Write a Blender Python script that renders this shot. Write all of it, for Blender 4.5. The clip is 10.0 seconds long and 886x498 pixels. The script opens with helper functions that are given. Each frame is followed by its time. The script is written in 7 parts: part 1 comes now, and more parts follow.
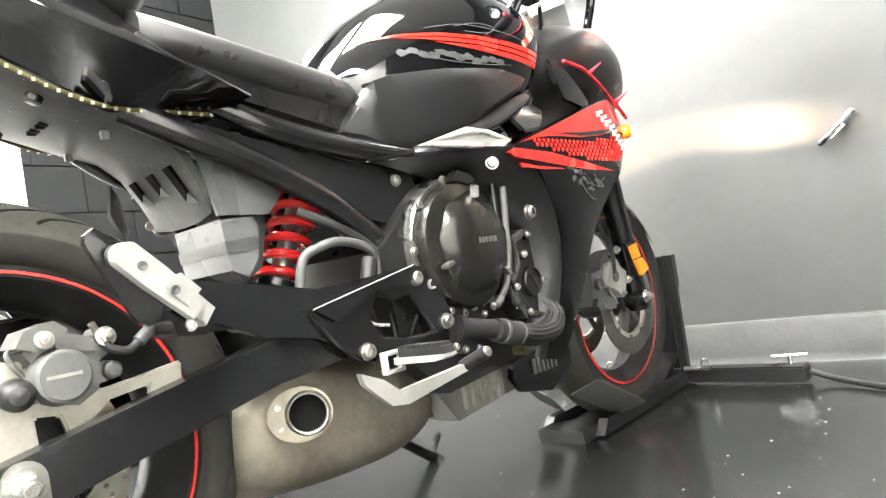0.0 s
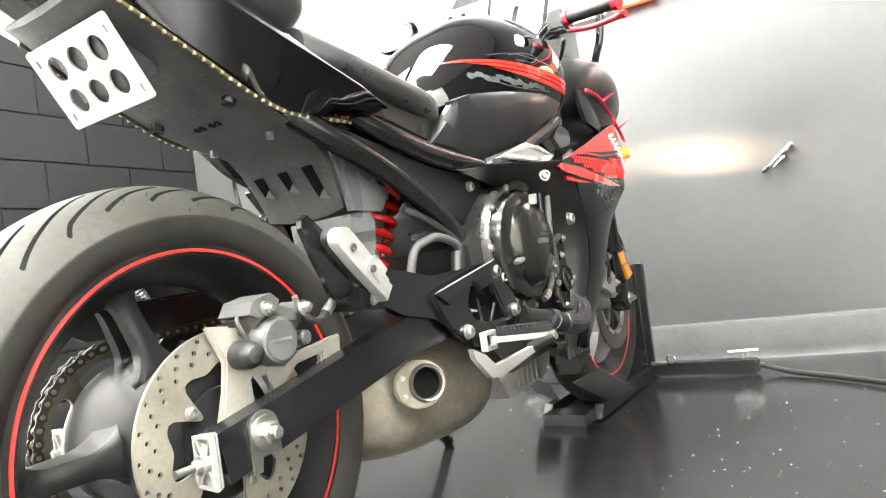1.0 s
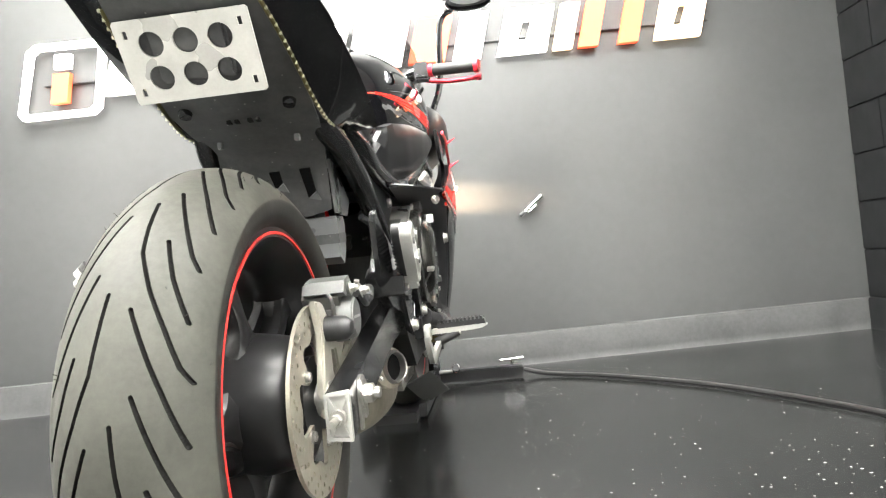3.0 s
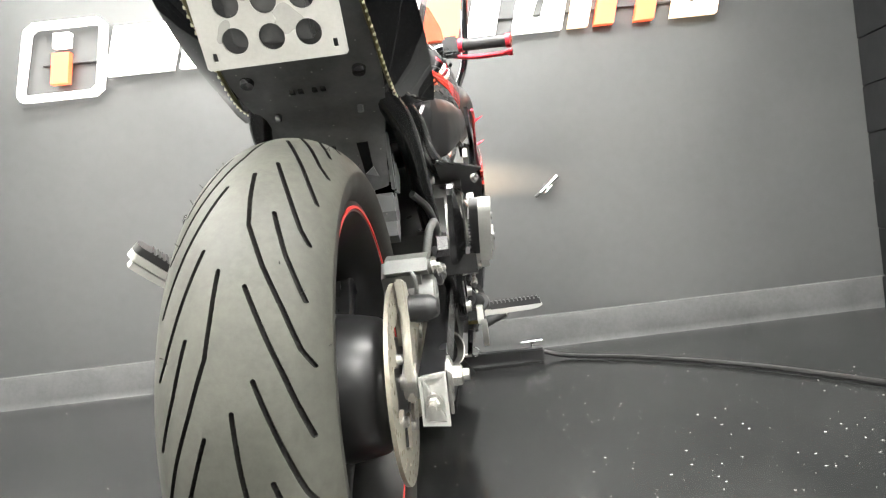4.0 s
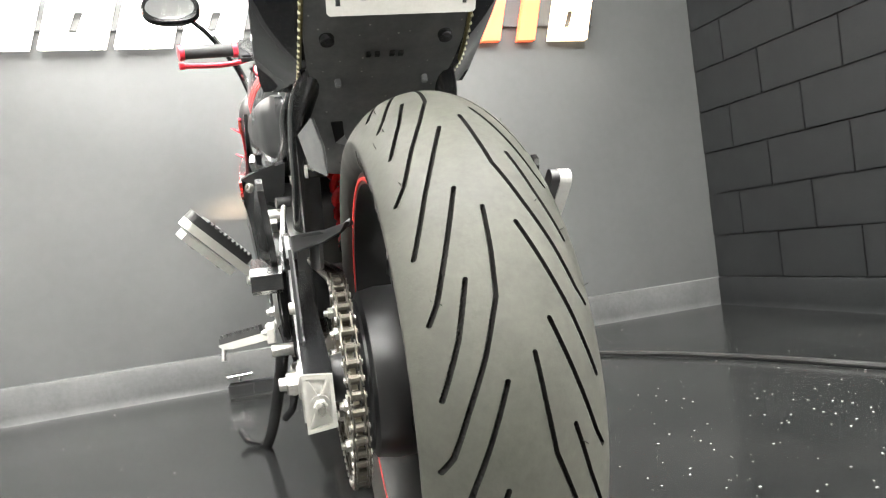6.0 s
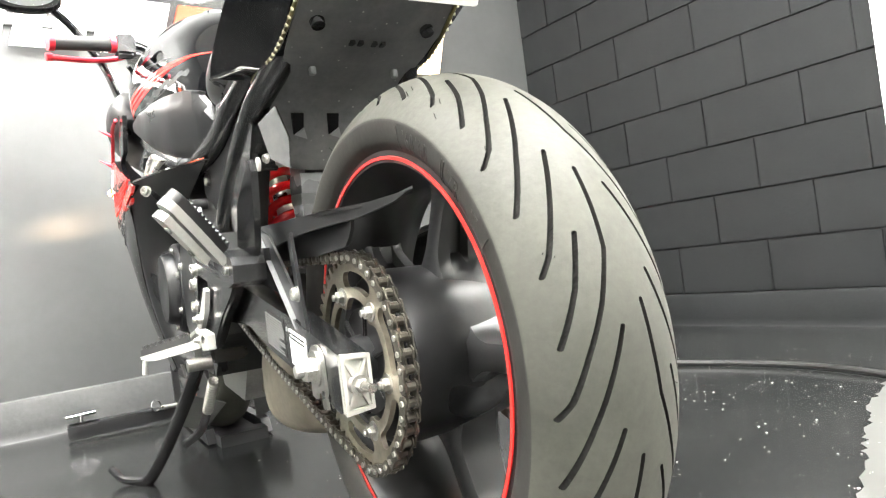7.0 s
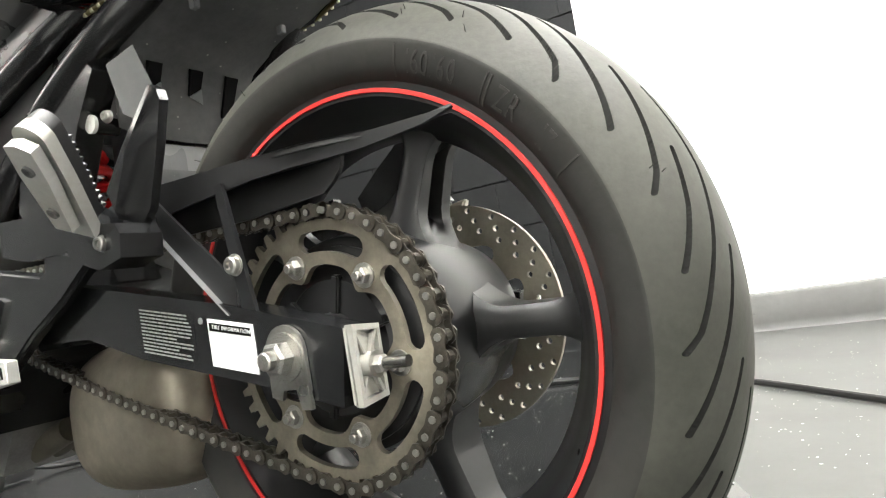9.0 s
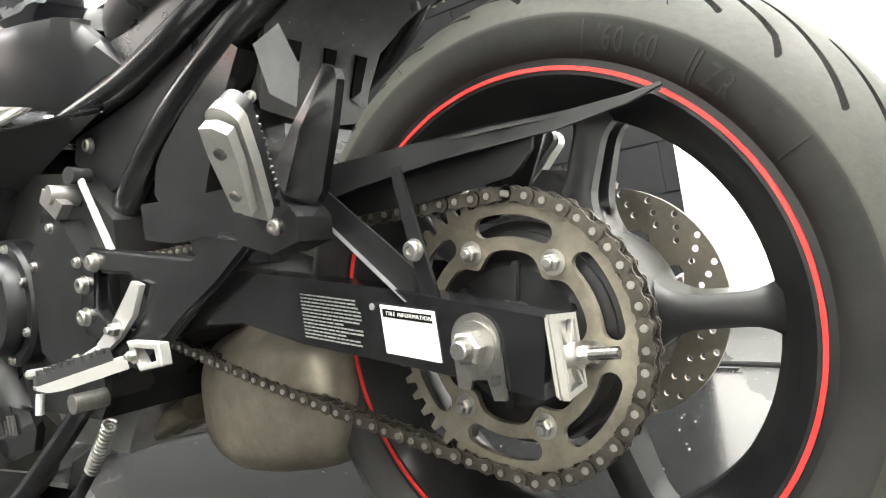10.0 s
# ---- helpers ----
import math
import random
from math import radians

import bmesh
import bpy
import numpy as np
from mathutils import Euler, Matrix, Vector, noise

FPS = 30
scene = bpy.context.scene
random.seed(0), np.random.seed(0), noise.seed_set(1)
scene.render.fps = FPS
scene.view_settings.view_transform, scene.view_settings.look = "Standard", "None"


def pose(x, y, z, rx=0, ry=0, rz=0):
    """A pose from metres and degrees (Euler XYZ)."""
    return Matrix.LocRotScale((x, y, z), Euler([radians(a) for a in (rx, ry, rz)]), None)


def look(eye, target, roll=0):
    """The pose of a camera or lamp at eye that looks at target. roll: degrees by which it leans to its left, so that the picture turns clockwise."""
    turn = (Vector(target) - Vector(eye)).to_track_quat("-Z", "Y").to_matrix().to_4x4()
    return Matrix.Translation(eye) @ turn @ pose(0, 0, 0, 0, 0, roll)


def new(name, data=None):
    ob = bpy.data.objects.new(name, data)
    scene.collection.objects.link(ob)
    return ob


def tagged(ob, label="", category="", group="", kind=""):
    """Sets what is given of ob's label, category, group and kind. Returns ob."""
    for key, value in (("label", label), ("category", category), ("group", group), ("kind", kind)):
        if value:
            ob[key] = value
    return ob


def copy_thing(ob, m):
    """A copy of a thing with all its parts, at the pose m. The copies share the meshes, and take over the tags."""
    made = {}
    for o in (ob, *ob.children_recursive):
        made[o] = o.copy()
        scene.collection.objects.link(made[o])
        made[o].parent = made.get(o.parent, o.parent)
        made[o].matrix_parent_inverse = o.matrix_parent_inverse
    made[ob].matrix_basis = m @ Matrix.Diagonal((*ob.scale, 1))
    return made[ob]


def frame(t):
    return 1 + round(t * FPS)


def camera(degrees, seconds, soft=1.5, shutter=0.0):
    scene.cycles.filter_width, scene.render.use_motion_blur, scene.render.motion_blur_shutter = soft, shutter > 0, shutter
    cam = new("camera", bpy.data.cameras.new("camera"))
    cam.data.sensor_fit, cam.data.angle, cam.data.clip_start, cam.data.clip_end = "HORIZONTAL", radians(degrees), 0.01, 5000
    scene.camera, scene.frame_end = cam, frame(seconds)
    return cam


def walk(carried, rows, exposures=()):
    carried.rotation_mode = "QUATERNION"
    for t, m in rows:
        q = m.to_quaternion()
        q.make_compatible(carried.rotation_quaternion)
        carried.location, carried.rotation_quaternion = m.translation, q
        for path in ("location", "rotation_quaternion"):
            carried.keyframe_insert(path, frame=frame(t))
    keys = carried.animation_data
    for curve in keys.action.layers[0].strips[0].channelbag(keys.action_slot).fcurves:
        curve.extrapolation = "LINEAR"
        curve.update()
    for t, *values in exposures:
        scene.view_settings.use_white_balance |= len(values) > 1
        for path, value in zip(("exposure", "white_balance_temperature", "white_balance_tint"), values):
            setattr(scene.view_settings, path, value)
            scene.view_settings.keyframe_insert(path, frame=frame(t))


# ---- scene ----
from mathutils.bvhtree import BVHTree

cam = camera(67.03, 10.0, soft=1.2)
PATH = [
    (0, (0.9087, -0.1962, 0.4551), (-0.4154, 1.3015, 0.5136), -9.41),
    (0.5, (0.8608, -0.3401, 0.4506), (-0.3307, 1.2649, 0.5161), -9.23),
    (1, (0.7628, -0.5125, 0.4694), (-0.3210, 1.1676, 0.5214), -8.22),
    (1.5, (0.6350, -0.6847, 0.4729), (-0.3113, 1.0769, 0.5081), -6.49),
    (2, (0.5343, -0.7840, 0.4727), (-0.1514, 1.0948, 0.4795), -5.82),
    (2.5, (0.4261, -0.8475, 0.4597), (0.1093, 1.1270, 0.4924), -5.45),
    (2.7, (0.3943, -0.8609, 0.4644), (0.1739, 1.1264, 0.5081), -5.26),
    (3.8, (0.2454, -0.8233, 0.4803), (0.1270, 1.1732, 0.4810), -6.51),
    (4, (0.2163, -0.8194, 0.4735), (0.1019, 1.1773, 0.4640), -6.48),
    (4.5, (0.1407, -0.8240, 0.4706), (0.1459, 1.1758, 0.4391), -6.36),
    (5, (0.0669, -0.8140, 0.4626), (0.1712, 1.1830, 0.4259), -6.50),
    (5.5, (-0.0174, -0.7884, 0.4579), (0.1884, 1.2008, 0.4295), -6.99),
    (5.7, (-0.0722, -0.7823, 0.4527), (0.2279, 1.1950, 0.4343), -6.91),
    (6.8, (-0.3643, -0.7148, 0.4204), (0.5404, 1.0685, 0.4539), -7.14),
    (7, (-0.3900, -0.6911, 0.4091), (0.6137, 1.0384, 0.4482), -7.19),
    (7.5, (-0.4322, -0.5919, 0.3895), (0.7935, 0.9876, 0.4402), -7.48),
    (8, (-0.4501, -0.4978, 0.4168), (1.0630, 0.8099, 0.4008), -7.65),
    (8.5, (-0.4688, -0.4407, 0.3702), (1.2061, 0.6395, 0.5376), -9.28),
    (9, (-0.5273, -0.3995, 0.3484), (1.1460, 0.6906, 0.4572), -9.49),
    (9.5, (-0.5715, -0.3424, 0.3604), (1.1260, 0.7132, 0.4247), -9.11),
    (10, (-0.5775, -0.2919, 0.3730), (1.0302, 0.8959, 0.4405), -8.92),
]
walk(cam, [(t, look(eye, target, roll)) for t, eye, target, roll in PATH], [(0, 0.55), (1.0, 0.45), (2.0, 0.15), (2.7, 0.05), (4.0, -0.2), (5.5, -0.25), (7.0, 0.4), (7.5, 0.28), (8.0, 0.03), (8.5, -0.33), (9.0, -0.48), (10, -0.2)])
V = Vector

# ---------------------------------------------------------------- geometry helpers


def finish(bm, name, materials, angle=35):
    bmesh.ops.recalc_face_normals(bm, faces=bm.faces[:])
    me = bpy.data.meshes.new(name)
    bm.to_mesh(me)
    bm.free()
    for m in materials if isinstance(materials, (list, tuple)) else [materials]:
        me.materials.append(m)
    me.polygons.foreach_set("use_smooth", [True] * len(me.polygons))
    me.set_sharp_from_angle(angle=radians(angle))
    return me


def part(name, bm, material, parent, label="", angle=35):
    ob = new(name, finish(bm, name, material, angle))
    while parent.parent and parent.parent.parent:
        parent = parent.parent
    ob.parent = parent
    if label:
        tagged(ob, label)
    return ob


def thing(name, label, category, group="", kind=""):
    return tagged(new(name), label, category, group, kind)


def structure(name, bm, material, label="", category=""):
    ob = tagged(new(name, finish(bm, name, material)), label, category, kind="structure")
    ob.matrix_world = ROOM
    return ob


def bevel(bm, width, segments=2, angle=0.5):
    edges = [e for e in bm.edges if len(e.link_faces) == 2 and e.calc_face_angle(0) > angle]
    bmesh.ops.bevel(bm, geom=edges, offset=width, segments=segments, affect="EDGES", clamp_overlap=True)
    return bm


def box(bm, a, b):
    made = bmesh.ops.create_cube(bm, size=1)["verts"]
    for v in made:
        v.co = V([(a[i] if v.co[i] < 0 else b[i]) for i in range(3)])
    return bm


def slab(a, b, w=0.003, seg=2):
    return bevel(box(bmesh.new(), a, b), w, seg) if w else box(bmesh.new(), a, b)


def place(axis, u, v, d):
    return {"x": V((d, u, v)), "y": V((u, d, v)), "z": V((u, v, d))}[axis]


def prism(bm, poly, d0, d1, axis="x"):
    """A polygon of (u, v), drawn out along an axis."""
    low = [bm.verts.new(place(axis, u, v, d0)) for u, v in poly]
    high = [bm.verts.new(place(axis, u, v, d1)) for u, v in poly]
    bm.faces.new(low)
    bm.faces.new(high[::-1])
    n = len(poly)
    for i in range(n):
        bm.faces.new((low[i], high[i], high[(i + 1) % n], low[(i + 1) % n]))
    return bm


def plate(poly, d0, d1, axis="x", w=0.003):
    return bevel(prism(bmesh.new(), poly, d0, d1, axis), w)


def pierced(outer, holes, d0, d1, axis="x"):
    """A flat plate with holes through it."""
    bm = bmesh.new()
    loops = []
    for loop in (outer, *holes):
        vs = [bm.verts.new(place(axis, u, v, d0)) for u, v in loop]
        loops += [bm.edges.new((vs[i], vs[(i + 1) % len(vs)])) for i in range(len(vs))]
    bmesh.ops.triangle_fill(bm, edges=loops, use_beauty=True)
    got = bmesh.ops.extrude_face_region(bm, geom=bm.faces[:])["geom"]
    shift = place(axis, 0, 0, d1 - d0)
    bmesh.ops.translate(bm, vec=shift, verts=[g for g in got if isinstance(g, bmesh.types.BMVert)])
    return bm


def arc(cu, cv, r, a0=0, a1=360, n=24, close=False):
    m = n if a1 - a0 >= 360 and not close else n + 1
    return [(cu + r * math.cos(radians(a0 + (a1 - a0) * i / n)), cv + r * math.sin(radians(a0 + (a1 - a0) * i / n))) for i in range(m)]


def aim(p, d):
    """Moves a thing made along +x from the origin to p, pointing along d."""
    return Matrix.Translation(p) @ V(d).to_track_quat("X", "Z").to_matrix().to_4x4()


def turned(bm, profile, m, seg=32, caps=True):
    """A profile of (along, radius) turned round the local x axis."""
    rings = []
    for along, r in profile:
        rings.append([bm.verts.new(m @ V((along, r * math.cos(2 * math.pi * k / seg), r * math.sin(2 * math.pi * k / seg)))) for k in range(seg)])
    for a, b in zip(rings, rings[1:]):
        for k in range(seg):
            bm.faces.new((a[k], b[k], b[(k + 1) % seg], a[(k + 1) % seg]))
    if caps:
        bm.faces.new(rings[0][::-1])
        bm.faces.new(rings[-1])
    return bm


def rod(bm, p, q, r, r2=None, seg=16):
    d = V(q) - V(p)
    return turned(bm, [(0, r), (d.length, r2 if r2 else r)], aim(p, d), seg)


def smooth_path(points, steps=8):
    pts = [V(p) for p in points]
    pts = [2 * pts[0] - pts[1]] + pts + [2 * pts[-1] - pts[-2]]
    out = []
    for i in range(1, len(pts) - 2):
        a, b, c, d = pts[i - 1 : i + 3]
        for k in range(steps):
            t = k / steps
            out.append(0.5 * (2 * b + (c - a) * t + (2 * a - 5 * b + 4 * c - d) * t * t + (3 * b - a - 3 * c + d) * t ** 3))
    return out + [pts[-2]]


def tube(bm, points, r, seg=12, steps=8):
    """A round tube along a smooth path."""
    path = smooth_path(points, steps) if steps else [V(p) for p in points]
    rings, side = [], None
    for i, p in enumerate(path):
        d = (path[min(i + 1, len(path) - 1)] - path[max(i - 1, 0)]).normalized()
        if side is None:
            side = d.cross(V((0.31, 0.52, 0.8))).normalized()
        side = (side - d * side.dot(d)).normalized()
        up = d.cross(side)
        rings.append([bm.verts.new(p + r * (math.cos(2 * math.pi * k / seg) * side + math.sin(2 * math.pi * k / seg) * up)) for k in range(seg)])
    for a, b in zip(rings, rings[1:]):
        for k in range(seg):
            bm.faces.new((a[k], b[k], b[(k + 1) % seg], a[(k + 1) % seg]))
    bm.faces.new(rings[0][::-1])
    bm.faces.new(rings[-1])
    return bm


def loft(bm, sections, n=40, power=2.6, steps=6):
    """A body along y through sections (y, half_width, bottom, top[, power])."""
    rows = smooth_path([V((s[0], s[1], s[2])) for s in sections], steps)
    tops = smooth_path([V((s[3], s[4] if len(s) > 4 else power, 0)) for s in sections], steps)
    rings = []
    for a, b in zip(rows, tops):
        y, hw, low, high, pw = a.x, a.y, a.z, b.x, b.y
        zc, h = (low + high) / 2, max((high - low) / 2, 0.001)
        ring = []
        for k in range(n):
            c, s = math.cos(2 * math.pi * k / n), math.sin(2 * math.pi * k / n)
            ring.append(bm.verts.new((hw * math.copysign(abs(c) ** (2 / pw), c), y, zc + h * math.copysign(abs(s) ** (2 / pw), s))))
        rings.append(ring)
    for a, b in zip(rings, rings[1:]):
        for k in range(n):
            bm.faces.new((a[k], b[k], b[(k + 1) % n], a[(k + 1) % n]))
    bm.faces.new(rings[0][::-1])
    bm.faces.new(rings[-1])
    return bm


def skin(poly, fx, thick, cuts=4, side=1, drop=0.0):
    """A curved panel: a polygon of (y, z) laid on the surface x = fx(y, z), with a thickness inwards."""
    bm = bmesh.new()
    vs = [bm.verts.new((0, y, z)) for y, z in poly]
    edges = [bm.edges.new((vs[i], vs[(i + 1) % len(vs)])) for i in range(len(vs))]
    bmesh.ops.triangle_fill(bm, edges=edges, use_beauty=True)
    bmesh.ops.subdivide_edges(bm, edges=bm.edges[:], cuts=cuts, use_grid_fill=True)
    for v in bm.verts:
        v.co.x = side * (fx(v.co.y, v.co.z) - (drop if v.is_boundary else 0.0))
    got = bmesh.ops.extrude_face_region(bm, geom=bm.faces[:])["geom"]
    bmesh.ops.translate(bm, vec=(-side * thick, 0, 0), verts=[g for g in got if isinstance(g, bmesh.types.BMVert)])
    return bm


BOLTS = {}


def bolt(parent, p, d, r, material, kind="cap"):
    """A bolt head: a socket cap or a hexagon with its washer."""
    key = (kind, material.name)
    if key not in BOLTS:
        bm = bmesh.new()
        one = Matrix.Identity(4)
        if kind == "hex":
            turned(bm, [(0, 1.45), (0.18, 1.45), (0.2, 1.2)], one, 18)
            turned(bm, [(0.18, 1.0), (0.95, 1.0), (1.1, 0.8)], one, 6)
            turned(bm, [(0.9, 0.55), (1.6, 0.55), (1.7, 0.45)], one, 10)
        else:
            turned(bm, [(0, 1.25), (0.12, 1.25), (0.14, 1.0), (0.75, 1.0), (0.95, 0.82), (0.95, 0.5), (0.5, 0.45)], one, 16)
        BOLTS[key] = finish(bm, "bolt", material)
    ob = new("bolt", BOLTS[key])
    ob.parent = parent
    ob.matrix_local = aim(p, d) @ Matrix.Scale(r, 4)
    return ob


def lettering(text, size, m, material, parent, name="lettering", label="", depth=0.0004, bend=None, squeeze=1.0):
    """Raised letters on the local xy plane of m; bend: the radius of the arc that they follow."""
    whole = bmesh.new()
    along = 0.0
    for ch in text:
        if ch == " ":
            along += size * 0.42
            continue
        curve = bpy.data.curves.new("letter", "FONT")
        curve.body, curve.size, curve.extrude = ch, size, depth
        ob = bpy.data.objects.new("letter", curve)
        me = bpy.data.meshes.new_from_object(ob)
        me.transform(Matrix.Diagonal((squeeze, 1, 1, 1)))
        if bend:
            spin = Matrix.Rotation(-along / bend, 4, "Z") @ Matrix.Translation((0, bend, 0))
        else:
            spin = Matrix.Translation((along, 0, 0))
        me.transform(spin)
        whole.from_mesh(me)
        width = max((v.co.x for v in bpy.data.meshes.new_from_object(ob).vertices), default=size * 0.5)
        along += width * squeeze + size * 0.12 * squeeze
        bpy.data.objects.remove(ob)
        bpy.data.curves.remove(curve)
    whole.transform(m)
    return part(name, whole, material, parent, label)



# ---------------------------------------------------------------- materials


def surface(name, colour, rough=0.5, metal=0.0, vary=0.15, scale=30.0, bump=0.05, coat=0.0, dirt=None, dirt_amount=0.4, dirt_scale=9.0, speck=0.0, spec=0.5, vec="Object"):
    """Colour with grain at two scales, dust or stains of a second colour, uneven gloss and fine relief."""
    m = bpy.data.materials.new(name)
    m.use_nodes = True
    n, link = m.node_tree.nodes, m.node_tree.links.new
    b = n["Principled BSDF"]
    b.inputs["Metallic"].default_value = metal
    b.inputs["Specular IOR Level"].default_value = spec
    if coat:
        b.inputs["Coat Weight"].default_value, b.inputs["Coat Roughness"].default_value = coat, 0.04
    at = n.new("ShaderNodeTexCoord").outputs[vec]

    def noise_at(sc, detail=4.0, rg=0.6):
        t = n.new("ShaderNodeTexNoise")
        t.inputs["Scale"].default_value, t.inputs["Detail"].default_value, t.inputs["Roughness"].default_value = sc, detail, rg
        link(at, t.inputs["Vector"])
        return t.outputs["Fac"]

    def spread(fac, lo, hi, a, c):
        r = n.new("ShaderNodeMapRange")
        r.inputs["From Min"].default_value, r.inputs["From Max"].default_value = lo, hi
        r.inputs["To Min"].default_value, r.inputs["To Max"].default_value = a, c
        link(fac, r.inputs["Value"])
        return r.outputs["Result"]

    fine, broad = noise_at(scale * 4), noise_at(scale * 0.25, 2)
    gain = n.new("ShaderNodeMath")
    gain.operation = "MULTIPLY"
    link(spread(fine, 0.3, 0.7, 1 - vary * 0.5, 1 + vary * 0.5), gain.inputs[0])
    link(spread(broad, 0.3, 0.7, 1 - vary, 1 + vary), gain.inputs[1])
    mix = n.new("ShaderNodeMix")
    mix.data_type, mix.blend_type = "RGBA", "MULTIPLY"
    mix.inputs["Factor"].default_value = 1.0
    mix.inputs[6].default_value = (*colour, 1)
    link(gain.outputs[0], mix.inputs[7])
    out = mix.outputs[2]
    if dirt:
        over = n.new("ShaderNodeMix")
        over.data_type = "RGBA"
        over.inputs[7].default_value = (*dirt, 1)
        link(out, over.inputs[6])
        link(spread(noise_at(dirt_scale, 8, 0.7), 0.42, 0.72, 0.0, dirt_amount), over.inputs["Factor"])
        out = over.outputs[2]
    if speck:
        vor = n.new("ShaderNodeTexVoronoi")
        vor.inputs["Scale"].default_value = speck
        link(at, vor.inputs["Vector"])
        dots = n.new("ShaderNodeMix")
        dots.data_type = "RGBA"
        dots.inputs[7].default_value = (0.45, 0.44, 0.4, 1)
        link(out, dots.inputs[6])
        link(spread(vor.outputs["Distance"], 0.1, 0.04, 0.0, 0.5), dots.inputs["Factor"])
        out = dots.outputs[2]
    link(out, b.inputs["Base Color"])
    link(spread(broad, 0.3, 0.7, max(rough * 0.8, 0.02), min(rough * 1.25, 1)), b.inputs["Roughness"])
    if bump:
        bp = n.new("ShaderNodeBump")
        bp.inputs["Strength"].default_value, bp.inputs["Distance"].default_value = bump, 0.002
        link(fine, bp.inputs["Height"])
        link(bp.outputs["Normal"], b.inputs["Normal"])
    return m


def glowing(name, colour, strength):
    m = bpy.data.materials.new(name)
    m.use_nodes = True
    b = m.node_tree.nodes["Principled BSDF"]
    b.inputs["Base Color"].default_value = (*colour, 1)
    b.inputs["Emission Color"].default_value = (*colour, 1)
    b.inputs["Emission Strength"].default_value = strength
    return m


PLASTIC = surface("black_plastic", (0.010, 0.0103, 0.011), 0.28, vary=0.25, scale=40, bump=0.08, dirt=(0.03, 0.03, 0.028), dirt_amount=0.12, dirt_scale=6)
UNDER = surface("dusty_black_plastic", (0.038, 0.0386, 0.0395), 0.36, vary=0.4, scale=25, bump=0.1, dirt=(0.11, 0.108, 0.102), dirt_amount=0.45, dirt_scale=14, speck=60)
SATIN = surface("satin_black_paint", (0.008, 0.008, 0.0084), 0.2, vary=0.2, scale=30, bump=0.03, dirt=(0.03, 0.03, 0.028), dirt_amount=0.04)
CAST = surface("black_cast_metal_paint", (0.0075, 0.0077, 0.0082), 0.22, vary=0.2, scale=30, bump=0.06, dirt=(0.03, 0.03, 0.028), dirt_amount=0.03, dirt_scale=5)
CURBDARK = surface("scuffed_charcoal_curb", (0.042, 0.0432, 0.043), 0.6, vary=0.2, scale=14, bump=0.2, dirt=(0.075, 0.075, 0.073), dirt_amount=0.5, dirt_scale=7)
GLOSS = surface("gloss_black_paint", (0.0025, 0.0025, 0.003), 0.05, vary=0.1, bump=0.0, coat=0.8, spec=0.5)
MATTE = surface("matte_grey_plastic", (0.008, 0.0082, 0.0088), 0.34, vary=0.06, bump=0.02, spec=0.3)
FAIRBLACK = surface("black_fairing_paint", (0.003, 0.003, 0.0034), 0.12, vary=0.1, bump=0.0, spec=0.32)
GREY = surface("grey_plastic", (0.075, 0.078, 0.08), 0.4, vary=0.2, bump=0.05, dirt=(0.17, 0.17, 0.16), dirt_amount=0.4)
# Panel grey; also puts in the sheen of the wing panel and main spar.
PANEL = surface("sheen_and_panel_grey", (0.036, 0.0372, 0.0384), 0.2, vary=0.12, bump=0.02, dirt=(0.1, 0.1, 0.095), dirt_amount=0.2)
MUDPANEL = surface("mid_grey_plastic", (0.105, 0.107, 0.109), 0.3, vary=0.08, bump=0.02, dirt=(0.18, 0.18, 0.17), dirt_amount=0.15)
PALE = surface("pale_cast_alloy", (0.33, 0.318, 0.28), 0.42, metal=0.35, vary=0.15, scale=50, bump=0.1, dirt=(0.3, 0.26, 0.18), dirt_amount=0.4)
GUARD = surface("dull_black_plastic", (0.009, 0.009, 0.0094), 0.3, vary=0.2, scale=30, bump=0.03, spec=0.42)
VINYL = surface("seat_vinyl", (0.036, 0.036, 0.0367), 0.32, vary=0.02, scale=120, bump=0.03)
TREAD = surface("worn_tread_rubber", (0.032, 0.0322, 0.0268), 0.6, vary=0.28, scale=30, bump=0.15, dirt=(0.050, 0.050, 0.042), dirt_amount=0.4, dirt_scale=11, spec=0.22)
# Rubber darkened further, so the shade inside grooves is put into the colour.
GROOVE_SHADE = surface("groove_shade_rubber", (0.010, 0.010, 0.0094), 0.8, vary=0.2, spec=0.05)
WALL_RUBBER = surface("sidewall_rubber", (0.0155, 0.0151, 0.0138), 0.62, vary=0.25, scale=30, bump=0.12, dirt=(0.026, 0.024, 0.020), dirt_amount=0.5, spec=0.22)
LETTER = surface("letter_rubber", (0.024, 0.0233, 0.021), 0.6, vary=0.3, spec=0.28)
PEGRUB = surface("peg_rubber", (0.010, 0.010, 0.0105), 0.5, vary=0.2, bump=0.15, dirt=(0.028, 0.028, 0.026), dirt_amount=0.35)
RIM = surface("black_wheel_paint", (0.008, 0.008, 0.0084), 0.33, vary=0.3, scale=20, bump=0.03, dirt=(0.03, 0.03, 0.029), dirt_amount=0.25, dirt_scale=7, spec=0.32)
RED = surface("red_paint", (0.62, 0.018, 0.012), 0.25, vary=0.06, bump=0.0, coat=0.6)
STRIPE = surface("red_reflective_tape", (0.5, 0.022, 0.018), 0.4, vary=0.08, bump=0.0)
SPRING = surface("red_spring_enamel", (0.55, 0.012, 0.012), 0.22, vary=0.1, bump=0.0, coat=0.5)
ANOD = surface("red_anodised", (0.65, 0.03, 0.05), 0.3, metal=0.5, vary=0.1, bump=0.0)
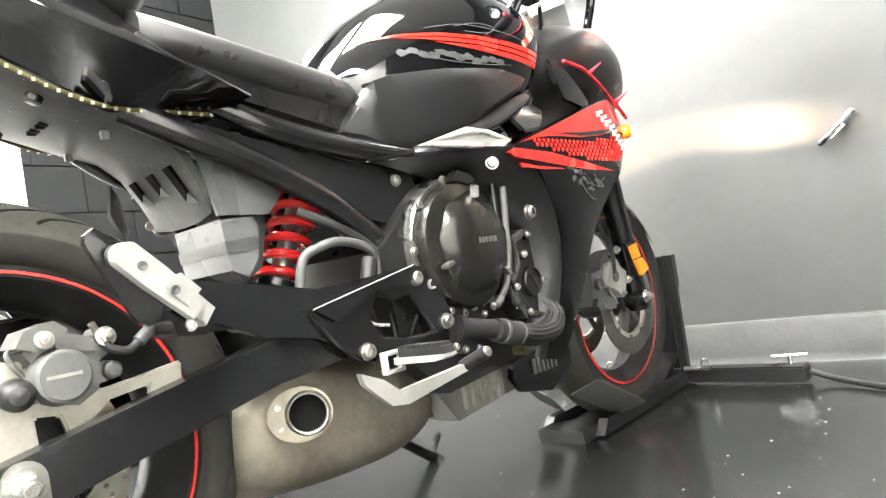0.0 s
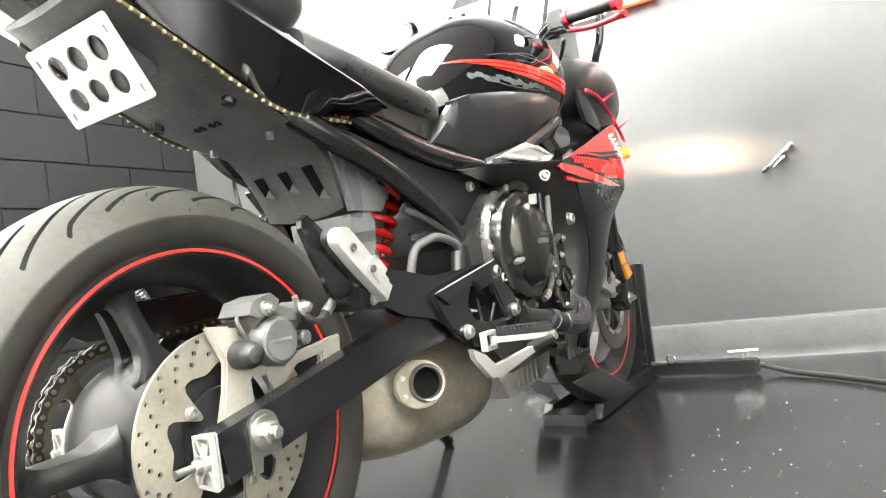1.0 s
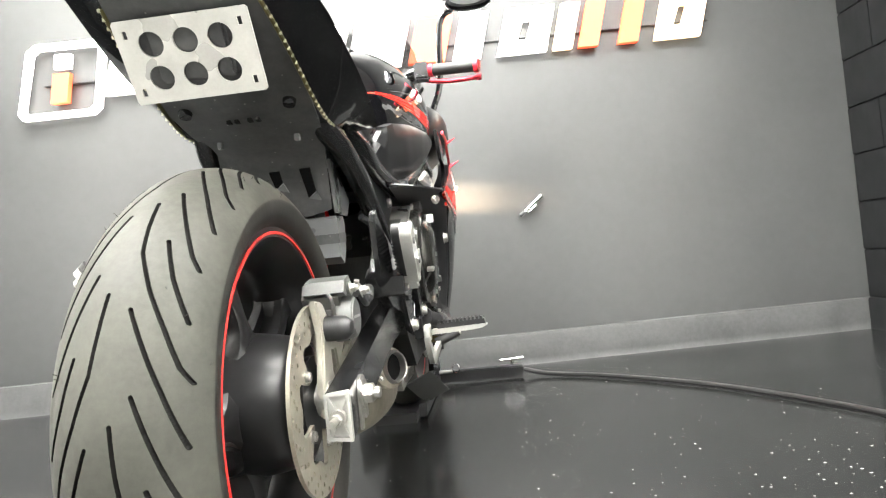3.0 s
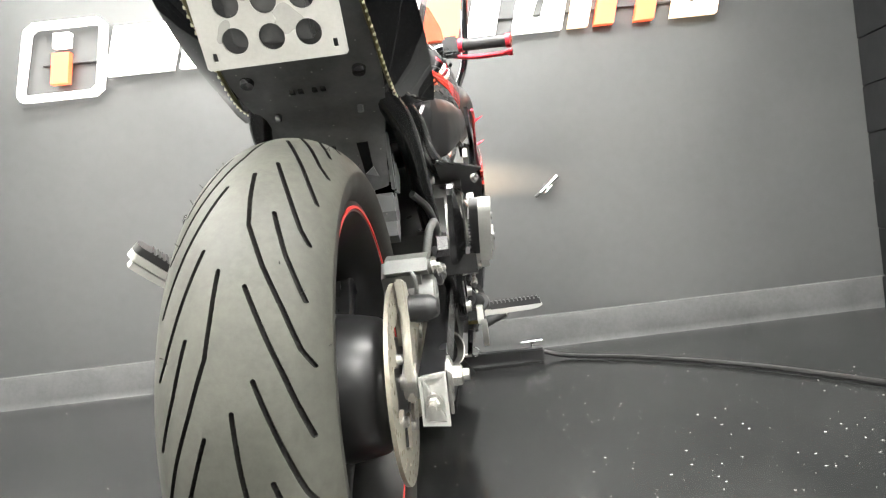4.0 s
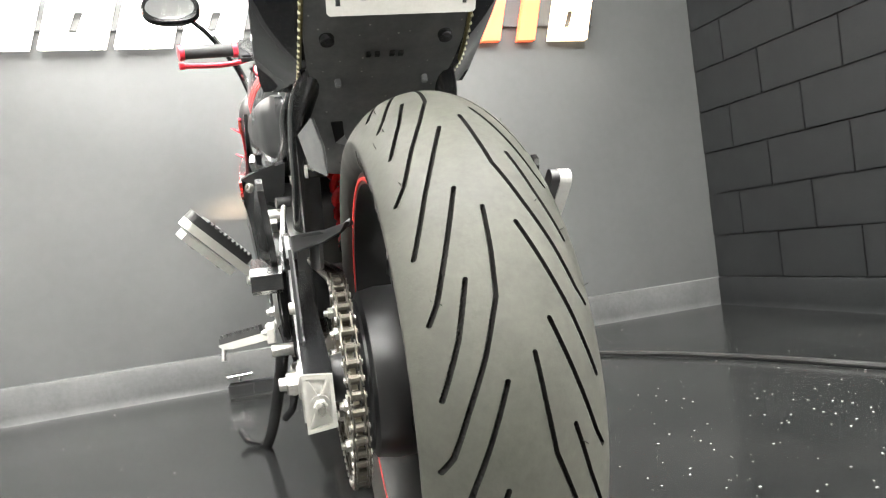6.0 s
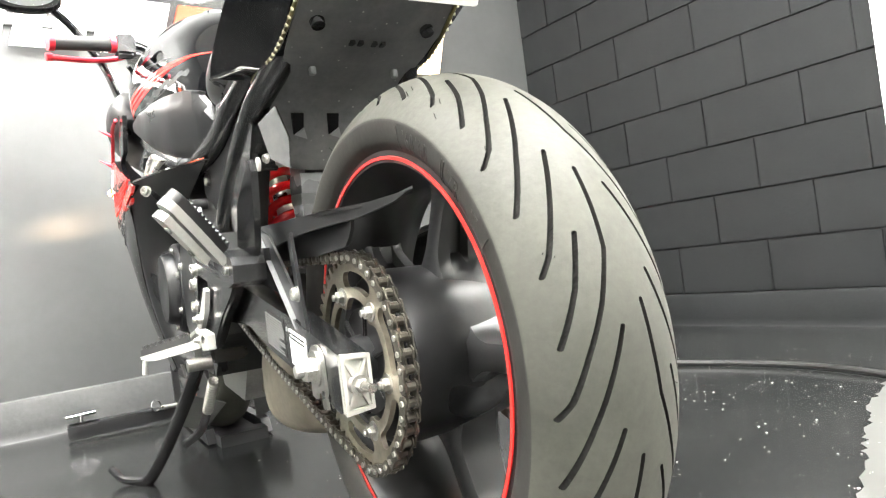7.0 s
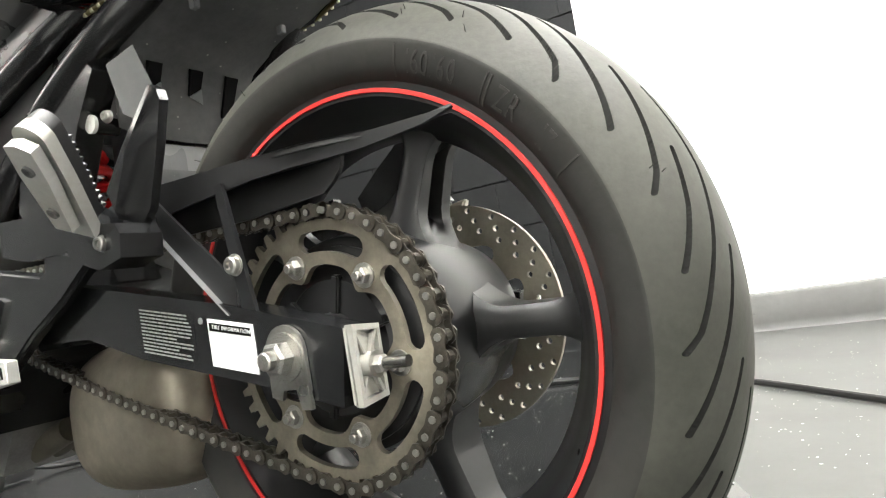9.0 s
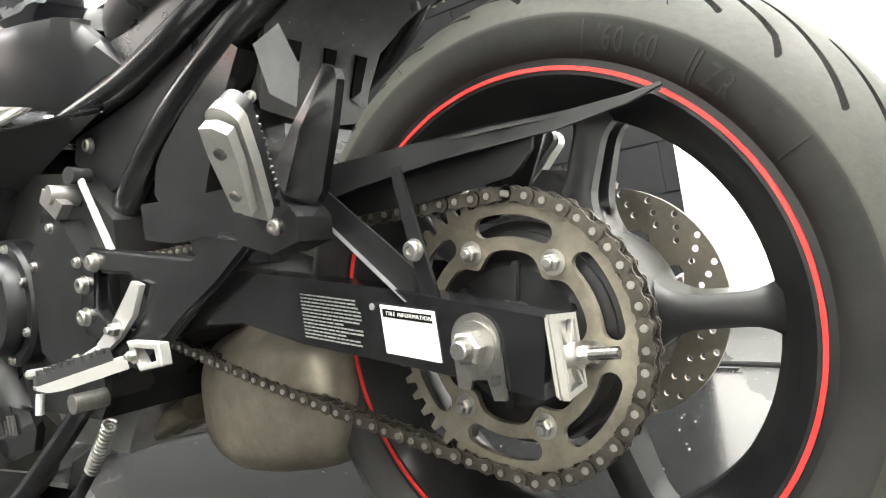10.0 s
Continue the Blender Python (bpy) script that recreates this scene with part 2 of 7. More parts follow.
ALLOY = surface("cast_alloy", (0.36, 0.355, 0.335), 0.38, metal=0.85, vary=0.2, scale=50, bump=0.12, dirt=(0.2, 0.18, 0.14), dirt_amount=0.35)
SILVER = surface("silver_paint", (0.38, 0.38, 0.36), 0.35, metal=0.4, vary=0.1, scale=50, bump=0.06, dirt=(0.3, 0.27, 0.2), dirt_amount=0.35)
BRUSHED = surface("brushed_aluminium", (0.58, 0.57, 0.54), 0.3, metal=0.35, vary=0.08, scale=60, bump=0.05, dirt=(0.35, 0.33, 0.28), dirt_amount=0.05)
CHROME = surface("chrome", (0.8, 0.8, 0.8), 0.12, metal=1.0, vary=0.05, bump=0.0)
STEEL = surface("zinc_steel", (0.40, 0.395, 0.37), 0.32, metal=0.95, vary=0.25, scale=60, bump=0.05, dirt=(0.2, 0.17, 0.12), dirt_amount=0.3)
DISC = surface("disc_steel", (0.27, 0.255, 0.21), 0.34, metal=0.5, vary=0.2, scale=40, bump=0.05, dirt=(0.25, 0.2, 0.14), dirt_amount=0.4)
COGS = surface("sprocket_steel", (0.23, 0.21, 0.165), 0.36, metal=0.7, vary=0.3, scale=25, bump=0.12, dirt=(0.06, 0.05, 0.04), dirt_amount=0.6, dirt_scale=16)
CHAIN = surface("greasy_chain_steel", (0.10, 0.092, 0.076), 0.34, metal=0.8, vary=0.35, scale=60, bump=0.1, dirt=(0.03, 0.025, 0.02), dirt_amount=0.7, dirt_scale=40)
FRONTDISC = surface("dull_front_disc_steel", (0.09, 0.087, 0.078), 0.42, metal=0.5, vary=0.25, scale=40, bump=0.08, dirt=(0.05, 0.047, 0.04), dirt_amount=0.4)
CALIPER = surface("dull_grey_casting", (0.085, 0.0865, 0.085), 0.48, metal=0.3, vary=0.25, scale=50, bump=0.2, dirt=(0.14, 0.135, 0.115), dirt_amount=0.4)
ENGINE = surface("engine_paint", (0.02, 0.02, 0.019), 0.3, metal=0.4, vary=0.2, scale=40, bump=0.1)
CASEGREY = surface("satin_grey_casting", (0.13, 0.129, 0.122), 0.28, metal=0.8, vary=0.15, scale=40, bump=0.05)
COVER = surface("clutch_cover_paint", (0.03, 0.0295, 0.0265), 0.24, metal=0.65, vary=0.1, scale=40, bump=0.05)
TITAN = surface("stained_muffler_steel", (0.2, 0.182, 0.146), 0.48, metal=0.75, vary=0.3, scale=14, bump=0.05, dirt=(0.09, 0.07, 0.045), dirt_amount=0.5, dirt_scale=6)
HOSE = surface("rubber_hose", (0.012, 0.012, 0.0125), 0.45, vary=0.2)
BRASS = surface("brass_strip", (0.10, 0.083, 0.03), 0.4, metal=0.5, vary=0.4, scale=80, bump=0.1)
LENS = surface("clear_led_lens", (0.5, 0.47, 0.33), 0.15, vary=0.1, bump=0.0)
AMBER = surface("amber_reflector", (0.85, 0.30, 0.01), 0.2, vary=0.1, bump=0.0, coat=0.5)
PAPER = surface("white_label", (0.78, 0.78, 0.76), 0.5, vary=0.04, bump=0.0)
# Black print, and the shade of openings that are drawn as solid parts.
INK_SHADE = surface("black_ink_and_shade", (0.003, 0.003, 0.003), 0.7, vary=0.05, bump=0.0, spec=0.05)
GRAPHIC = surface("silver_graphic", (0.055, 0.057, 0.0575), 0.5, spec=0.25, vary=0.3, scale=60, bump=0.0, dirt=(0.01, 0.01, 0.01), dirt_amount=1.0, dirt_scale=30)
PALEMARK = surface("silver_line", (0.07, 0.072, 0.073), 0.5, spec=0.25, vary=0.2, scale=60, bump=0.0)
SMOKE = surface("smoked_screen", (0.05, 0.052, 0.048), 0.06, vary=0.05, bump=0.0)
SMOKE.node_tree.nodes["Principled BSDF"].inputs["Alpha"].default_value = 0.45
MIRROR = surface("mirror_glass", (0.85, 0.86, 0.88), 0.03, metal=1.0, vary=0.0, bump=0.0)
WALLPAINT = surface("charcoal_wall_paint", (0.05, 0.0515, 0.051), 0.36, vary=0.1, scale=6, bump=0.1, dirt=(0.066, 0.066, 0.065), dirt_amount=0.3, dirt_scale=2.5)
BLOCKPAINT = surface("charcoal_block_paint", (0.0085, 0.0092, 0.0096), 0.65, vary=0.15, scale=20, bump=0.3, dirt=(0.010, 0.010, 0.010), dirt_amount=0.4, dirt_scale=3, spec=0.15)
WHITEWALL = surface("white_wall_paint", (0.8, 0.8, 0.77), 0.5, vary=0.04, scale=5, bump=0.05)
CEILING = surface("ceiling_paint", (0.30, 0.30, 0.29), 0.6, vary=0.05, scale=4, bump=0.05)
FLOOR = surface("glossy_black_epoxy", (0.009, 0.0094, 0.0094), 0.19, vary=0.25, scale=3, bump=0.06, coat=0.1, dirt=(0.035, 0.035, 0.034), dirt_amount=0.35, dirt_scale=2.2, spec=0.4)
PALEFLOOR = surface("pale_floor_paint", (0.050, 0.0505, 0.048), 0.5, vary=0.12, scale=4, bump=0.05, spec=0.25, dirt=(0.036, 0.036, 0.034), dirt_amount=0.4, dirt_scale=3)
CURBGREY = surface("grey_curb_paint", (0.066, 0.066, 0.063), 0.5, vary=0.15, scale=8, bump=0.1, dirt=(0.08, 0.08, 0.076), dirt_amount=0.4, dirt_scale=5)
PRINT = surface("pale_print", (0.19, 0.19, 0.185), 0.5, vary=0.1, bump=0.0)
FLAKE = surface("pale_paint_flakes", (0.36, 0.355, 0.33), 0.5, vary=0.2)
RIGBLACK = surface("black_powder_coat", (0.007, 0.007, 0.0075), 0.35, vary=0.2, bump=0.06)
CABLE = surface("black_cable", (0.01, 0.01, 0.01), 0.4, vary=0.2)
GLOW_WHITE = glowing("sign_white", (1.0, 0.97, 0.93), 4.0)
GLOW_ORANGE = glowing("sign_orange", (1.0, 0.15, 0.055), 1.5)
GLOW_LAMP = glowing("lamp_diffuser", (1.0, 0.99, 0.955), 94.0)
GLOW_AMBER = glowing("signal_led", (1.0, 0.66, 0.3), 60.0)

# ---------------------------------------------------------------- world and lamps
world = bpy.data.worlds.new("world")
scene.world = world
world.use_nodes = True
world.node_tree.nodes["Background"].inputs[0].default_value = (0.9, 0.95, 1.0, 1)
world.node_tree.nodes["Background"].inputs[1].default_value = 0.02

NORTH, EAST, WEST, SOUTH, TOP = 2.05, 1.92, -2.22, -6.0, 3.0
# the room stands a little askew to the motorcycle
ROOM = Matrix.Translation((0.7, 2.05, 0)) @ Matrix.Rotation(radians(5), 4, "Z") @ Matrix.Translation((-0.7, -2.05, 0))
EAST_EDGE, WEST_EDGE = 0.37, 1.00  # where the charcoal paint ends on the side walls


def ceiling_light():
    lamp = thing("ceiling_light", "white framed LED panel light fixed under the ceiling", "light", "ceiling lights")
    outer = [(-0.62, -0.31), (0.62, -0.31), (0.62, 0.31), (-0.62, 0.31)]
    inner = [(-0.59, -0.28), (0.59, -0.28), (0.59, 0.28), (-0.59, 0.28)]
    part("frame", pierced(outer, [inner], -0.045, 0.0, "z"), WHITEWALL, lamp)
    part("diffuser", slab((-0.588, -0.278, -0.03), (0.588, 0.278, -0.012), 0), GLOW_LAMP, lamp, "glowing white diffuser")
    return lamp


first = ceiling_light()
first.matrix_world = ROOM @ pose(-1.6, 0.85, TOP)
for y in (0.85, -0.55, -2.2, -4.0):
    for x in (-1.6, -0.2, 1.18) if y > -1 else (-1.0, 0.8):
        if (x, y) not in ((-1.6, 0.85), (1.18, 0.85)):
            copy_thing(first, ROOM @ pose(x, y, TOP))

# ---------------------------------------------------------------- shell
# the black floor of the bay ends in a ragged edge; beyond it the floor is pale
rng = random.Random(21)
knots = [V((2.45, 0.60, 0)), V((2.08, 0.47, 0)), V((1.60, 0.30, 0)), V((1.05, 0.105, 0)), V((0.56, -0.135, 0)), V((-0.1, -0.47, 0)), V((-0.75, -0.62, 0)), V((-1.35, -0.2, 0)), V((-1.78, 0.35, 0)), V((-2.11, 0.78, 0)), V((-2.5, 1.3, 0))]
ragged = []
for a, b in zip(knots, knots[1:]):
    for k in range(28):
        p = a.lerp(b, k / 28)
        ragged.append(ROOM.inverted() @ (p + V((rng.uniform(-0.006, 0.006), rng.uniform(-0.008, 0.008), 0))))
ragged.append(ROOM.inverted() @ knots[-1])
edge = [(p.x, p.y) for p in ragged]
structure("floor", prism(bmesh.new(), edge + [(WEST - 0.4, NORTH + 0.4), (EAST + 0.4, NORTH + 0.4)], -0.1, 0, "z"), FLOOR, "glossy black epoxy floor with pale paint flakes", "floor")
structure("floor_pale", prism(bmesh.new(), edge[::-1] + [(EAST + 0.4, SOUTH - 0.3), (WEST - 0.4, SOUTH - 0.3)], -0.1, -0.0005, "z"), PALEFLOOR, "pale grey painted concrete floor outside the bay", "floor")
# Unseen ceiling; its grey is chosen to keep reflections dark.
structure("ceiling", box(bmesh.new(), (WEST - 0.4, SOUTH - 0.3, TOP), (EAST + 0.4, NORTH + 0.4, TOP + 0.1)), CEILING, "unseen plain ceiling, grey to keep reflections dark", "ceiling")
structure("wall_north", box(bmesh.new(), (WEST - 0.2, NORTH, -0.05), (EAST + 0.2, NORTH + 0.2, TOP + 0.05)), WALLPAINT, "smooth charcoal painted wall behind the motorcycle", "wall")
# Unseen wall that closes the room; charcoal keeps reflections on the motorcycle dark.
structure("wall_south", box(bmesh.new(), (WEST - 0.2, SOUTH - 0.2, -0.05), (EAST + 0.2, SOUTH, TOP + 0.05)), WALLPAINT, "unseen closing wall, charcoal to keep reflections dark", "wall")
structure("wall_east_white", box(bmesh.new(), (EAST, SOUTH, -0.05), (EAST + 0.2, EAST_EDGE, TOP + 0.05)), WHITEWALL, "bright white painted side wall", "wall")
structure("wall_west_white", box(bmesh.new(), (WEST - 0.2, SOUTH, -0.05), (WEST, WEST_EDGE, TOP + 0.05)), WHITEWALL, "bright white painted side wall", "wall")
wall_east = structure("wall_east", box(bmesh.new(), (EAST + 0.008, EAST_EDGE, -0.05), (EAST + 0.2, NORTH, TOP + 0.05)), BLOCKPAINT, "charcoal painted concrete block wall", "wall")
wall_west = structure("wall_west", box(bmesh.new(), (WEST - 0.2, WEST_EDGE, -0.05), (WEST - 0.008, NORTH, TOP + 0.05)), BLOCKPAINT, "charcoal painted concrete block wall", "wall")


def curb(name, run, paint):
    """A low skirting with a rounded shoulder along a wall; run: start, end and the way into the room."""
    (x0, y0), (x1, y1), (nx, ny) = run
    bm = bmesh.new()
    shape = [(0.0, 0.0), (0.019, 0.0), (0.016, 0.006), (0.015, 0.03), (0.015, 0.122), (0.011, 0.132), (0.0, 0.136)]
    rows = []
    for x, y in ((x0, y0), (x1, y1)):
        rows.append([bm.verts.new((x + nx * d, y + ny * d, z)) for d, z in shape])
    for k in range(len(shape) - 1):
        bm.faces.new((rows[0][k], rows[0][k + 1], rows[1][k + 1], rows[1][k]))
    bm.faces.new(rows[0])
    bm.faces.new(rows[1][::-1])
    return structure(name, bm, paint, "low painted curb along the foot of the wall", "baseboard")


curb("baseboard_north", ((WEST, NORTH), (EAST, NORTH), (0, -1)), CURBDARK)
curb("baseboard_east", ((EAST, EAST_EDGE), (EAST, NORTH - 0.016), (-1, 0)), BLOCKPAINT)
curb("baseboard_west", ((WEST, WEST_EDGE), (WEST, NORTH - 0.016), (1, 0)), BLOCKPAINT)
curb("baseboard_east_white", ((EAST, SOUTH), (EAST, EAST_EDGE), (-1, 0)), CURBGREY)
curb("baseboard_west_white", ((WEST, SOUTH), (WEST, WEST_EDGE), (1, 0)), CURBGREY)


# ---------------------------------------------------------------- lit sign on the north wall
def sign_block(parent, x, width, glow, slot=False, name="letter_shape"):
    lean = 0.055
    low, high = 1.318, 1.512
    outer = [(x, low), (x + width - 0.03, low), (x + width - 0.03 + lean, high), (x + lean, high)]
    holes = []
    if slot:
        cx, cz = x + (width - 0.03) / 2, (low + high) / 2
        holes = [[(cx - 0.025 + lean * 0.2, low + 0.055), (cx + 0.012 + lean * 0.2, low + 0.055), (cx + 0.012 + lean * 0.8, high - 0.055), (cx - 0.025 + lean * 0.8, high - 0.055)]]
    return part(name, pierced(outer, holes, NORTH - 0.05, NORTH - 0.02, "y"), glow, parent)


sign = thing("wall_sign", "lit white and orange shape sign mounted on charcoal wall", "sign")
ring = [(-1.585, 1.245), (-1.29, 1.245), (-1.255, 1.272), (-1.212, 1.53), (-1.24, 1.56), (-1.505, 1.56), (-1.545, 1.53), (-1.60, 1.272)]
cut = [(-1.572, 1.268), (-1.30, 1.268), (-1.277, 1.287), (-1.238, 1.52), (-1.254, 1.537), (-1.50, 1.537), (-1.522, 1.52), (-1.576, 1.287)]
part("badge_outline", pierced(ring, [cut], NORTH - 0.05, NORTH - 0.02, "y"), GLOW_WHITE, sign)
part("badge_bar", plate([(-1.46, 1.305), (-1.39, 1.305), (-1.37, 1.43), (-1.44, 1.43)], NORTH - 0.05, NORTH - 0.02, "y"), GLOW_ORANGE, sign)
part("badge_dot", plate([(-1.435, 1.452), (-1.37, 1.452), (-1.36, 1.51), (-1.425, 1.51)], NORTH - 0.05, NORTH - 0.02, "y"), GLOW_WHITE, sign)
GLOW_PALE = glowing("sign_pale", (1.0, 0.78, 0.55), 2.4)
x = -1.235
for k, w in enumerate((0.30, 0.25, 0.23, 0.25, 0.26)):
    sign_block(sign, x, w, GLOW_WHITE, k in (1, 3))
    x += w
for x, w, g, slot in ((0.055, 0.185, GLOW_ORANGE, False), (0.245, 0.15, GLOW_WHITE, False), (0.435, 0.24, GLOW_WHITE, True), (0.672, 0.113, GLOW_PALE, False), (0.782, 0.113, GLOW_ORANGE, False), (0.952, 0.113, GLOW_ORANGE, False), (1.108, 0.225, GLOW_PALE, True)):
    sign_block(sign, x, w, g, slot)
part("backing_rail", slab((-1.50, NORTH - 0.02, 1.39), (1.36, NORTH, 1.43), 0.002), WALLPAINT, sign)
sign.matrix_world = ROOM

# ---------------------------------------------------------------- small handle on the wall
handle = thing("wall_hook", "small chrome latch fixed slantwise to the charcoal wall", "hook")
hp = V((0.515, NORTH - 0.022, 0.672))
hd = V((0.050, 0, 0.039))
part("grip", turned(bmesh.new(), [(-0.040, 0.0045), (-0.020, 0.0060), (0.030, 0.0085), (0.048, 0.0115), (0.060, 0.0120), (0.064, 0.0080)], aim(hp, hd), 16), CHROME, handle)
part("tip", turned(bmesh.new(), [(-0.066, 0.0050), (-0.062, 0.0085), (-0.044, 0.0085), (-0.038, 0.0055)], aim(hp, hd), 14), RIGBLACK, handle, "dark end cap")
part("lever", turned(bmesh.new(), [(-0.026, 0.0030), (0.0, 0.0042), (0.018, 0.0058), (0.022, 0.0035)], aim(hp + V((0.006, -0.004, -0.012)), hd), 12), CHROME, handle)
part("base", slab(hp + V((-0.010, 0.006, -0.008)), hp + V((0.022, 0.022, 0.014)), 0.003), CALIPER, handle)
handle.matrix_world = ROOM

# ---------------------------------------------------------------- paint flakes on the floor
rng = random.Random(4)
bm = bmesh.new()
for k in range(1700):
    if rng.random() < 0.75:
        cx, cy = rng.gauss(1.05, 0.42), rng.gauss(0.15, 0.7)
    else:
        cx, cy = rng.uniform(-2.2, 2.0), rng.uniform(-1.0, 1.9)
    if not (WEST < cx < EAST - 0.05 and cy < NORTH - 0.05):
        continue
    size = rng.choice((0.0008, 0.0010, 0.0012, 0.0015, 0.0019, 0.0028))
    turn = rng.uniform(0, 6.3)
    ring4 = [bm.verts.new((cx + size * rng.uniform(0.6, 1.6) * math.cos(turn + a), cy + size * rng.uniform(0.5, 1.2) * math.sin(turn + a), 0.0012)) for a in (0, 1.7, 3.2, 4.6)]
    bm.faces.new(ring4)
tagged(new("paint_flakes", finish(bm, "paint_flakes", FLAKE)), "pale paint flakes scattered over the black floor", "flakes", kind="stuff")

# ---------------------------------------------------------------- cable on the floor
cable = tagged(new("cable", finish(tube(bmesh.new(), [(0.41, 1.735, 0.03), (0.50, 1.70, 0.012), (0.73, 1.53, 0.010), (1.0, 1.22, 0.010), (1.22, 0.80, 0.010), (1.33, 0.40, 0.010), (1.22, 0.0, 0.010), (0.92, -0.36, 0.010), (0.4, -0.95, 0.010), (-0.6, -1.6, 0.010)], 0.0080, 10, 10), "cable", CABLE)), "long black cable lying in a curve on the floor", "cable")

# ---------------------------------------------------------------- the motorcycle
bike = thing("motorcycle", "black and red sport motorcycle standing in a front wheel chock", "motorcycle")
AXLE = 0.312


GROOVES = ((54.0, ((0, 0.007), (-7.5, 0.0102), (-14, 0.0142), (-22, 0.0294), (-29.3, 0.046), (-36, 0.0591), (-38.6, 0.068))),
           (58.4, ((0, 0.0243), (-8, 0.0386), (-17.7, 0.0556), (-20.5, 0.063))),
           (43.2, ((0, 0.0334), (-8.3, 0.0456), (-16.7, 0.0622))),
           (28.3, ((0, 0.0166), (-6.4, 0.030), (-14.1, 0.0461), (-24.3, 0.0647))))
ARC = 0.00544  # metres of tread to a degree


def groove_gap(theta, x):
    """Distance to the nearest groove's edge (negative inside) and the way to its middle line."""
    best, away = np.full(theta.shape, 9.0), np.zeros(theta.shape + (2,))
    for side in (1, -1):
        th, lateral = (theta + (22.6 if side < 0 else 0)) % 45.0, x * side
        for start, lines in GROOVES:
            for (a0, x0), (a1, x1) in zip(lines, lines[1:]):
                u = np.array(((a1 - a0) * ARC, x1 - x0))
                span = float(np.hypot(*u))
                u /= span
                for wrap in (-45, 0, 45):
                    da = (th - ((start + a0) % 45.0) + wrap) * ARC
                    t = np.clip(da * u[0] + (lateral - x0) * u[1], 0, span)
                    ox, oy = da - t * u[0], lateral - x0 - t * u[1]
                    d = np.hypot(ox, oy)
                    near = d < best
                    best = np.where(near, d, best)
                    away[..., 0] = np.where(near, ox, away[..., 0])
                    away[..., 1] = np.where(near, oy * side, away[..., 1])
    return best - 0.0021, away / np.maximum(best, 1e-6)[..., None]


def tyre(parent, y, z, radius, half, crown, bead, seat, grooved, name):
    """A tyre: round crown, side walls and beads; its material slots are tread, groove (with its shade put in) and side
    wall.
    """
    steps_x, steps_a = (144, 1760) if grooved else (28, 160)
    edge = radius - (crown - math.sqrt(crown * crown - half * half))
    span = edge - bead
    side = [(half * 0.999, edge - 0.10 * span), (half * 0.992, edge - 0.28 * span), (half * 0.975, edge - 0.50 * span), (half * 0.945, edge - 0.70 * span), (half * 0.895, bead + 0.12 * span), (seat, bead)]
    k = len(side)
    across = np.concatenate((np.zeros(k), np.linspace(-half, half, steps_x + 1), np.zeros(k)))
    theta, px = np.meshgrid(np.arange(steps_a) * 360.0 / steps_a, across, indexing="ij")
    deep = np.zeros(theta.shape)
    inside = np.zeros(theta.shape)
    if grooved:
        gap, way = groove_gap(theta, px)
        gap[:, :k + 1], gap[:, -k - 1:] = 9, 9
        snap = np.abs(gap) < 0.00082
        theta = theta - np.where(snap, gap * way[..., 0], 0) / ARC
        px = px - np.where(snap, gap * way[..., 1], 0)
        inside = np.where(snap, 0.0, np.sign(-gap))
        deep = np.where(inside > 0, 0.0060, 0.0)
    rad = radius - (crown - np.sqrt(np.maximum(crown * crown - px * px, 1e-8))) - deep
    for n, (sx, sr) in enumerate(side):
        px[:, k + steps_x + 1 + n], rad[:, k + steps_x + 1 + n] = sx, sr
        px[:, k - 1 - n], rad[:, k - 1 - n] = -sx, sr
    ang = np.radians(theta)
    verts = np.stack((px, y - rad * np.cos(ang), z + rad * np.sin(ang)), -1).reshape(-1, 3)
    wide = theta.shape[1]
    faces, slots = [], []
    for i in range(steps_a):
        j = (i + 1) % steps_a
        for c in range(wide - 1):
            faces.append((i * wide + c, i * wide + c + 1, j * wide + c + 1, j * wide + c))
            if c < k or c >= wide - 1 - k:
                slots.append(2)
            else:
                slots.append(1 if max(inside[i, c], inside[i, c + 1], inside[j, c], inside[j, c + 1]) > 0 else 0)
    me = bpy.data.meshes.new(name)
    me.from_pydata(verts.tolist(), [], faces)
    for m in (TREAD, GROOVE_SHADE, WALL_RUBBER):
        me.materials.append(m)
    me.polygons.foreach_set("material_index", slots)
    me.polygons.foreach_set("use_smooth", [True] * len(faces))
    me.set_sharp_from_angle(angle=radians(50))
    ob = tagged(new(name, me), "worn road tyre with slanted tread grooves")
    ob.parent = parent
    return ob


def wheel_part(name, profile, y, z, material, parent, seg=96, label=""):
    """profile of (x, radius), closed round."""
    bm = bmesh.new()
    rings = [[bm.verts.new((px, y + r * math.cos(2 * math.pi * k / seg), z + r * math.sin(2 * math.pi * k / seg))) for k in range(seg)] for px, r in profile]
    for a, b in zip(rings, rings[1:] + rings[:1]):
        for k in range(seg):
            bm.faces.new((a[k], b[k], b[(k + 1) % seg], a[(k + 1) % seg]))
    return part(name, bm, material, parent, label, 40)


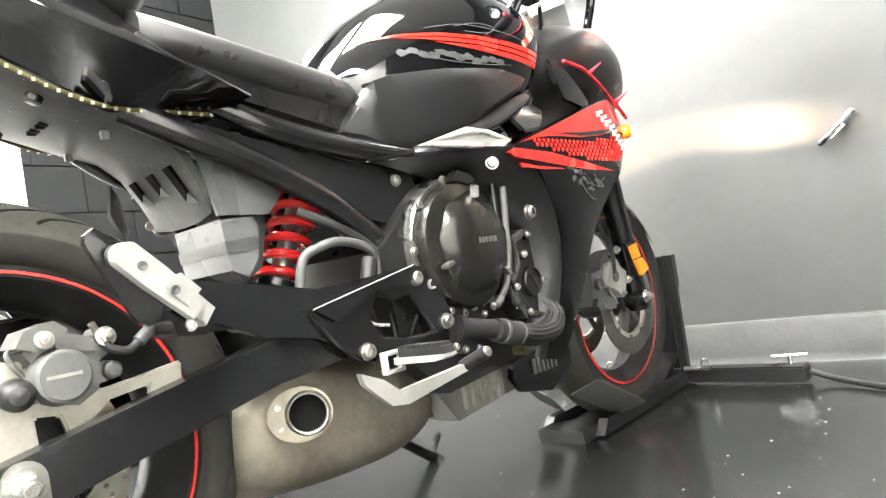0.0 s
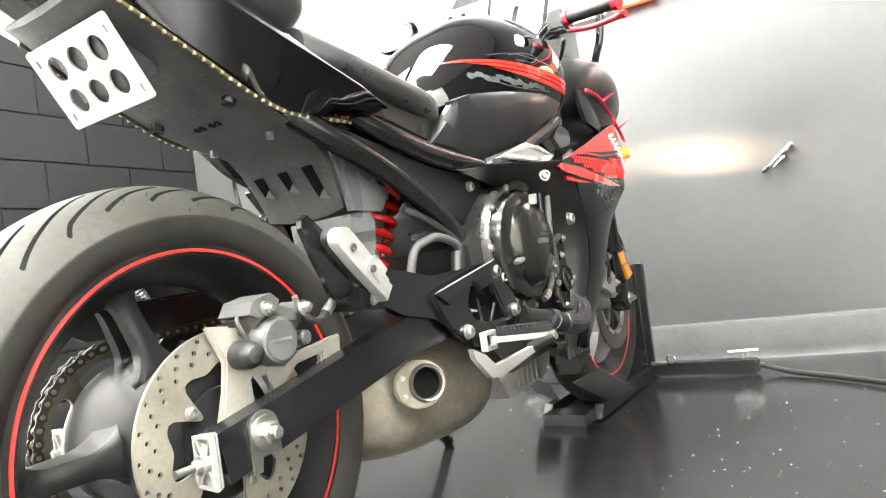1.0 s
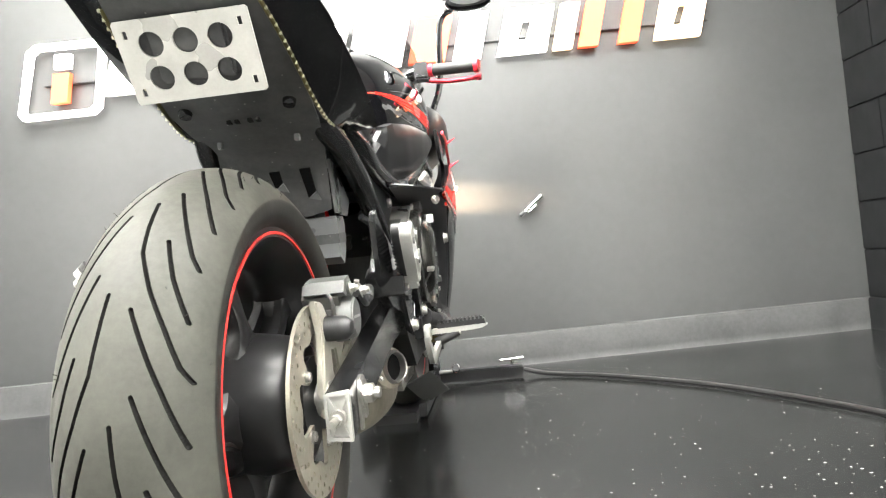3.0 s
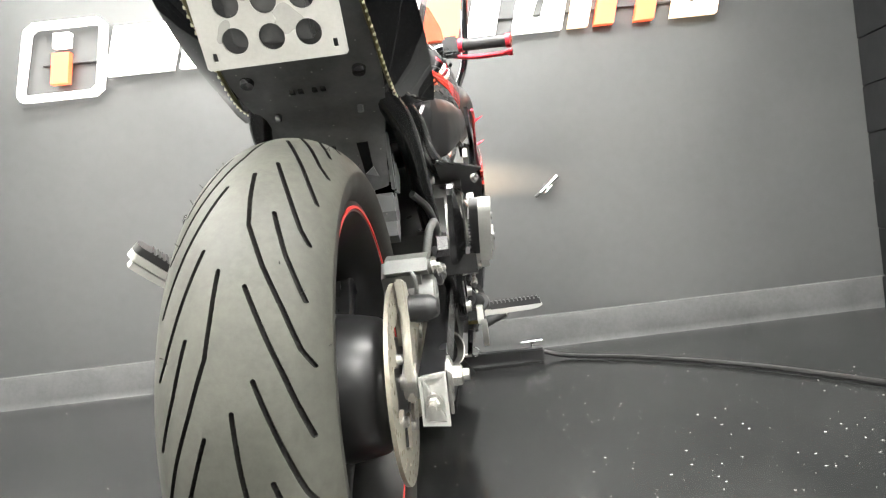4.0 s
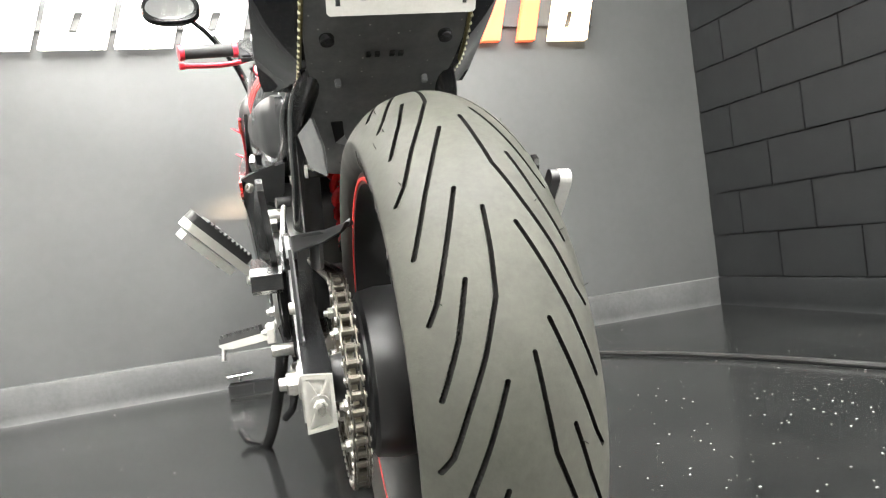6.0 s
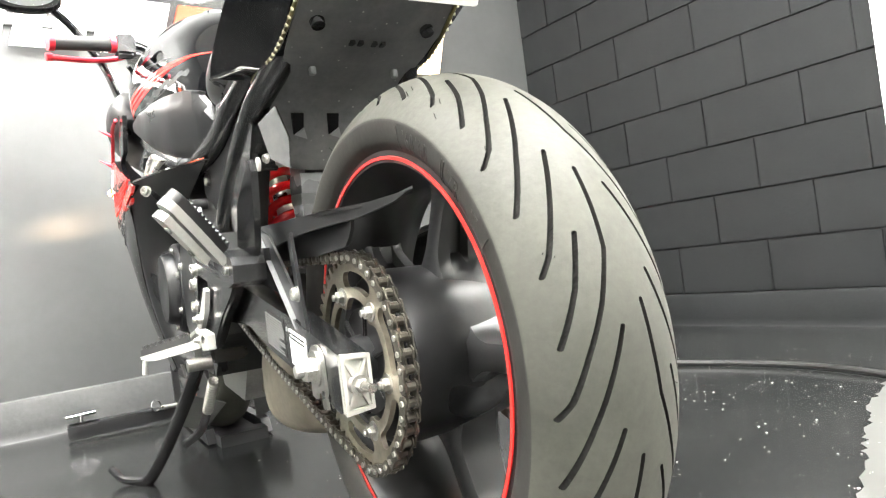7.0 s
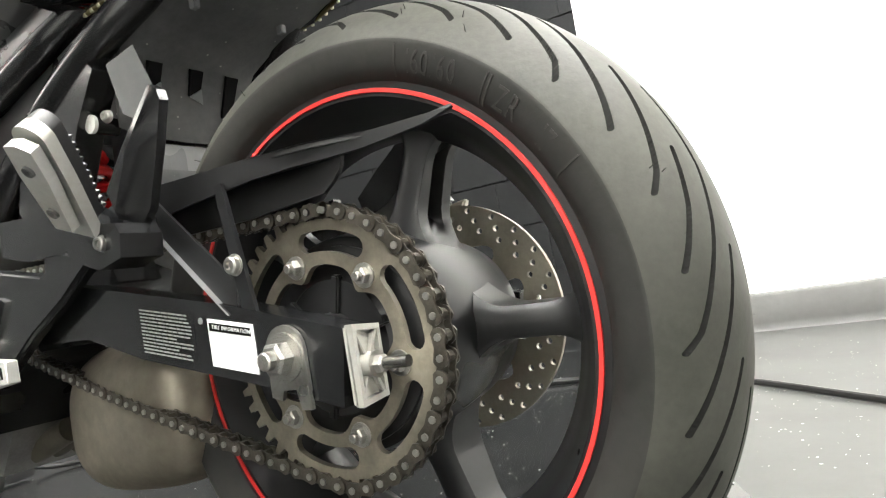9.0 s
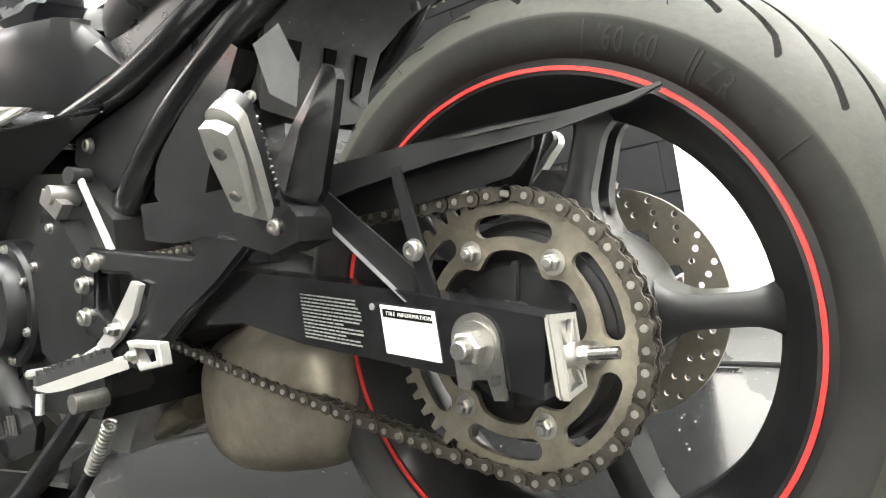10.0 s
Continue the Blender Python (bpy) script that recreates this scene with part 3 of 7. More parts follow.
def spoke(parent, y, z, angle, r0, r1, half, width):
    """One cast spoke: flared at hub and rim, with a deep channel along its trailing side."""
    bm = bmesh.new()
    rings = []
    for k in range(15):
        t = k / 14
        r = r0 + (r1 - r0) * t
        w = width * (0.92 + 1.9 * (1 - min(t / 0.42, 1)) ** 2.2 + 0.95 * max(0, (t - 0.72) / 0.28) ** 2)
        a = half * (1.0 - 0.30 * t) * (1 + 0.25 * max(0, (t - 0.85) / 0.15) ** 2)
        deep = w * 0.95 * min(1, max(0, (t - 0.20) / 0.08), max(0, (0.88 - t) / 0.08))
        c = a * 0.40
        e = w * 0.45
        ring = [(w - e, a), (w, a - e * 0.8), (w, -a + e * 0.8), (w - e, -a), (-w + e * 0.5, -a), (-w, -a + e * 0.4), (-w, -c), (-w + deep, -c * 0.82), (-w + deep, c * 0.82), (-w, c), (-w, a - e * 0.4), (-w + e * 0.5, a)]
        rings.append([bm.verts.new((q, r, p)) for p, q in ring])
    for p, q in zip(rings, rings[1:]):
        for k in range(len(p)):
            bm.faces.new((p[k], q[k], q[(k + 1) % len(p)], p[(k + 1) % len(p)]))
    bm.faces.new(rings[0][::-1])
    bm.faces.new(rings[-1])
    bm.transform(Matrix.Translation((0, y, z)) @ Matrix.Rotation(radians(angle), 4, "X") @ Matrix.Diagonal((1, 1, -1, 1)))
    return part("spoke", bm, RIM, parent, angle=42)


rear = part("rear_wheel", turned(bmesh.new(), [(-0.092, 0.050), (-0.091, 0.088), (-0.087, 0.094), (-0.066, 0.098), (-0.02, 0.097), (0.02, 0.093), (0.055, 0.088), (0.078, 0.083), (0.088, 0.076), (0.091, 0.070), (0.092, 0.040)], Matrix.Translation((0, 0, AXLE)), 64), RIM, bike, "gloss black cast hub, five broad spokes")
tyre(bike, 0, AXLE, 0.311, 0.080, 0.090, 0.229, 0.0665, True, "rear_tyre")
rim_profile = [(-0.0665, 0.231), (-0.0668, 0.216), (-0.060, 0.212), (-0.045, 0.203), (-0.018, 0.186), (0.018, 0.186), (0.045, 0.203), (0.060, 0.212), (0.0668, 0.216), (0.0665, 0.231), (0.058, 0.226), (0.045, 0.214), (0.018, 0.197), (-0.018, 0.197), (-0.045, 0.214), (-0.058, 0.226)]
wheel_part("rim", rim_profile, 0, AXLE, RIM, rear)
for s in (-1, 1):
    wheel_part("rim_stripe", [(s * 0.0672, 0.2190), (s * 0.0672, 0.2232), (s * 0.0688, 0.2228), (s * 0.0688, 0.2194)], 0, AXLE, STRIPE, rear, 128, "red reflective rim tape")
SPOKE_AT = 109.5
for k in range(5):
    spoke(rear, 0, AXLE, SPOKE_AT + 72 * k, 0.080, 0.196, 0.033, 0.0150)
side_on = Matrix.Translation((-0.0790, 0, AXLE)) @ Matrix(((0, 0, -1, 0), (-1, 0, 0, 0), (0, 1, 0, 0), (0, 0, 0, 1)))


def lay_on_side(ob):
    """Presses raised marks on to the curve of the tyre's side."""
    for v in ob.data.vertices:
        r = math.hypot(v.co.y, v.co.z - AXLE)
        v.co.x += 0.0790 - float(np.interp(r, (0.229, 0.233, 0.239, 0.2456, 0.253, 0.259, 0.2622), (0.0665, 0.0716, 0.0756, 0.0780, 0.07936, 0.0799, 0.0800)))


for words, start in (("160/60", 23.6), ("ZR", 45.6), ("17", 56.2)):
    lay_on_side(lettering(words, 0.027, side_on @ Matrix.Rotation(radians(-start), 4, "Z"), LETTER, rear, "size_marking", "raised tyre size numbers", 0.0007, 0.2365, 0.62))
for at in (21.4, 42.6, 43.6, 64.4):
    bar = slab((-0.0007, 0.2325, -0.001), (0.0007, 0.2580, 0.0009), 0)
    bar.transform(side_on @ Matrix.Rotation(radians(-at), 4, "Z"))
    bmesh.ops.subdivide_edges(bar, edges=bar.edges[:], cuts=5, use_grid_fill=True)
    lay_on_side(part("marking_bar", bar, LETTER, rear))
# soft rubber hairs left on the tread
rng = random.Random(12)
bm = bmesh.new()
for k in range(70):
    th, lat = rng.uniform(0, 360), rng.choice((-1, 1)) * rng.uniform(0.035, 0.078)
    rr = 0.311 - (0.090 - math.sqrt(0.090 ** 2 - lat * lat))
    base = V((lat, -rr * math.cos(radians(th)), AXLE + rr * math.sin(radians(th))))
    out = V((lat / 0.09, -math.cos(radians(th)), math.sin(radians(th)))).normalized()
    lean = V((rng.uniform(-1, 1), rng.uniform(-1, 1), rng.uniform(-1, 1))) * 0.5
    rod(bm, base - out * 0.001, base + (out + lean).normalized() * rng.uniform(0.003, 0.007), 0.0005, 0.0003, 5)
tagged(part("rubber_hairs", bm, WALL_RUBBER, rear), kind="stuff")

# brake disc
holes = []
for ringn, (r, cnt, off) in enumerate(((0.1165, 24, 0), (0.107, 24, 5), (0.0975, 24, 10))):
    holes += [arc(r * math.cos(radians(off + 360 * k / cnt)), AXLE + r * math.sin(radians(off + 360 * k / cnt)), 0.0033, n=8) for k in range(cnt)]
lobed = []
for k in range(120):
    a = 3.0 * k
    off = (a + 36) % 72 - 36
    r = 0.0815 - 0.033 * math.exp(-((off / 10.0) ** 4)) - 0.004 * math.cos(radians(10 * off))
    lobed.append((r * math.cos(radians(a)), AXLE + r * math.sin(radians(a))))
disc = part("brake_disc", pierced(arc(0, AXLE, 0.1225, n=72), holes + [lobed], 0.0995, 0.1045, "x"), DISC, bike, "drilled steel rear brake disc")
for k in range(5):
    a = radians(72 * k)
    bolt(disc, (0.1045, 0.062 * math.cos(a), AXLE + 0.062 * math.sin(a)), (1, 0, 0), 0.0065, STEEL)
part("disc_carrier", turned(bmesh.new(), [(0.06, 0.058), (0.099, 0.056)], Matrix.Translation((0, 0, AXLE)), 32), RIM, disc)

# sprocket, bolted to its carrier
SX = -0.1107
teeth = []
for k in range(46):
    a = 360 / 46 * k
    for da, r in ((-2.4, 0.1095), (-1.2, 0.1195), (1.2, 0.1195), (2.4, 0.1095)):
        teeth.append((r * math.cos(radians(a + da)), AXLE + r * math.sin(radians(a + da))))
inner = []
for k in range(96):
    a = 360 / 96 * k
    off = (a - 73 + 30) % 60 - 30
    r = 0.0715 - 0.0115 * math.exp(-((off / 9.5) ** 2))
    inner.append((r * math.cos(radians(a)), AXLE + r * math.sin(radians(a))))
holes = [inner]
for k in range(6):
    mid = 73 + 30 + 60 * k
    run = arc(0, AXLE, 0.1005, mid - 17, mid + 17, 10, True)
    for end, sign in ((mid + 17, 1), (mid - 17, -1)):
        c = (0.0915 * math.cos(radians(end)), AXLE + 0.0915 * math.sin(radians(end)))
        turn = arc(c[0], c[1], 0.009, end + 22.5, end + 157.5, 5, True) if sign > 0 else arc(c[0], c[1], 0.009, end - 157.5, end - 22.5, 5, True)
        run += turn
        if sign > 0:
            run += arc(0, AXLE, 0.0825, mid + 17, mid + 17 - 34, 10, True)
    holes.append(run)
bm = pierced(teeth, holes, SX - 0.003, SX + 0.003, "x")
sprocket = part("rear_sprocket", bm, COGS, bike, "worn steel rear sprocket with six bolts")
for k in range(6):
    a = radians(73 + 60 * k)
    bolt(sprocket, (SX - 0.003, 0.0755 * math.cos(a), AXLE + 0.0755 * math.sin(a)), (-1, 0, 0), 0.0072, STEEL, "hex")
bm = turned(bmesh.new(), [(-0.104, 0.02), (-0.104, 0.058), (-0.100, 0.062), (-0.094, 0.086), (-0.070, 0.088)], Matrix.Translation((0, 0, AXLE)), 48)
carrier = part("sprocket_carrier", bm, RIM, bike)
for k in range(6):
    bm = slab((-0.108, 0.022, -0.004), (-0.100, 0.062, 0.004), 0.0015)
    bm.transform(Matrix.Translation((0, 0, AXLE)) @ Matrix.Rotation(radians(103 + 60 * k), 4, "X"))
    part("rib", bm, RIM, carrier)
part("hub_collar", turned(bmesh.new(), [(-0.128, 0.018), (-0.126, 0.026), (-0.112, 0.029), (-0.104, 0.030)], Matrix.Translation((0, 0, AXLE)), 32), RIM, carrier)


# chain: two kinds of link, set along the loop over both sprockets
def link_mesh(outer):
    bm = bmesh.new()
    offset, thick = (0.0078, 0.0019) if outer else (0.0052, 0.0019)
    for s in (-1, 1):
        shape = arc(0.0079, 0, 0.0072, -70, 70, 7, True) + [(0, 0.0048)] + arc(-0.0079, 0, 0.0072, 110, 250, 7, True) + [(0, -0.0048)]
        prism(bm, shape, s * offset - thick / 2, s * offset + thick / 2, "x")
    plates = len(bm.faces)
    for py in (-0.0079, 0.0079):
        if outer:
            rod(bm, (-0.0105, py, 0), (0.0105, py, 0), 0.0030, seg=8)
        else:
            rod(bm, (-0.0045, py, 0), (0.0045, py, 0), 0.0050, seg=10)
    for n, fc in enumerate(bm.faces):
        fc.material_index = 1 if n >= plates else 0
    return finish(bm, "chain_link", [CHAIN, STEEL if outer else CHAIN])


chain_root = part("chain", rod(bmesh.new(), (SX, 0.575, 0.412), (SX + 0.012, 0.575, 0.412), 0.036, seg=24), COGS, bike, "greasy drive chain round both sprockets")
front_c, front_r, rear_r = V((0.575, 0.412)), 0.0407, 0.1163
loop = []
for k in range(0, 101):
    a = radians(98 + 170 * k / 100)
    loop.append(V((rear_r * math.cos(a), AXLE + rear_r * math.sin(a))))
low0, low1 = loop[-1], front_c + front_r * V((math.cos(radians(-82)), math.sin(radians(-82))))
for k in range(1, 60):
    t = k / 60
    loop.append(low0.lerp(low1, t) + V((0, -0.008 * 4 * t * (1 - t))))
for k in range(0, 41):
    a = radians(-82 + 180 * k / 40)
    loop.append(front_c + front_r * V((math.cos(a), math.sin(a))))
loop.append(loop[0])
outer_link, inner_link = link_mesh(True), link_mesh(False)
gone, want, k = 0.0, 0.0, 0
for a, b in zip(loop, loop[1:]):
    seg_len = (b - a).length
    while want <= gone + seg_len:
        t = (want - gone) / seg_len
        p = a.lerp(b, t)
        ob = new("chain_link", outer_link if k % 2 else inner_link)
        ob.parent = chain_root
        ob.matrix_local = Matrix.Translation((SX, p.x, p.y)) @ Matrix.Rotation(math.atan2(b.y - a.y, b.x - a.x), 4, "X")
        want += 0.015875
        k += 1
    gone += seg_len

# ---------------------------------------------------------------- swingarm, axle, guards, rear brake
arm = part("swingarm", bevel(prism(bmesh.new(), [(0.40, 0.44), (0.47, 0.44), (0.50, 0.40), (0.47, 0.35), (0.40, 0.35)], -0.118, 0.118), 0.01), CAST, bike, "satin black box section swingarm")
for s, poly in ((-1, [(-0.061, 0.330), (0.073, 0.3645), (0.285, 0.408), (0.47, 0.432), (0.49, 0.36), (0.285, 0.354), (0.193, 0.326), (0.023, 0.290), (-0.050, 0.271)]), (1, [(-0.061, 0.328), (0.30, 0.402), (0.47, 0.430), (0.49, 0.36), (0.30, 0.343), (-0.050, 0.272)])):
    part("beam", plate(poly, s * 0.128, s * 0.158, "x", 0.005), CAST, arm)
    end = part("end_plate", bevel(pierced([(s * 0.129, 0.274), (s * 0.160, 0.271), (s * 0.160, 0.332), (s * 0.129, 0.329)], [], -0.066, -0.060, "y"), 0.002), SILVER, arm, "silver cast end plate")
    part("raised_rim", pierced([(s * 0.129, 0.274), (s * 0.160, 0.271), (s * 0.160, 0.332), (s * 0.129, 0.329)], [[(s * 0.1325, 0.278), (s * 0.1565, 0.276), (s * 0.1565, 0.327), (s * 0.1325, 0.325)]], -0.071, -0.066, "y"), SILVER, end)
    for q in (-1, 1):
        bm = slab((-0.0018, -0.0705, -0.027), (0.0018, -0.066, 0.027), 0.0006)
        bm.transform(Matrix.Translation((s * 0.1445, 0, 0.3015)) @ Matrix.Rotation(radians(25 * q), 4, "Y"))
        part("rib", bm, SILVER, end)
    part("boss", turned(bmesh.new(), [(0, 0.010), (0.010, 0.009)], aim((s * 0.1445, -0.066, 0.300), (0, -1, 0)), 20), SILVER, end)
    bolt(end, (s * 0.1445, -0.076, 0.300), (0, -1, 0), 0.0072, STEEL, "hex")
    part("adjuster_screw", rod(bmesh.new(), (s * 0.1445, -0.07, 0.300), (s * 0.1445, -0.106, 0.300), 0.0045, seg=12), STEEL, end)
    # axle clamp plate and nut
    tab = arc(0.0, 0.318, 0.021, 0, 180, 12, True) + [(-0.021, 0.272), (-0.010, 0.272), (-0.007, 0.288), (0.007, 0.288), (0.010, 0.280), (0.021, 0.283)]
    shim = part("axle_plate", plate(tab, s * 0.1585, s * 0.162, "x", 0.001), STEEL, arm, "zinc axle plate")
    bolt(shim, (s * 0.162, 0.0, 0.314), (s, 0, 0), 0.0135, STEEL, "hex")
part("axle", rod(bmesh.new(), (-0.165, 0, AXLE), (0.165, 0, AXLE), 0.010), STEEL, arm)

# stickers on the left beam: rows of unreadable print and a tyre information label
sticker = part("warning_sticker", plate([(0.112, 0.318), (0.192, 0.334), (0.192, 0.379), (0.112, 0.363)], -0.1584, -0.1578, "x", 0), CAST, arm)
rng = random.Random(8)
for k in range(13):
    bm = bmesh.new()
    y = 0.1895
    last = 0.116 + (rng.choice((0.0, 0.02, 0.035)) if k % 3 == 2 else 0.0)
    while y > last + 0.004:
        w = rng.uniform(0.003, 0.011)
        lo = max(y - w, last)
        z0, z1 = (0.3335 + 0.0033 * k + 0.196 * (q - 0.192) for q in (lo, y))
        prism(bm, [(lo, z0), (y, z1), (y, z1 + 0.0014), (lo, z0 + 0.0014)], -0.1588, -0.1584)
        y = lo - 0.0012
    part("print_line", bm, PRINT, sticker)
part("icon", turned(bmesh.new(), [(0, 0.0030), (0.0006, 0.0030)], aim((-0.1583, 0.1015, 0.3530), (-1, 0, 0)), 14), PRINT, sticker)
label = part("tyre_label", plate([(0.036, 0.302), (0.092, 0.313), (0.092, 0.354), (0.036, 0.343)], -0.1592, -0.1580, "x", 0.0004), PAPER, arm, "white tyre information label")
part("label_header", plate([(0.0385, 0.3335), (0.0895, 0.3435), (0.0895, 0.3505), (0.0385, 0.3405)], -0.1597, -0.1592, "x", 0.0), INK_SHADE, label)
lettering("TIRE INFORMATION", 0.0047, Matrix.Translation((-0.1598, 0.0865, 0.3450)) @ Matrix(((0, 0, -1, 0), (-1, 0, 0, 0), (0, 1, 0, 0), (0, 0, 0, 1))) @ Matrix.Rotation(radians(-11), 4, "Z"), PAPER, label, "label_words", "", 0.0001)

# chain guard: a deep side plate, a top flange and a slanting lower arm
def tail_in(y):
    """The guard's tail bends in over the tyre."""
    f = min(1.0, max(0.0, (0.01 - y) / 0.162))
    return 0.046 * f * f * (3 - 2 * f)


bm = plate([(0.200, 0.486), (0.110, 0.482), (0.03, 0.479), (-0.03, 0.478), (-0.09, 0.477), (-0.152, 0.479), (-0.125, 0.472), (-0.077, 0.464), (-0.02, 0.461), (0.02, 0.460), (0.10, 0.457), (0.19, 0.450), (0.235, 0.456), (0.235, 0.478)], -0.1505, -0.1465, "x", 0.0015)
for v in bm.verts:
    v.co.x += tail_in(v.co.y)
guard = part("chain_guard", bm, GUARD, bike, "black plastic chain guard with pointed tail")
bm = bmesh.new()
top = [(0.235, 0.479), (0.200, 0.485), (0.110, 0.481), (0.03, 0.478), (-0.03, 0.477), (-0.07, 0.4765), (-0.11, 0.477), (-0.150, 0.4785)]
wide = [0.108, 0.105, 0.100, 0.098, 0.096, 0.094, 0.093, 0.100]
rows = [[bm.verts.new((-0.1465 + tail_in(y), y, z)), bm.verts.new((-w, y, z + 0.004)), bm.verts.new((-w, y, z + 0.001)), bm.verts.new((-0.1465 + tail_in(y), y, z - 0.003))] for (y, z), w in zip(top, wide)]
for a, b in zip(rows, rows[1:]):
    for k in range(4):
        bm.faces.new((a[k], b[k], b[(k + 1) % 4], a[(k + 1) % 4]))
bm.faces.new(rows[0])
bm.faces.new(rows[-1][::-1])
part("top_flange", bm, GUARD, guard)
part("inner_wall", plate([(0.235, 0.482), (0.03, 0.478), (-0.06, 0.474), (-0.055, 0.455), (-0.045, 0.445), (-0.034, 0.438), (0.06, 0.434), (0.235, 0.438)], -0.126, -0.122, "x", 0.001), GUARD, guard)
part("lower_arm", plate([(0.199, 0.484), (0.150, 0.470), (0.080, 0.405), (0.036, 0.362), (0.031, 0.347), (0.062, 0.352)], -0.1535, -0.1505, "x", 0.001), GUARD, guard)
# The lip is grey, not black, to put its lit rear face in.
part("arm_lip", plate([(0.200, 0.487), (0.066, 0.356), (0.063, 0.3535), (0.196, 0.484)], -0.1600, -0.1535, "x", 0.0), GREY, guard, "lip in grey, for the light on its rear face")
part("support", plate([(0.060, 0.463), (0.051, 0.464), (0.029, 0.345), (0.046, 0.348)], -0.1575, -0.1535, "x", 0.0012), MATTE, guard)
bolt(guard, (-0.1575, 0.047, 0.394), (-1, 0, 0), 0.0075, STEEL)

# rear caliper, its carrier arm and hose
body = [(0.033, 0.459), (0.056, 0.459), (0.064, 0.453), (0.084, 0.446), (0.103, 0.439), (0.105, 0.426), (0.092, 0.418), (0.088, 0.388), (0.066, 0.376), (0.036, 0.384), (0.024, 0.402), (0.030, 0.424), (0.020, 0.440)]
cal = part("rear_caliper", bevel(prism(bmesh.new(), body, 0.086, 0.136), 0.008, 4, 0.3), CALIPER, bike, "dusty grey cast brake caliper")
part("piston_housing", turned(bmesh.new(), [(0, 0.031), (0.014, 0.029), (0.020, 0.0275), (0.0215, 0.0245), (0.0225, 0.0242), (0.0225, 0.0)], aim((0.130, 0.052, 0.410), (1, 0, 0)), 40, False), CALIPER, cal)
part("cap_print", slab((0.1524, 0.034, 0.409), (0.1530, 0.068, 0.4125), 0), ALLOY, cal, "faint raised lettering bar")
part("bridge", bevel(prism(bmesh.new(), [(0.012, 0.446), (0.022, 0.462), (0.050, 0.468), (0.062, 0.458), (0.056, 0.444), (0.028, 0.440)], 0.092, 0.146), 0.007, 4, 0.3), CALIPER, cal)
part("web", bevel(prism(bmesh.new(), [(0.050, 0.455), (0.092, 0.442), (0.090, 0.430), (0.050, 0.436)], 0.128, 0.142), 0.005, 3), CALIPER, cal)
part("arm", bevel(prism(bmesh.new(), [(0.076, 0.418), (0.104, 0.415), (0.106, 0.395), (0.080, 0.392)], 0.116, 0.132), 0.005, 3), CALIPER, cal)
for y, z, r, tipx in ((0.038, 0.450, 0.009, 0.150), (0.096, 0.443, 0.0085, 0.152), (0.104, 0.405, 0.0095, 0.142)):
    part("lug", turned(bmesh.new(), [(0, r + 0.002), (tipx - 0.116, r), (tipx - 0.113, r - 0.003)], aim((0.114, y, z), (1, 0, 0.02)), 22), CALIPER, cal)
bolt(cal, (0.150, 0.038, 0.450), (1, 0, 0.05), 0.0065, STEEL, "hex")
bolt(cal, (0.152, 0.096, 0.443), (1, 0, 0.2), 0.0075, STEEL, "hex")
part("slide_boss", turned(bmesh.new(), [(0, 0.017), (0.028, 0.0165), (0.034, 0.015), (0.041, 0.009), (0.043, 0.0)], aim((0.114, 0.014, 0.400), (1, -0.15, 0)), 24, False), HOSE, cal)
part("boss_web", bevel(prism(bmesh.new(), [(0.014, 0.412), (0.036, 0.414), (0.036, 0.388), (0.014, 0.386)], 0.112, 0.134), 0.005, 3), CALIPER, cal)
part("bleed_nipple", rod(bmesh.new(), (0.146, 0.091, 0.446), (0.150, 0.084, 0.459), 0.0038), STEEL, cal)
part("pad_pin", tube(bmesh.new(), [(0.118, 0.026, 0.446), (0.128, 0.009, 0.442), (0.130, 0.013, 0.428), (0.128, 0.021, 0.416)], 0.0028, 8), CALIPER, cal)
outline = [(-0.026, 0.440), (0.005, 0.436), (0.04, 0.405), (0.10, 0.386), (0.192, 0.398), (0.188, 0.366), (0.145, 0.350), (0.109, 0.336), (0.05, 0.312), (0.020, 0.286), (-0.016, 0.288), (-0.024, 0.325), (-0.012, 0.362), (-0.006, 0.395)]
part("carrier_arm", bevel(pierced(outline, [[(0.085, 0.356), (0.105, 0.372), (0.150, 0.378), (0.148, 0.364), (0.115, 0.350)], [(0.030, 0.330), (0.058, 0.345), (0.052, 0.368), (0.028, 0.372)]], 0.1075, 0.1185, "x"), 0.0025, 2, 0.8), PALE, cal, "pale cast alloy carrier")
part("spacer", rod(bmesh.new(), (0.104, 0, AXLE), (0.121, 0, AXLE), 0.022, seg=24), ALLOY, cal)
hose = part("brake_hose", tube(bmesh.new(), [(0.150, 0.094, 0.440), (0.154, 0.100, 0.429), (0.154, 0.117, 0.424), (0.156, 0.131, 0.434), (0.156, 0.149, 0.447), (0.150, 0.170, 0.460), (0.142, 0.24, 0.470), (0.135, 0.33, 0.46)], 0.0048, 10), HOSE, bike, "black rubber brake hose")
part("hose_sleeve", rod(bmesh.new(), (0.156, 0.128, 0.431), (0.154, 0.152, 0.449), 0.0072, 0.0066), CALIPER, hose)

# underslung muffler
bm = loft(bmesh.new(), [(0.256, 0.045, 0.235, 0.305, 2.4), (0.266, 0.080, 0.203, 0.330, 2.8), (0.31, 0.108, 0.178, 0.347, 3.2), (0.42, 0.118, 0.166, 0.350, 3.4), (0.55, 0.116, 0.166, 0.340, 3.4), (0.63, 0.095, 0.185, 0.315, 3), (0.66, 0.05, 0.21, 0.28, 2.4)], 56, 3.2, 8)
for v in bm.verts:
    lean = min(1.0, max(0.0, (0.06 - v.co.x) / 0.16))
    v.co.y -= lean * (0.045 + 0.34 * max(0, v.co.y - 0.27))
muf = part("muffler", bm, TITAN, bike, "heat-stained steel muffler slung under the engine")
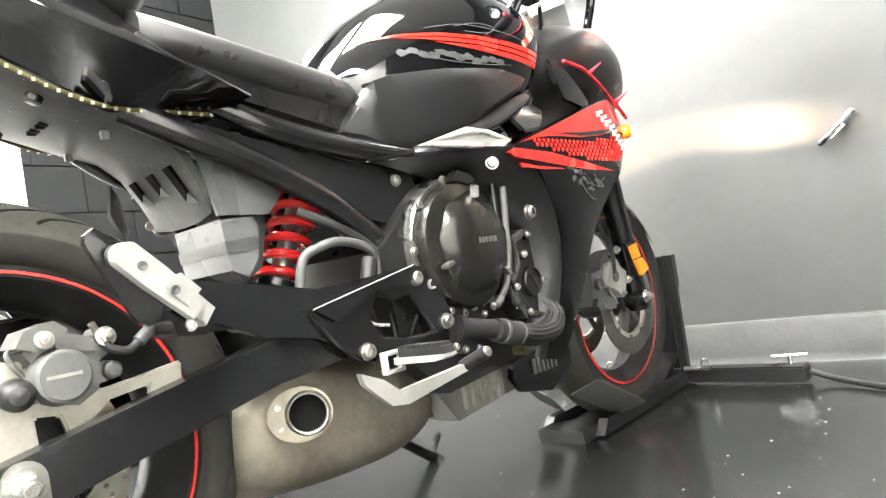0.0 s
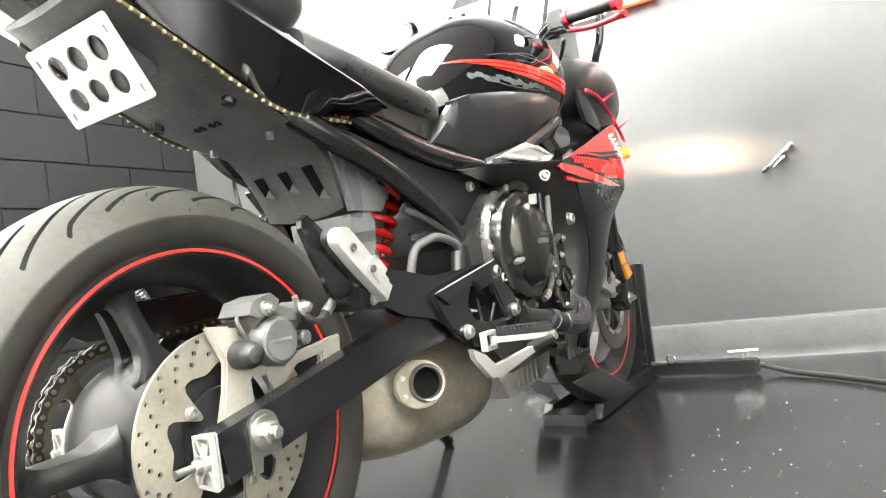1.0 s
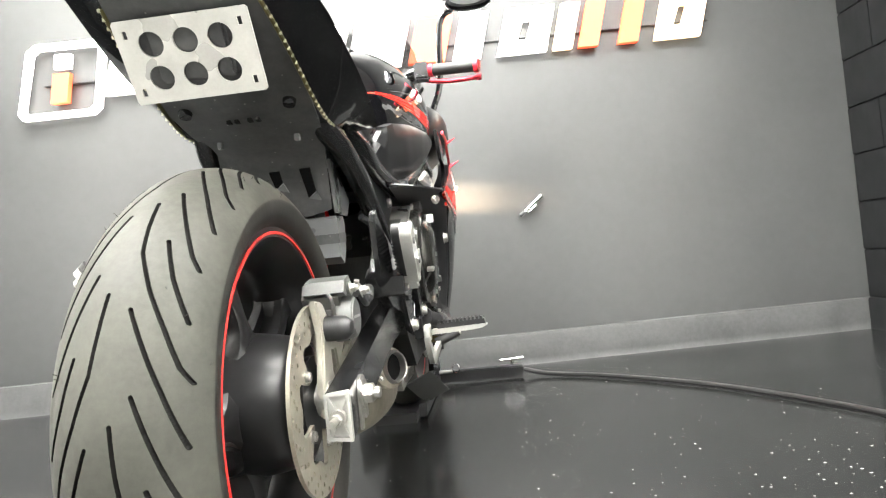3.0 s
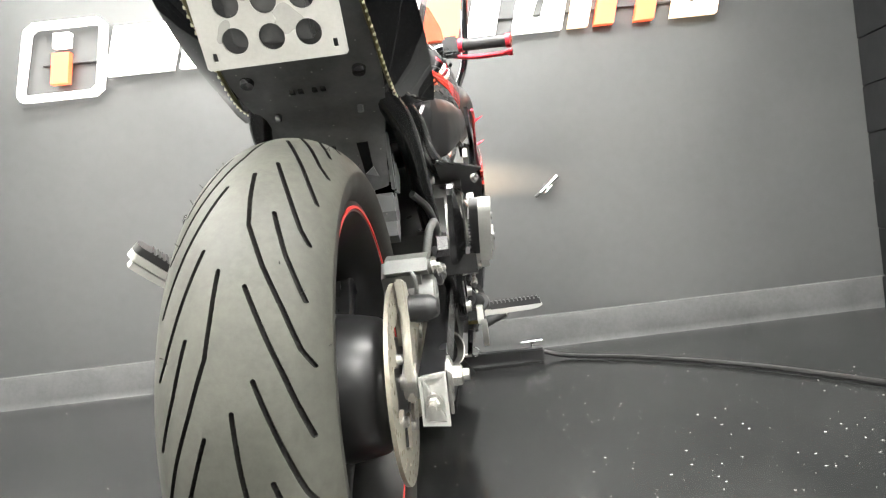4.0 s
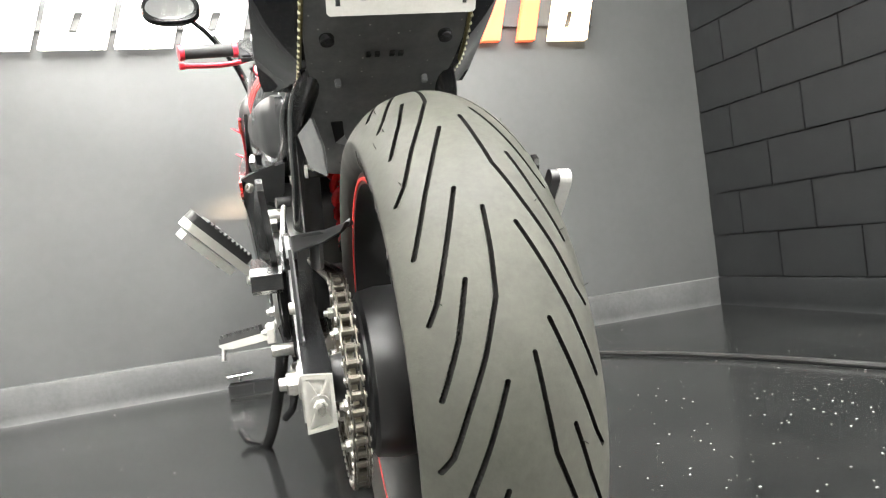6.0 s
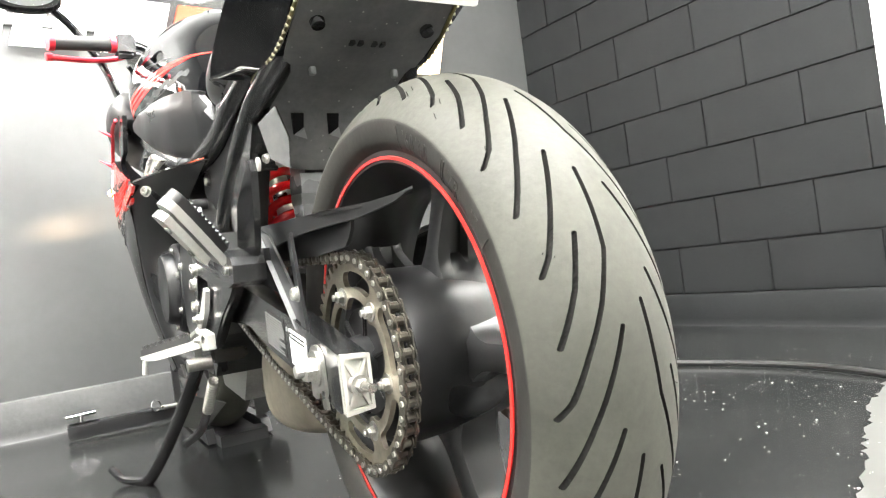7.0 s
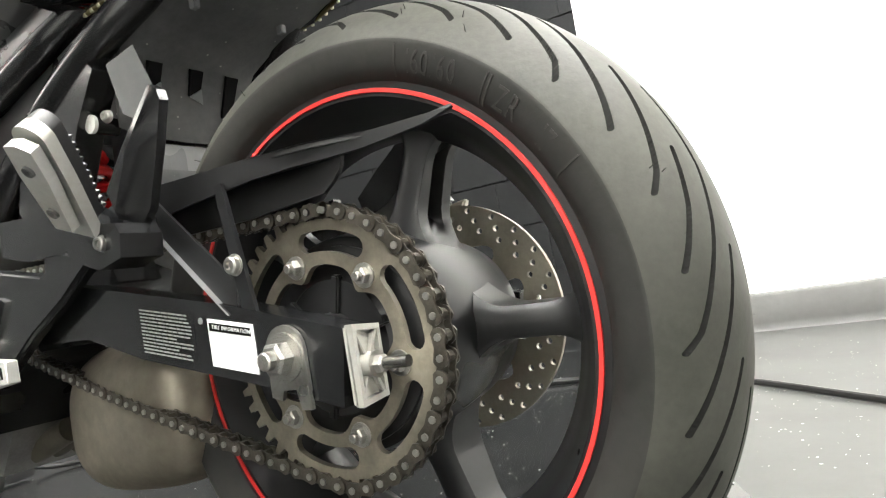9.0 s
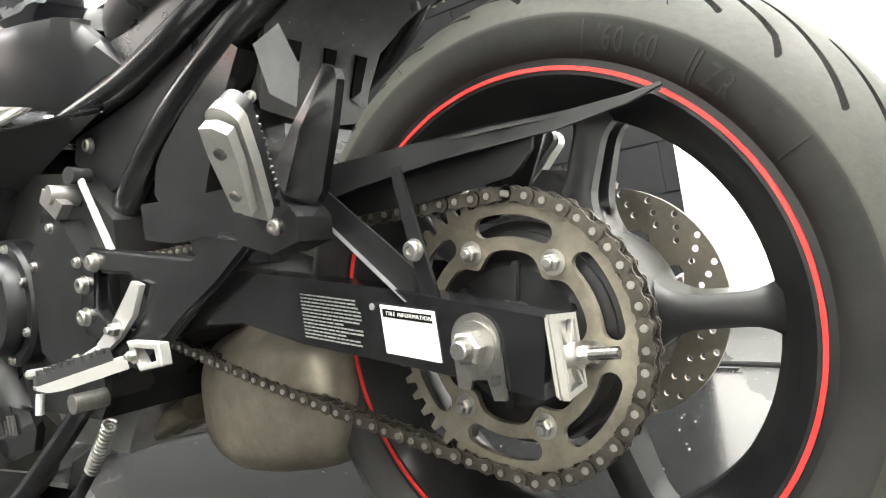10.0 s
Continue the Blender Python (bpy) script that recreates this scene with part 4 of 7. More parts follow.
tip = aim((0.112, 0.362, 0.290), (0.84, -0.53, 0.08))
part("tail_pipe", turned(bmesh.new(), [(0, 0.036), (0.030, 0.034), (0.040, 0.030), (0.046, 0.0285), (0.049, 0.027), (0.048, 0.0250), (0.0, 0.0245)], tip, 40, False), STEEL, muf, "polished round tail pipe")
oval = [(0.044 * math.cos(2 * math.pi * k / 36) - 0.010, 0.037 * math.sin(2 * math.pi * k / 36)) for k in range(36)]
bm = bevel(pierced(oval, [arc(0.0, 0.0, 0.0282, n=32)], 0.034, 0.042, "x"), 0.0025, 2, 0.8)
bm.transform(tip)
part("tip_flange", bm, TITAN, muf, "polished oval flange")
# Black disc just inside the lip stands in for the pipe's shaded depth.
part("bore", turned(bmesh.new(), [(0.034, 0.0247), (0.033, 0.0)], tip, 24, False), INK_SHADE, muf, "black disc put in as the pipe's dark depth")
for q in (-0.014, 0.014):
    bolt(muf, tip @ V((0.042, -0.038, q)), tip.to_3x3() @ V((1, 0, 0)), 0.0036, STEEL)
for x in (-0.06, -0.02, 0.02, 0.06):
    part("header_pipe", tube(bmesh.new(), [(x * 0.5, 0.60, 0.235), (x * 0.8, 0.72, 0.20), (x, 0.88, 0.21), (x * 1.3, 0.99, 0.30), (x * 1.3, 0.98, 0.42)], 0.018, 12), TITAN, muf)

# ---------------------------------------------------------------- frame, shock, foot controls
frame_root = part("frame", tube(bmesh.new(), [(0.0, 0.98, 0.90), (0.0, 1.06, 0.74)], 0.035, 20), SATIN, bike, "satin black steel tube frame")
for s in (-1, 1):
    # The spar's sheen is put into a greyer colour than the other tubes.
    part("main_spar", tube(bmesh.new(), [(s * 0.05, 1.06, 0.815), (s * 0.165, 0.975, 0.778), (s * 0.165, 0.813, 0.712), (s * 0.155, 0.67, 0.660), (s * 0.138, 0.632, 0.646)], 0.020, 16), PANEL, frame_root)
    part("seat_rail", tube(bmesh.new(), [(s * 0.140, 0.645, 0.648), (s * 0.127, 0.489, 0.668), (s * 0.124, 0.369, 0.692), (s * 0.106, 0.30, 0.722), (s * 0.085, 0.20, 0.765)], 0.0185, 16), SATIN, frame_root)
    part("lower_rail", tube(bmesh.new(), [(s * 0.120, 0.545, 0.510), (s * 0.117, 0.50, 0.553), (s * 0.115, 0.438, 0.596), (s * 0.115, 0.339, 0.643), (s * 0.111, 0.245, 0.680), (s * 0.092, 0.18, 0.715), (s * 0.075, 0.12, 0.75)], 0.0195, 16), SATIN, frame_root)
    part("down_tube", tube(bmesh.new(), [(s * 0.06, 1.05, 0.76), (s * 0.16, 0.99, 0.62), (s * 0.15, 0.97, 0.50)], 0.018, 14), SATIN, frame_root)
    side = skin([(0.259, 0.695), (0.363, 0.673), (0.481, 0.649), (0.633, 0.632), (0.645, 0.602), (0.585, 0.539), (0.509, 0.561), (0.430, 0.613), (0.333, 0.660)], lambda y, z: 0.119 + 0.05 * max(0, y - 0.50), 0.006, 3, s)
    cov = part("side_cover", side, MATTE, bike, "satin black triangular side cover")
    bolt(cov, (s * 0.125, 0.598, 0.614), (s, 0, 0), 0.009, STEEL)

stud = part("cross_stud", rod(bmesh.new(), (-0.085, 0.300, 0.588), (-0.112, 0.302, 0.589), 0.010, seg=20), SATIN, frame_root)
part("stud_cap", turned(bmesh.new(), [(0, 0.0105), (0.004, 0.0105), (0.005, 0.006), (0.003, 0.0)], aim((-0.111, 0.302, 0.589), (-1, 0, 0)), 18, False), BRUSHED, stud, "bright stud end")
bolt(frame_root, (-0.104, 0.284, 0.594), (-1, -0.3, 0), 0.006, STEEL)
part("frame_gusset", bevel(prism(bmesh.new(), [(0.292, 0.662), (0.353, 0.620), (0.434, 0.570), (0.453, 0.554), (0.464, 0.521), (0.438, 0.487), (0.376, 0.475), (0.353, 0.519), (0.309, 0.592), (0.269, 0.640)], -0.124, -0.092), 0.009, 4, 0.4), SATIN, frame_root, "black frame plate with rounded foot")

# inner mudguard and the box behind the shock
mud = part("inner_mudguard", plate([(0.315, 0.668), (0.389, 0.647), (0.397, 0.567), (0.379, 0.503), (0.347, 0.482), (0.309, 0.503), (0.322, 0.578)], -0.035, 0.035, "x", 0.008), UNDER, bike, "dusty black inner mudguard")
part("side_panel", skin([(0.269, 0.668), (0.290, 0.577), (0.373, 0.576), (0.400, 0.606), (0.350, 0.638), (0.312, 0.664)], lambda y, z: 0.083, 0.004, 3), MUDPANEL, mud, "smooth grey side panel")
part("fold", skin([(0.268, 0.668), (0.281, 0.664), (0.303, 0.578), (0.290, 0.577)], lambda y, z: 0.0852, 0.003, 2), GREY, mud, "pale folded edge")
part("splash_box", bevel(prism(bmesh.new(), [(0.294, 0.572), (0.345, 0.574), (0.354, 0.560), (0.346, 0.515), (0.326, 0.488), (0.302, 0.500)], -0.052, 0.080), 0.004), MUDPANEL, mud, "pale grey splash box")
# A darker slab, slightly proud of the box.
part("dark_band", bevel(prism(bmesh.new(), [(0.2955, 0.541), (0.345, 0.545), (0.349, 0.541), (0.346, 0.527), (0.2975, 0.524)], -0.0535, 0.0815), 0.001, 1), UNDER, mud, "dark band standing proud of the box")
wing = bmesh.new()
outline = [(-0.122, 0.246, 0.637), (-0.101, 0.226, 0.657), (-0.090, 0.216, 0.610), (-0.088, 0.232, 0.570), (-0.110, 0.246, 0.586)]
lo = [wing.verts.new((x, y, z)) for x, y, z in outline]
hi = [wing.verts.new((x * 0.96, y + 0.004, z + 0.001)) for x, y, z in outline]
wing.faces.new(lo)
wing.faces.new(hi[::-1])
for k in range(5):
    wing.faces.new((lo[k], hi[k], hi[(k + 1) % 5], lo[(k + 1) % 5]))
# Glossy panel whose bright reflection is put into the grey.
part("wing_panel", wing, PANEL, mud, "glossy wing panel, its pale reflection put in as grey")
# rear shock
shock = part("rear_shock", rod(bmesh.new(), (-0.025, 0.425, 0.440), (-0.025, 0.530, 0.655), 0.017), STEEL, bike, "rear shock with a red coil spring")
coil = []
p0, p1 = V((-0.025, 0.437, 0.470)), V((-0.025, 0.517, 0.630))
ax = (p1 - p0).normalized()
e1 = ax.cross(V((1, 0, 0))).normalized()
e2 = ax.cross(e1)
for k in range(0, 6 * 14 + 1):
    a = 2 * math.pi * k / 14
    coil.append(p0.lerp(p1, k / 84) + 0.034 * (math.cos(a) * e1 + math.sin(a) * e2))
part("coil_spring", tube(bmesh.new(), coil, 0.0078, 10, 0), SPRING, shock, "glossy red coil spring")
for p in (p0, p1):
    part("spring_seat", turned(bmesh.new(), [(-0.006, 0.040), (0.006, 0.040)], aim(p, ax), 28), SATIN, shock)
part("lower_clevis", bevel(prism(bmesh.new(), [(0.39, 0.42), (0.44, 0.41), (0.465, 0.455), (0.415, 0.475)], -0.055, 0.005), 0.005), SATIN, shock)
part("link_rod", plate([(0.31, 0.425), (0.40, 0.470), (0.46, 0.458), (0.46, 0.440), (0.40, 0.440), (0.33, 0.412)], 0.006, 0.022, "x", 0.003), CALIPER, shock)


def ribbed_peg(parent, p, q, up, width, name, deep=0.010):
    """A foot peg: an alloy bar with a ribbed rubber pad on it."""
    p, q = V(p), V(q)
    d = (q - p).normalized()
    n = (V(up) - d * V(up).dot(d)).normalized()
    w = d.cross(n)
    length = (q - p).length
    m = Matrix.Translation(p) @ Matrix((d, w, n)).transposed().to_4x4()
    bm = prism(bmesh.new(), [(0, -deep), (length - 0.022, -deep * 0.85), (length - 0.008, -deep * 0.55), (length, 0.0), (length, 0.004), (0, 0.004)], -width, width, "y")
    bevel(bm, 0.0045, 3)
    bm.transform(m)
    peg = part(name, bm, SILVER, parent, "silver alloy peg with ribbed black rubber")
    count = int(length / 0.0085)
    gap = (length - 0.016) / count
    teeth = [(0.012, 0.004)]
    for k in range(count):
        x0 = 0.012 + k * gap
        teeth += [(x0, 0.014), (x0 + 0.001, 0.019), (x0 + gap * 0.62, 0.019), (x0 + gap * 0.62 + 0.001, 0.014)]
    teeth += [(length - 0.003, 0.014), (length - 0.001, 0.004)]
    bm = prism(bmesh.new(), teeth, -width * 0.93, width * 0.93, "y")
    bm.transform(m)
    part("rubber_pad", bm, PEGRUB, peg, "ribbed black rubber pad")
    for k, at in ((0, 0.3), (1, 0.62)):
        bm = turned(bmesh.new(), [(0, 0.0062), (0.0015, 0.0055), (0.0015, 0.003), (-0.001, 0.0)], aim((length * at, 0, -deep * (0.97 - 0.3 * at)), (0, 0, -1)), 16, False)
        bm.transform(m)
        part("peg_screw", bm, STEEL, peg)
    return peg


def passenger_peg(parent, p, q, up, half, block):
    """A round-ended alloy tray that holds a thick rubber pad; block: with a bolted bar below it."""
    p, q = V(p), V(q)
    d = (q - p).normalized()
    n = (V(up) - d * V(up).dot(d)).normalized()
    length = (q - p).length
    m = Matrix.Translation(p) @ Matrix((d, d.cross(n), n)).transposed().to_4x4()

    def tray(grow, start, lo, hi, w, seg=2):
        h = half + grow
        shape = [(start, h * 0.82), (start, -h * 0.82), (length * 0.55, -h)] + arc(length - h, 0, h, -75, 75, 12, True) + [(length * 0.55, h)]
        bm = bevel(prism(bmesh.new(), shape, lo, hi, "z"), w, seg)
        bm.transform(m)
        return bm

    low = -0.006 if block else -0.012
    peg = part("passenger_peg", tray(0.0, 0.0, low, 0.005, 0.0025 if block else 0.004, 2 if block else 3), SILVER, parent, "silver round-ended alloy peg with a thick rubber pad")
    part("rubber_pad", tray(-0.0022, 0.012, 0.005, 0.017, 0.0055, 4), PEGRUB, peg, "black rubber pad with ribbed top")
    for k in range(int((length - 0.034) / 0.0072)):
        x0 = 0.016 + 0.0072 * k
        bm = prism(bmesh.new(), [(x0, 0.0150), (x0 + 0.0010, 0.0196), (x0 + 0.0034, 0.0196), (x0 + 0.0044, 0.0150)], -half * 0.84, half * 0.84, "y")
        bm.transform(m)
        part("rib", bm, PEGRUB, peg)
    if block:
        shape = [(length * 0.16, -half * 0.55), (length * 0.66, -half * 0.86), (length * 0.90, -half * 0.80), (length * 0.93, 0), (length * 0.90, half * 0.80), (length * 0.66, half * 0.86), (length * 0.16, half * 0.55)]
        bm = bevel(prism(bmesh.new(), shape, -0.019, -0.009, "z"), 0.0025, 2)
        bm.transform(m)
        part("bar", bm, SILVER, peg)
        low = -0.019
    else:
        bm = bevel(prism(bmesh.new(), [(0.014, -half * 1.25), (0.042, -half * 1.25), (0.050, -half * 0.4), (0.046, half * 0.35), (0.014, half * 0.35)], low - 0.003, low + 0.001, "z"), 0.0015, 2)
        bm.transform(m)
        part("clip_plate", bm, SILVER, peg)
    for at, dz in ((0.34, low - (0 if block else 0.003)), (0.72, low)):
        part("peg_bolt", turned(bmesh.new(), [(0, 0.0052), (0.0022, 0.0048), (0.0022, 0.0028), (0.0004, 0.0)], m @ aim((length * at, 0, dz), (0, 0, -1)), 18, False), CALIPER, peg, "dark recessed bolt")
    return peg


# rider foot plates
right_plate = pierced([(0.545, 0.466), (0.579, 0.466), (0.606, 0.444), (0.634, 0.375), (0.621, 0.356), (0.568, 0.353), (0.543, 0.349), (0.487, 0.331), (0.423, 0.345), (0.387, 0.370), (0.347, 0.425)], [[(0.474, 0.434), (0.502, 0.421), (0.543, 0.425), (0.583, 0.360), (0.511, 0.362), (0.469, 0.373), (0.453, 0.402)], arc(0.594, 0.434, 0.0085, n=14)], 0.163, 0.176, "x")
rp = part("foot_plate", bevel(right_plate, 0.004, 3, 0.8), CAST, bike, "black forged rider foot plate")
part("raised_arm", bevel(prism(bmesh.new(), [(0.350, 0.429), (0.553, 0.469), (0.566, 0.462), (0.536, 0.440), (0.470, 0.441), (0.388, 0.407)], 0.174, 0.1815), 0.0035, 3, 0.5), CAST, rp)
# A silver rod draws the highlight along the arm's top edge.
part("edge_glint", rod(bmesh.new(), (0.1803, 0.352, 0.4295), (0.1803, 0.552, 0.4685), 0.0013, seg=8), SILVER, rp, "thin silver rod put in as the edge's highlight")
part("hole_bush", turned(bmesh.new(), [(0.0, 0.0085), (0.0145, 0.0085), (0.0145, 0.0060), (0.003, 0.0055), (0.003, 0.0)], aim((0.1625, 0.594, 0.434), (1, 0, 0)), 20, False), BRUSHED, rp, "bright bush in the plate")
for y0, z0, y1, z1 in ((0.506, 0.358, 0.500, 0.404), (0.532, 0.356, 0.557, 0.390)):
    part("hole_rib", rod(bmesh.new(), (0.166, y0, z0), (0.166, y1, z1), 0.0026, seg=8), CAST, rp)
part("switch_rod", tube(bmesh.new(), [(0.150, 0.462, 0.408), (0.160, 0.468, 0.392), (0.160, 0.500, 0.384)], 0.0026, 8, 4), BRUSHED, rp, "thin bright spring end")
for p in ((0.176, 0.556, 0.448), (0.176, 0.612, 0.371), (0.176, 0.436, 0.356)):
    bolt(rp, p, (1, 0, 0), 0.0105, STEEL)
part("rear_bracket", plate([(0.204, 0.488), (0.294, 0.472), (0.373, 0.456), (0.553, 0.466), (0.355, 0.424), (0.407, 0.366), (0.359, 0.390), (0.282, 0.406), (0.225, 0.432), (0.193, 0.448)], 0.150, 0.166, "x", 0.004), CAST, rp)
left_plate = pierced([(0.538, 0.470), (0.43, 0.449), (0.322, 0.428), (0.275, 0.446), (0.218, 0.430), (0.284, 0.394), (0.353, 0.365), (0.445, 0.315), (0.480, 0.320), (0.505, 0.342), (0.568, 0.362), (0.574, 0.40)], [[(0.520, 0.436), (0.445, 0.424), (0.424, 0.412), (0.420, 0.390), (0.450, 0.366), (0.505, 0.372), (0.532, 0.395)]], -0.180, -0.163, "x")
lp = part("foot_plate", bevel(left_plate, 0.0045, 3, 0.8), CAST, bike, "black forged rider foot plate")
part("rear_bracket", plate([(0.428, 0.502), (0.34, 0.494), (0.245, 0.487), (0.208, 0.466), (0.205, 0.436), (0.25, 0.438), (0.30, 0.446), (0.375, 0.449), (0.43, 0.462)], -0.164, -0.150, "x", 0.0045), CAST, lp)
part("fold", plate([(0.345, 0.470), (0.245, 0.462), (0.222, 0.440), (0.30, 0.444)], -0.170, -0.164, "x", 0.003), CAST, lp)
for q in ((0.519, 0.449), (0.551, 0.425), (0.557, 0.386)):
    bolt(lp, (-0.180, q[0], q[1]), (-1, 0, 0), 0.0095, STEEL)
ribbed_peg(rp, (0.210, 0.464, 0.338), (0.318, 0.453, 0.342), (0, 0, 1), 0.011, "rider_peg", 0.006)
ribbed_peg(lp, (-0.203, 0.437, 0.332), (-0.286, 0.459, 0.318), (0, 0, 1), 0.012, "rider_peg")
part("peg_clevis", bevel(pierced([(0.44, 0.320), (0.478, 0.320), (0.478, 0.352), (0.44, 0.352)], [[(0.446, 0.326), (0.472, 0.326), (0.472, 0.346), (0.446, 0.346)]], 0.194, 0.206, "x"), 0.0012, 1, 0.8), SILVER, rp)
# Block behind the clevis, dark to put the shade of its opening in.
part("clevis_back", slab((0.176, 0.446, 0.326), (0.195, 0.472, 0.346), 0.002), CAST, rp)
bm = bevel(pierced([(0.425, 0.352), (0.362, 0.346), (0.360, 0.322), (0.405, 0.318)], [[(0.413, 0.344), (0.371, 0.340), (0.370, 0.328), (0.400, 0.325)]], -0.205, -0.192, "x"), 0.0012, 1, 0.8)
clevis = part("peg_clevis", bm, SILVER, lp, "open silver clevis")
bolt(clevis, (-0.205, 0.412, 0.336), (-1, 0, 0), 0.006, STEEL, "hex")
part("peg_feeler", tube(bmesh.new(), [(-0.282, 0.458, 0.314), (-0.284, 0.458, 0.303), (-0.285, 0.459, 0.293)], 0.0042, 10, 3), SILVER, lp)

# brake pedal and shift lever
part("brake_pedal", bevel(prism(bmesh.new(), [(0.388, 0.334), (0.427, 0.317), (0.455, 0.295), (0.600, 0.302), (0.612, 0.291), (0.468, 0.273), (0.436, 0.278), (0.413, 0.298), (0.392, 0.318)], 0.201, 0.211), 0.003, 3, 0.4), SILVER, rp, "bright alloy brake pedal")
part("pedal_pad", rod(bmesh.new(), (0.200, 0.607, 0.297), (0.250, 0.612, 0.318), 0.0105), PEGRUB, rp)
part("pad_cap", turned(bmesh.new(), [(0, 0.009), (0.004, 0.008), (0.006, 0.0)], aim((0.249, 0.612, 0.3175), (1, 0.1, 0.42)), 16, False), STEEL, rp)
part("shift_link", plate([(0.408, 0.410), (0.424, 0.416), (0.447, 0.398), (0.482, 0.372), (0.520, 0.352), (0.512, 0.338), (0.470, 0.354), (0.432, 0.378)], -0.190, -0.183, "x", 0.002), SILVER, lp, "bright alloy shift link")
bolt(lp, (-0.190, 0.467, 0.366), (-1, 0, 0), 0.0085, STEEL, "hex")
part("shift_lever", tube(bmesh.new(), [(-0.188, 0.515, 0.345), (-0.198, 0.58, 0.328), (-0.212, 0.66, 0.325)], 0.0065, 8, 6), SILVER, lp, "bright alloy shift lever")
part("shift_rod", rod(bmesh.new(), (-0.168, 0.497, 0.456), (-0.152, 0.583, 0.563), 0.0048), BRUSHED, lp, "slim pale shift rod")
part("rod_end", turned(bmesh.new(), [(-0.014, 0.011), (0.014, 0.011)], aim((-0.152, 0.588, 0.570), (1, 0.2, 0)), 18), PEGRUB, lp)

# passenger brackets with heel guards and pegs
def heel_guard(s, parent):
    """A tapered blade with a raised ridge."""
    rim = [(0.076, 0.549), (0.086, 0.556), (0.096, 0.549), (0.142, 0.516), (0.180, 0.484), (0.168, 0.456), (0.132, 0.445), (0.118, 0.456), (0.093, 0.503), (0.075, 0.540)]
    ridge = [(0.086, 0.550, 0.001), (0.118, 0.508, 0.012), (0.150, 0.460, 0.013)]
    out = lambda z: 0.172 + 0.08 * max(0, z - 0.47)
    bm = bmesh.new()
    low = [bm.verts.new((s * out(z), y, z)) for y, z in rim]
    high = [bm.verts.new((s * (out(z) + 0.008), y + (0.118 - y) * 0.03, z)) for y, z in rim]
    top = [bm.verts.new((s * (out(z) + 0.008 + h), y, z)) for y, z, h in ridge]
    n = len(rim)
    bm.faces.new(low)
    for k in range(n):
        bm.faces.new((low[k], high[k], high[(k + 1) % n], low[(k + 1) % n]))
    fan = [0, 0, 0, 1, 2, 2, 2, 2, 1, 0]
    for k in range(n):
        a, b = fan[k], fan[(k + 1) % n]
        bm.faces.new((high[k], top[a], high[(k + 1) % n]))
        if a != b:
            bm.faces.new((top[a], top[b], high[(k + 1) % n]))
    bevel(bm, 0.0012, 1, 0.7)
    return part("heel_guard", bm, SATIN, parent, "tapered black heel guard", 25)


for s, pl, fold in ((1, rp, True), (-1, lp, False)):
    shape = [(0.142, 0.458), (0.175, 0.468), (0.200, 0.446), (0.180, 0.426), (0.148, 0.430)] if fold else [(0.209, 0.460), (0.160, 0.450), (0.130, 0.446), (0.123, 0.436), (0.126, 0.416), (0.160, 0.410), (0.205, 0.426)]
    mount = part("passenger_mount", bevel(prism(bmesh.new(), shape, s * (0.150 if fold else 0.168), s * 0.208), 0.003), SATIN, bike, "black cast passenger peg bracket")
    heel_guard(s, mount)
    part("strut", plate([(0.15, 0.455), (0.34, 0.462), (0.345, 0.432), (0.30, 0.42), (0.15, 0.430)], s * 0.146, s * 0.162, "x", 0.004), SATIN, mount)
    if fold:
        passenger_peg(mount, (0.219, 0.166, 0.455), (0.223, 0.088, 0.530), (-1, 0, 0.1), 0.0145, False)
        part("peg_hinge", bevel(prism(bmesh.new(), [(0.150, 0.462), (0.167, 0.474), (0.186, 0.454), (0.172, 0.436)], 0.200, 0.226), 0.004), SILVER, mount, "silver hinge block")
    else:
        passenger_peg(mount, (-0.212, 0.163, 0.446), (-0.279, 0.103, 0.517), (0.5, -0.15, 0.8), 0.0150, True)
    bolt(mount, (s * 0.208, 0.164 if fold else 0.150, 0.440 if fold else 0.432), (s, -0.2, 0), 0.006, STEEL)

# side stand
stand = part("side_stand", tube(bmesh.new(), [(-0.186, 0.570, 0.284), (-0.200, 0.66, 0.215), (-0.228, 0.83, 0.095), (-0.252, 0.945, 0.018), (-0.258, 0.965, 0.013)], 0.013, 12), SATIN, bike, "black side stand swung down to the floor")
part("foot", tube(bmesh.new(), [(-0.255, 0.955, 0.010), (-0.300, 1.01, 0.012), (-0.322, 1.057, 0.032)], 0.009, 10), SATIN, stand)
coil = [V((-0.166, 0.565, 0.250)).lerp(V((-0.174, 0.615, 0.190)), k / 120) + 0.008 * V((math.cos(k * 0.7), 0.6 * math.sin(k * 0.7), 0.8 * math.sin(k * 0.7))) for k in range(121)]
part("return_spring", tube(bmesh.new(), coil, 0.0022, 6, 0), STEEL, stand, "thin steel return spring")
part("spring_arm", tube(bmesh.new(), [(-0.174, 0.615, 0.190), (-0.182, 0.66, 0.15), (-0.20, 0.74, 0.115)], 0.008, 10), SATIN, stand)
part("pivot_bolt", rod(bmesh.new(), (-0.165, 0.568, 0.284), (-0.206, 0.568, 0.284), 0.012, seg=20), STEEL, stand)

# ---------------------------------------------------------------- engine
eng = part("engine", bevel(prism(bmesh.new(), [(0.52, 0.50), (0.60, 0.575), (0.72, 0.60), (0.80, 0.66), (0.95, 0.70), (1.02, 0.55), (0.96, 0.40), (0.90, 0.27), (0.62, 0.25), (0.53, 0.33)], -0.150, 0.150), 0.012), ENGINE, bike, "dark painted four cylinder engine")
m = Matrix.Translation((0.0, 0.690, 0.490))
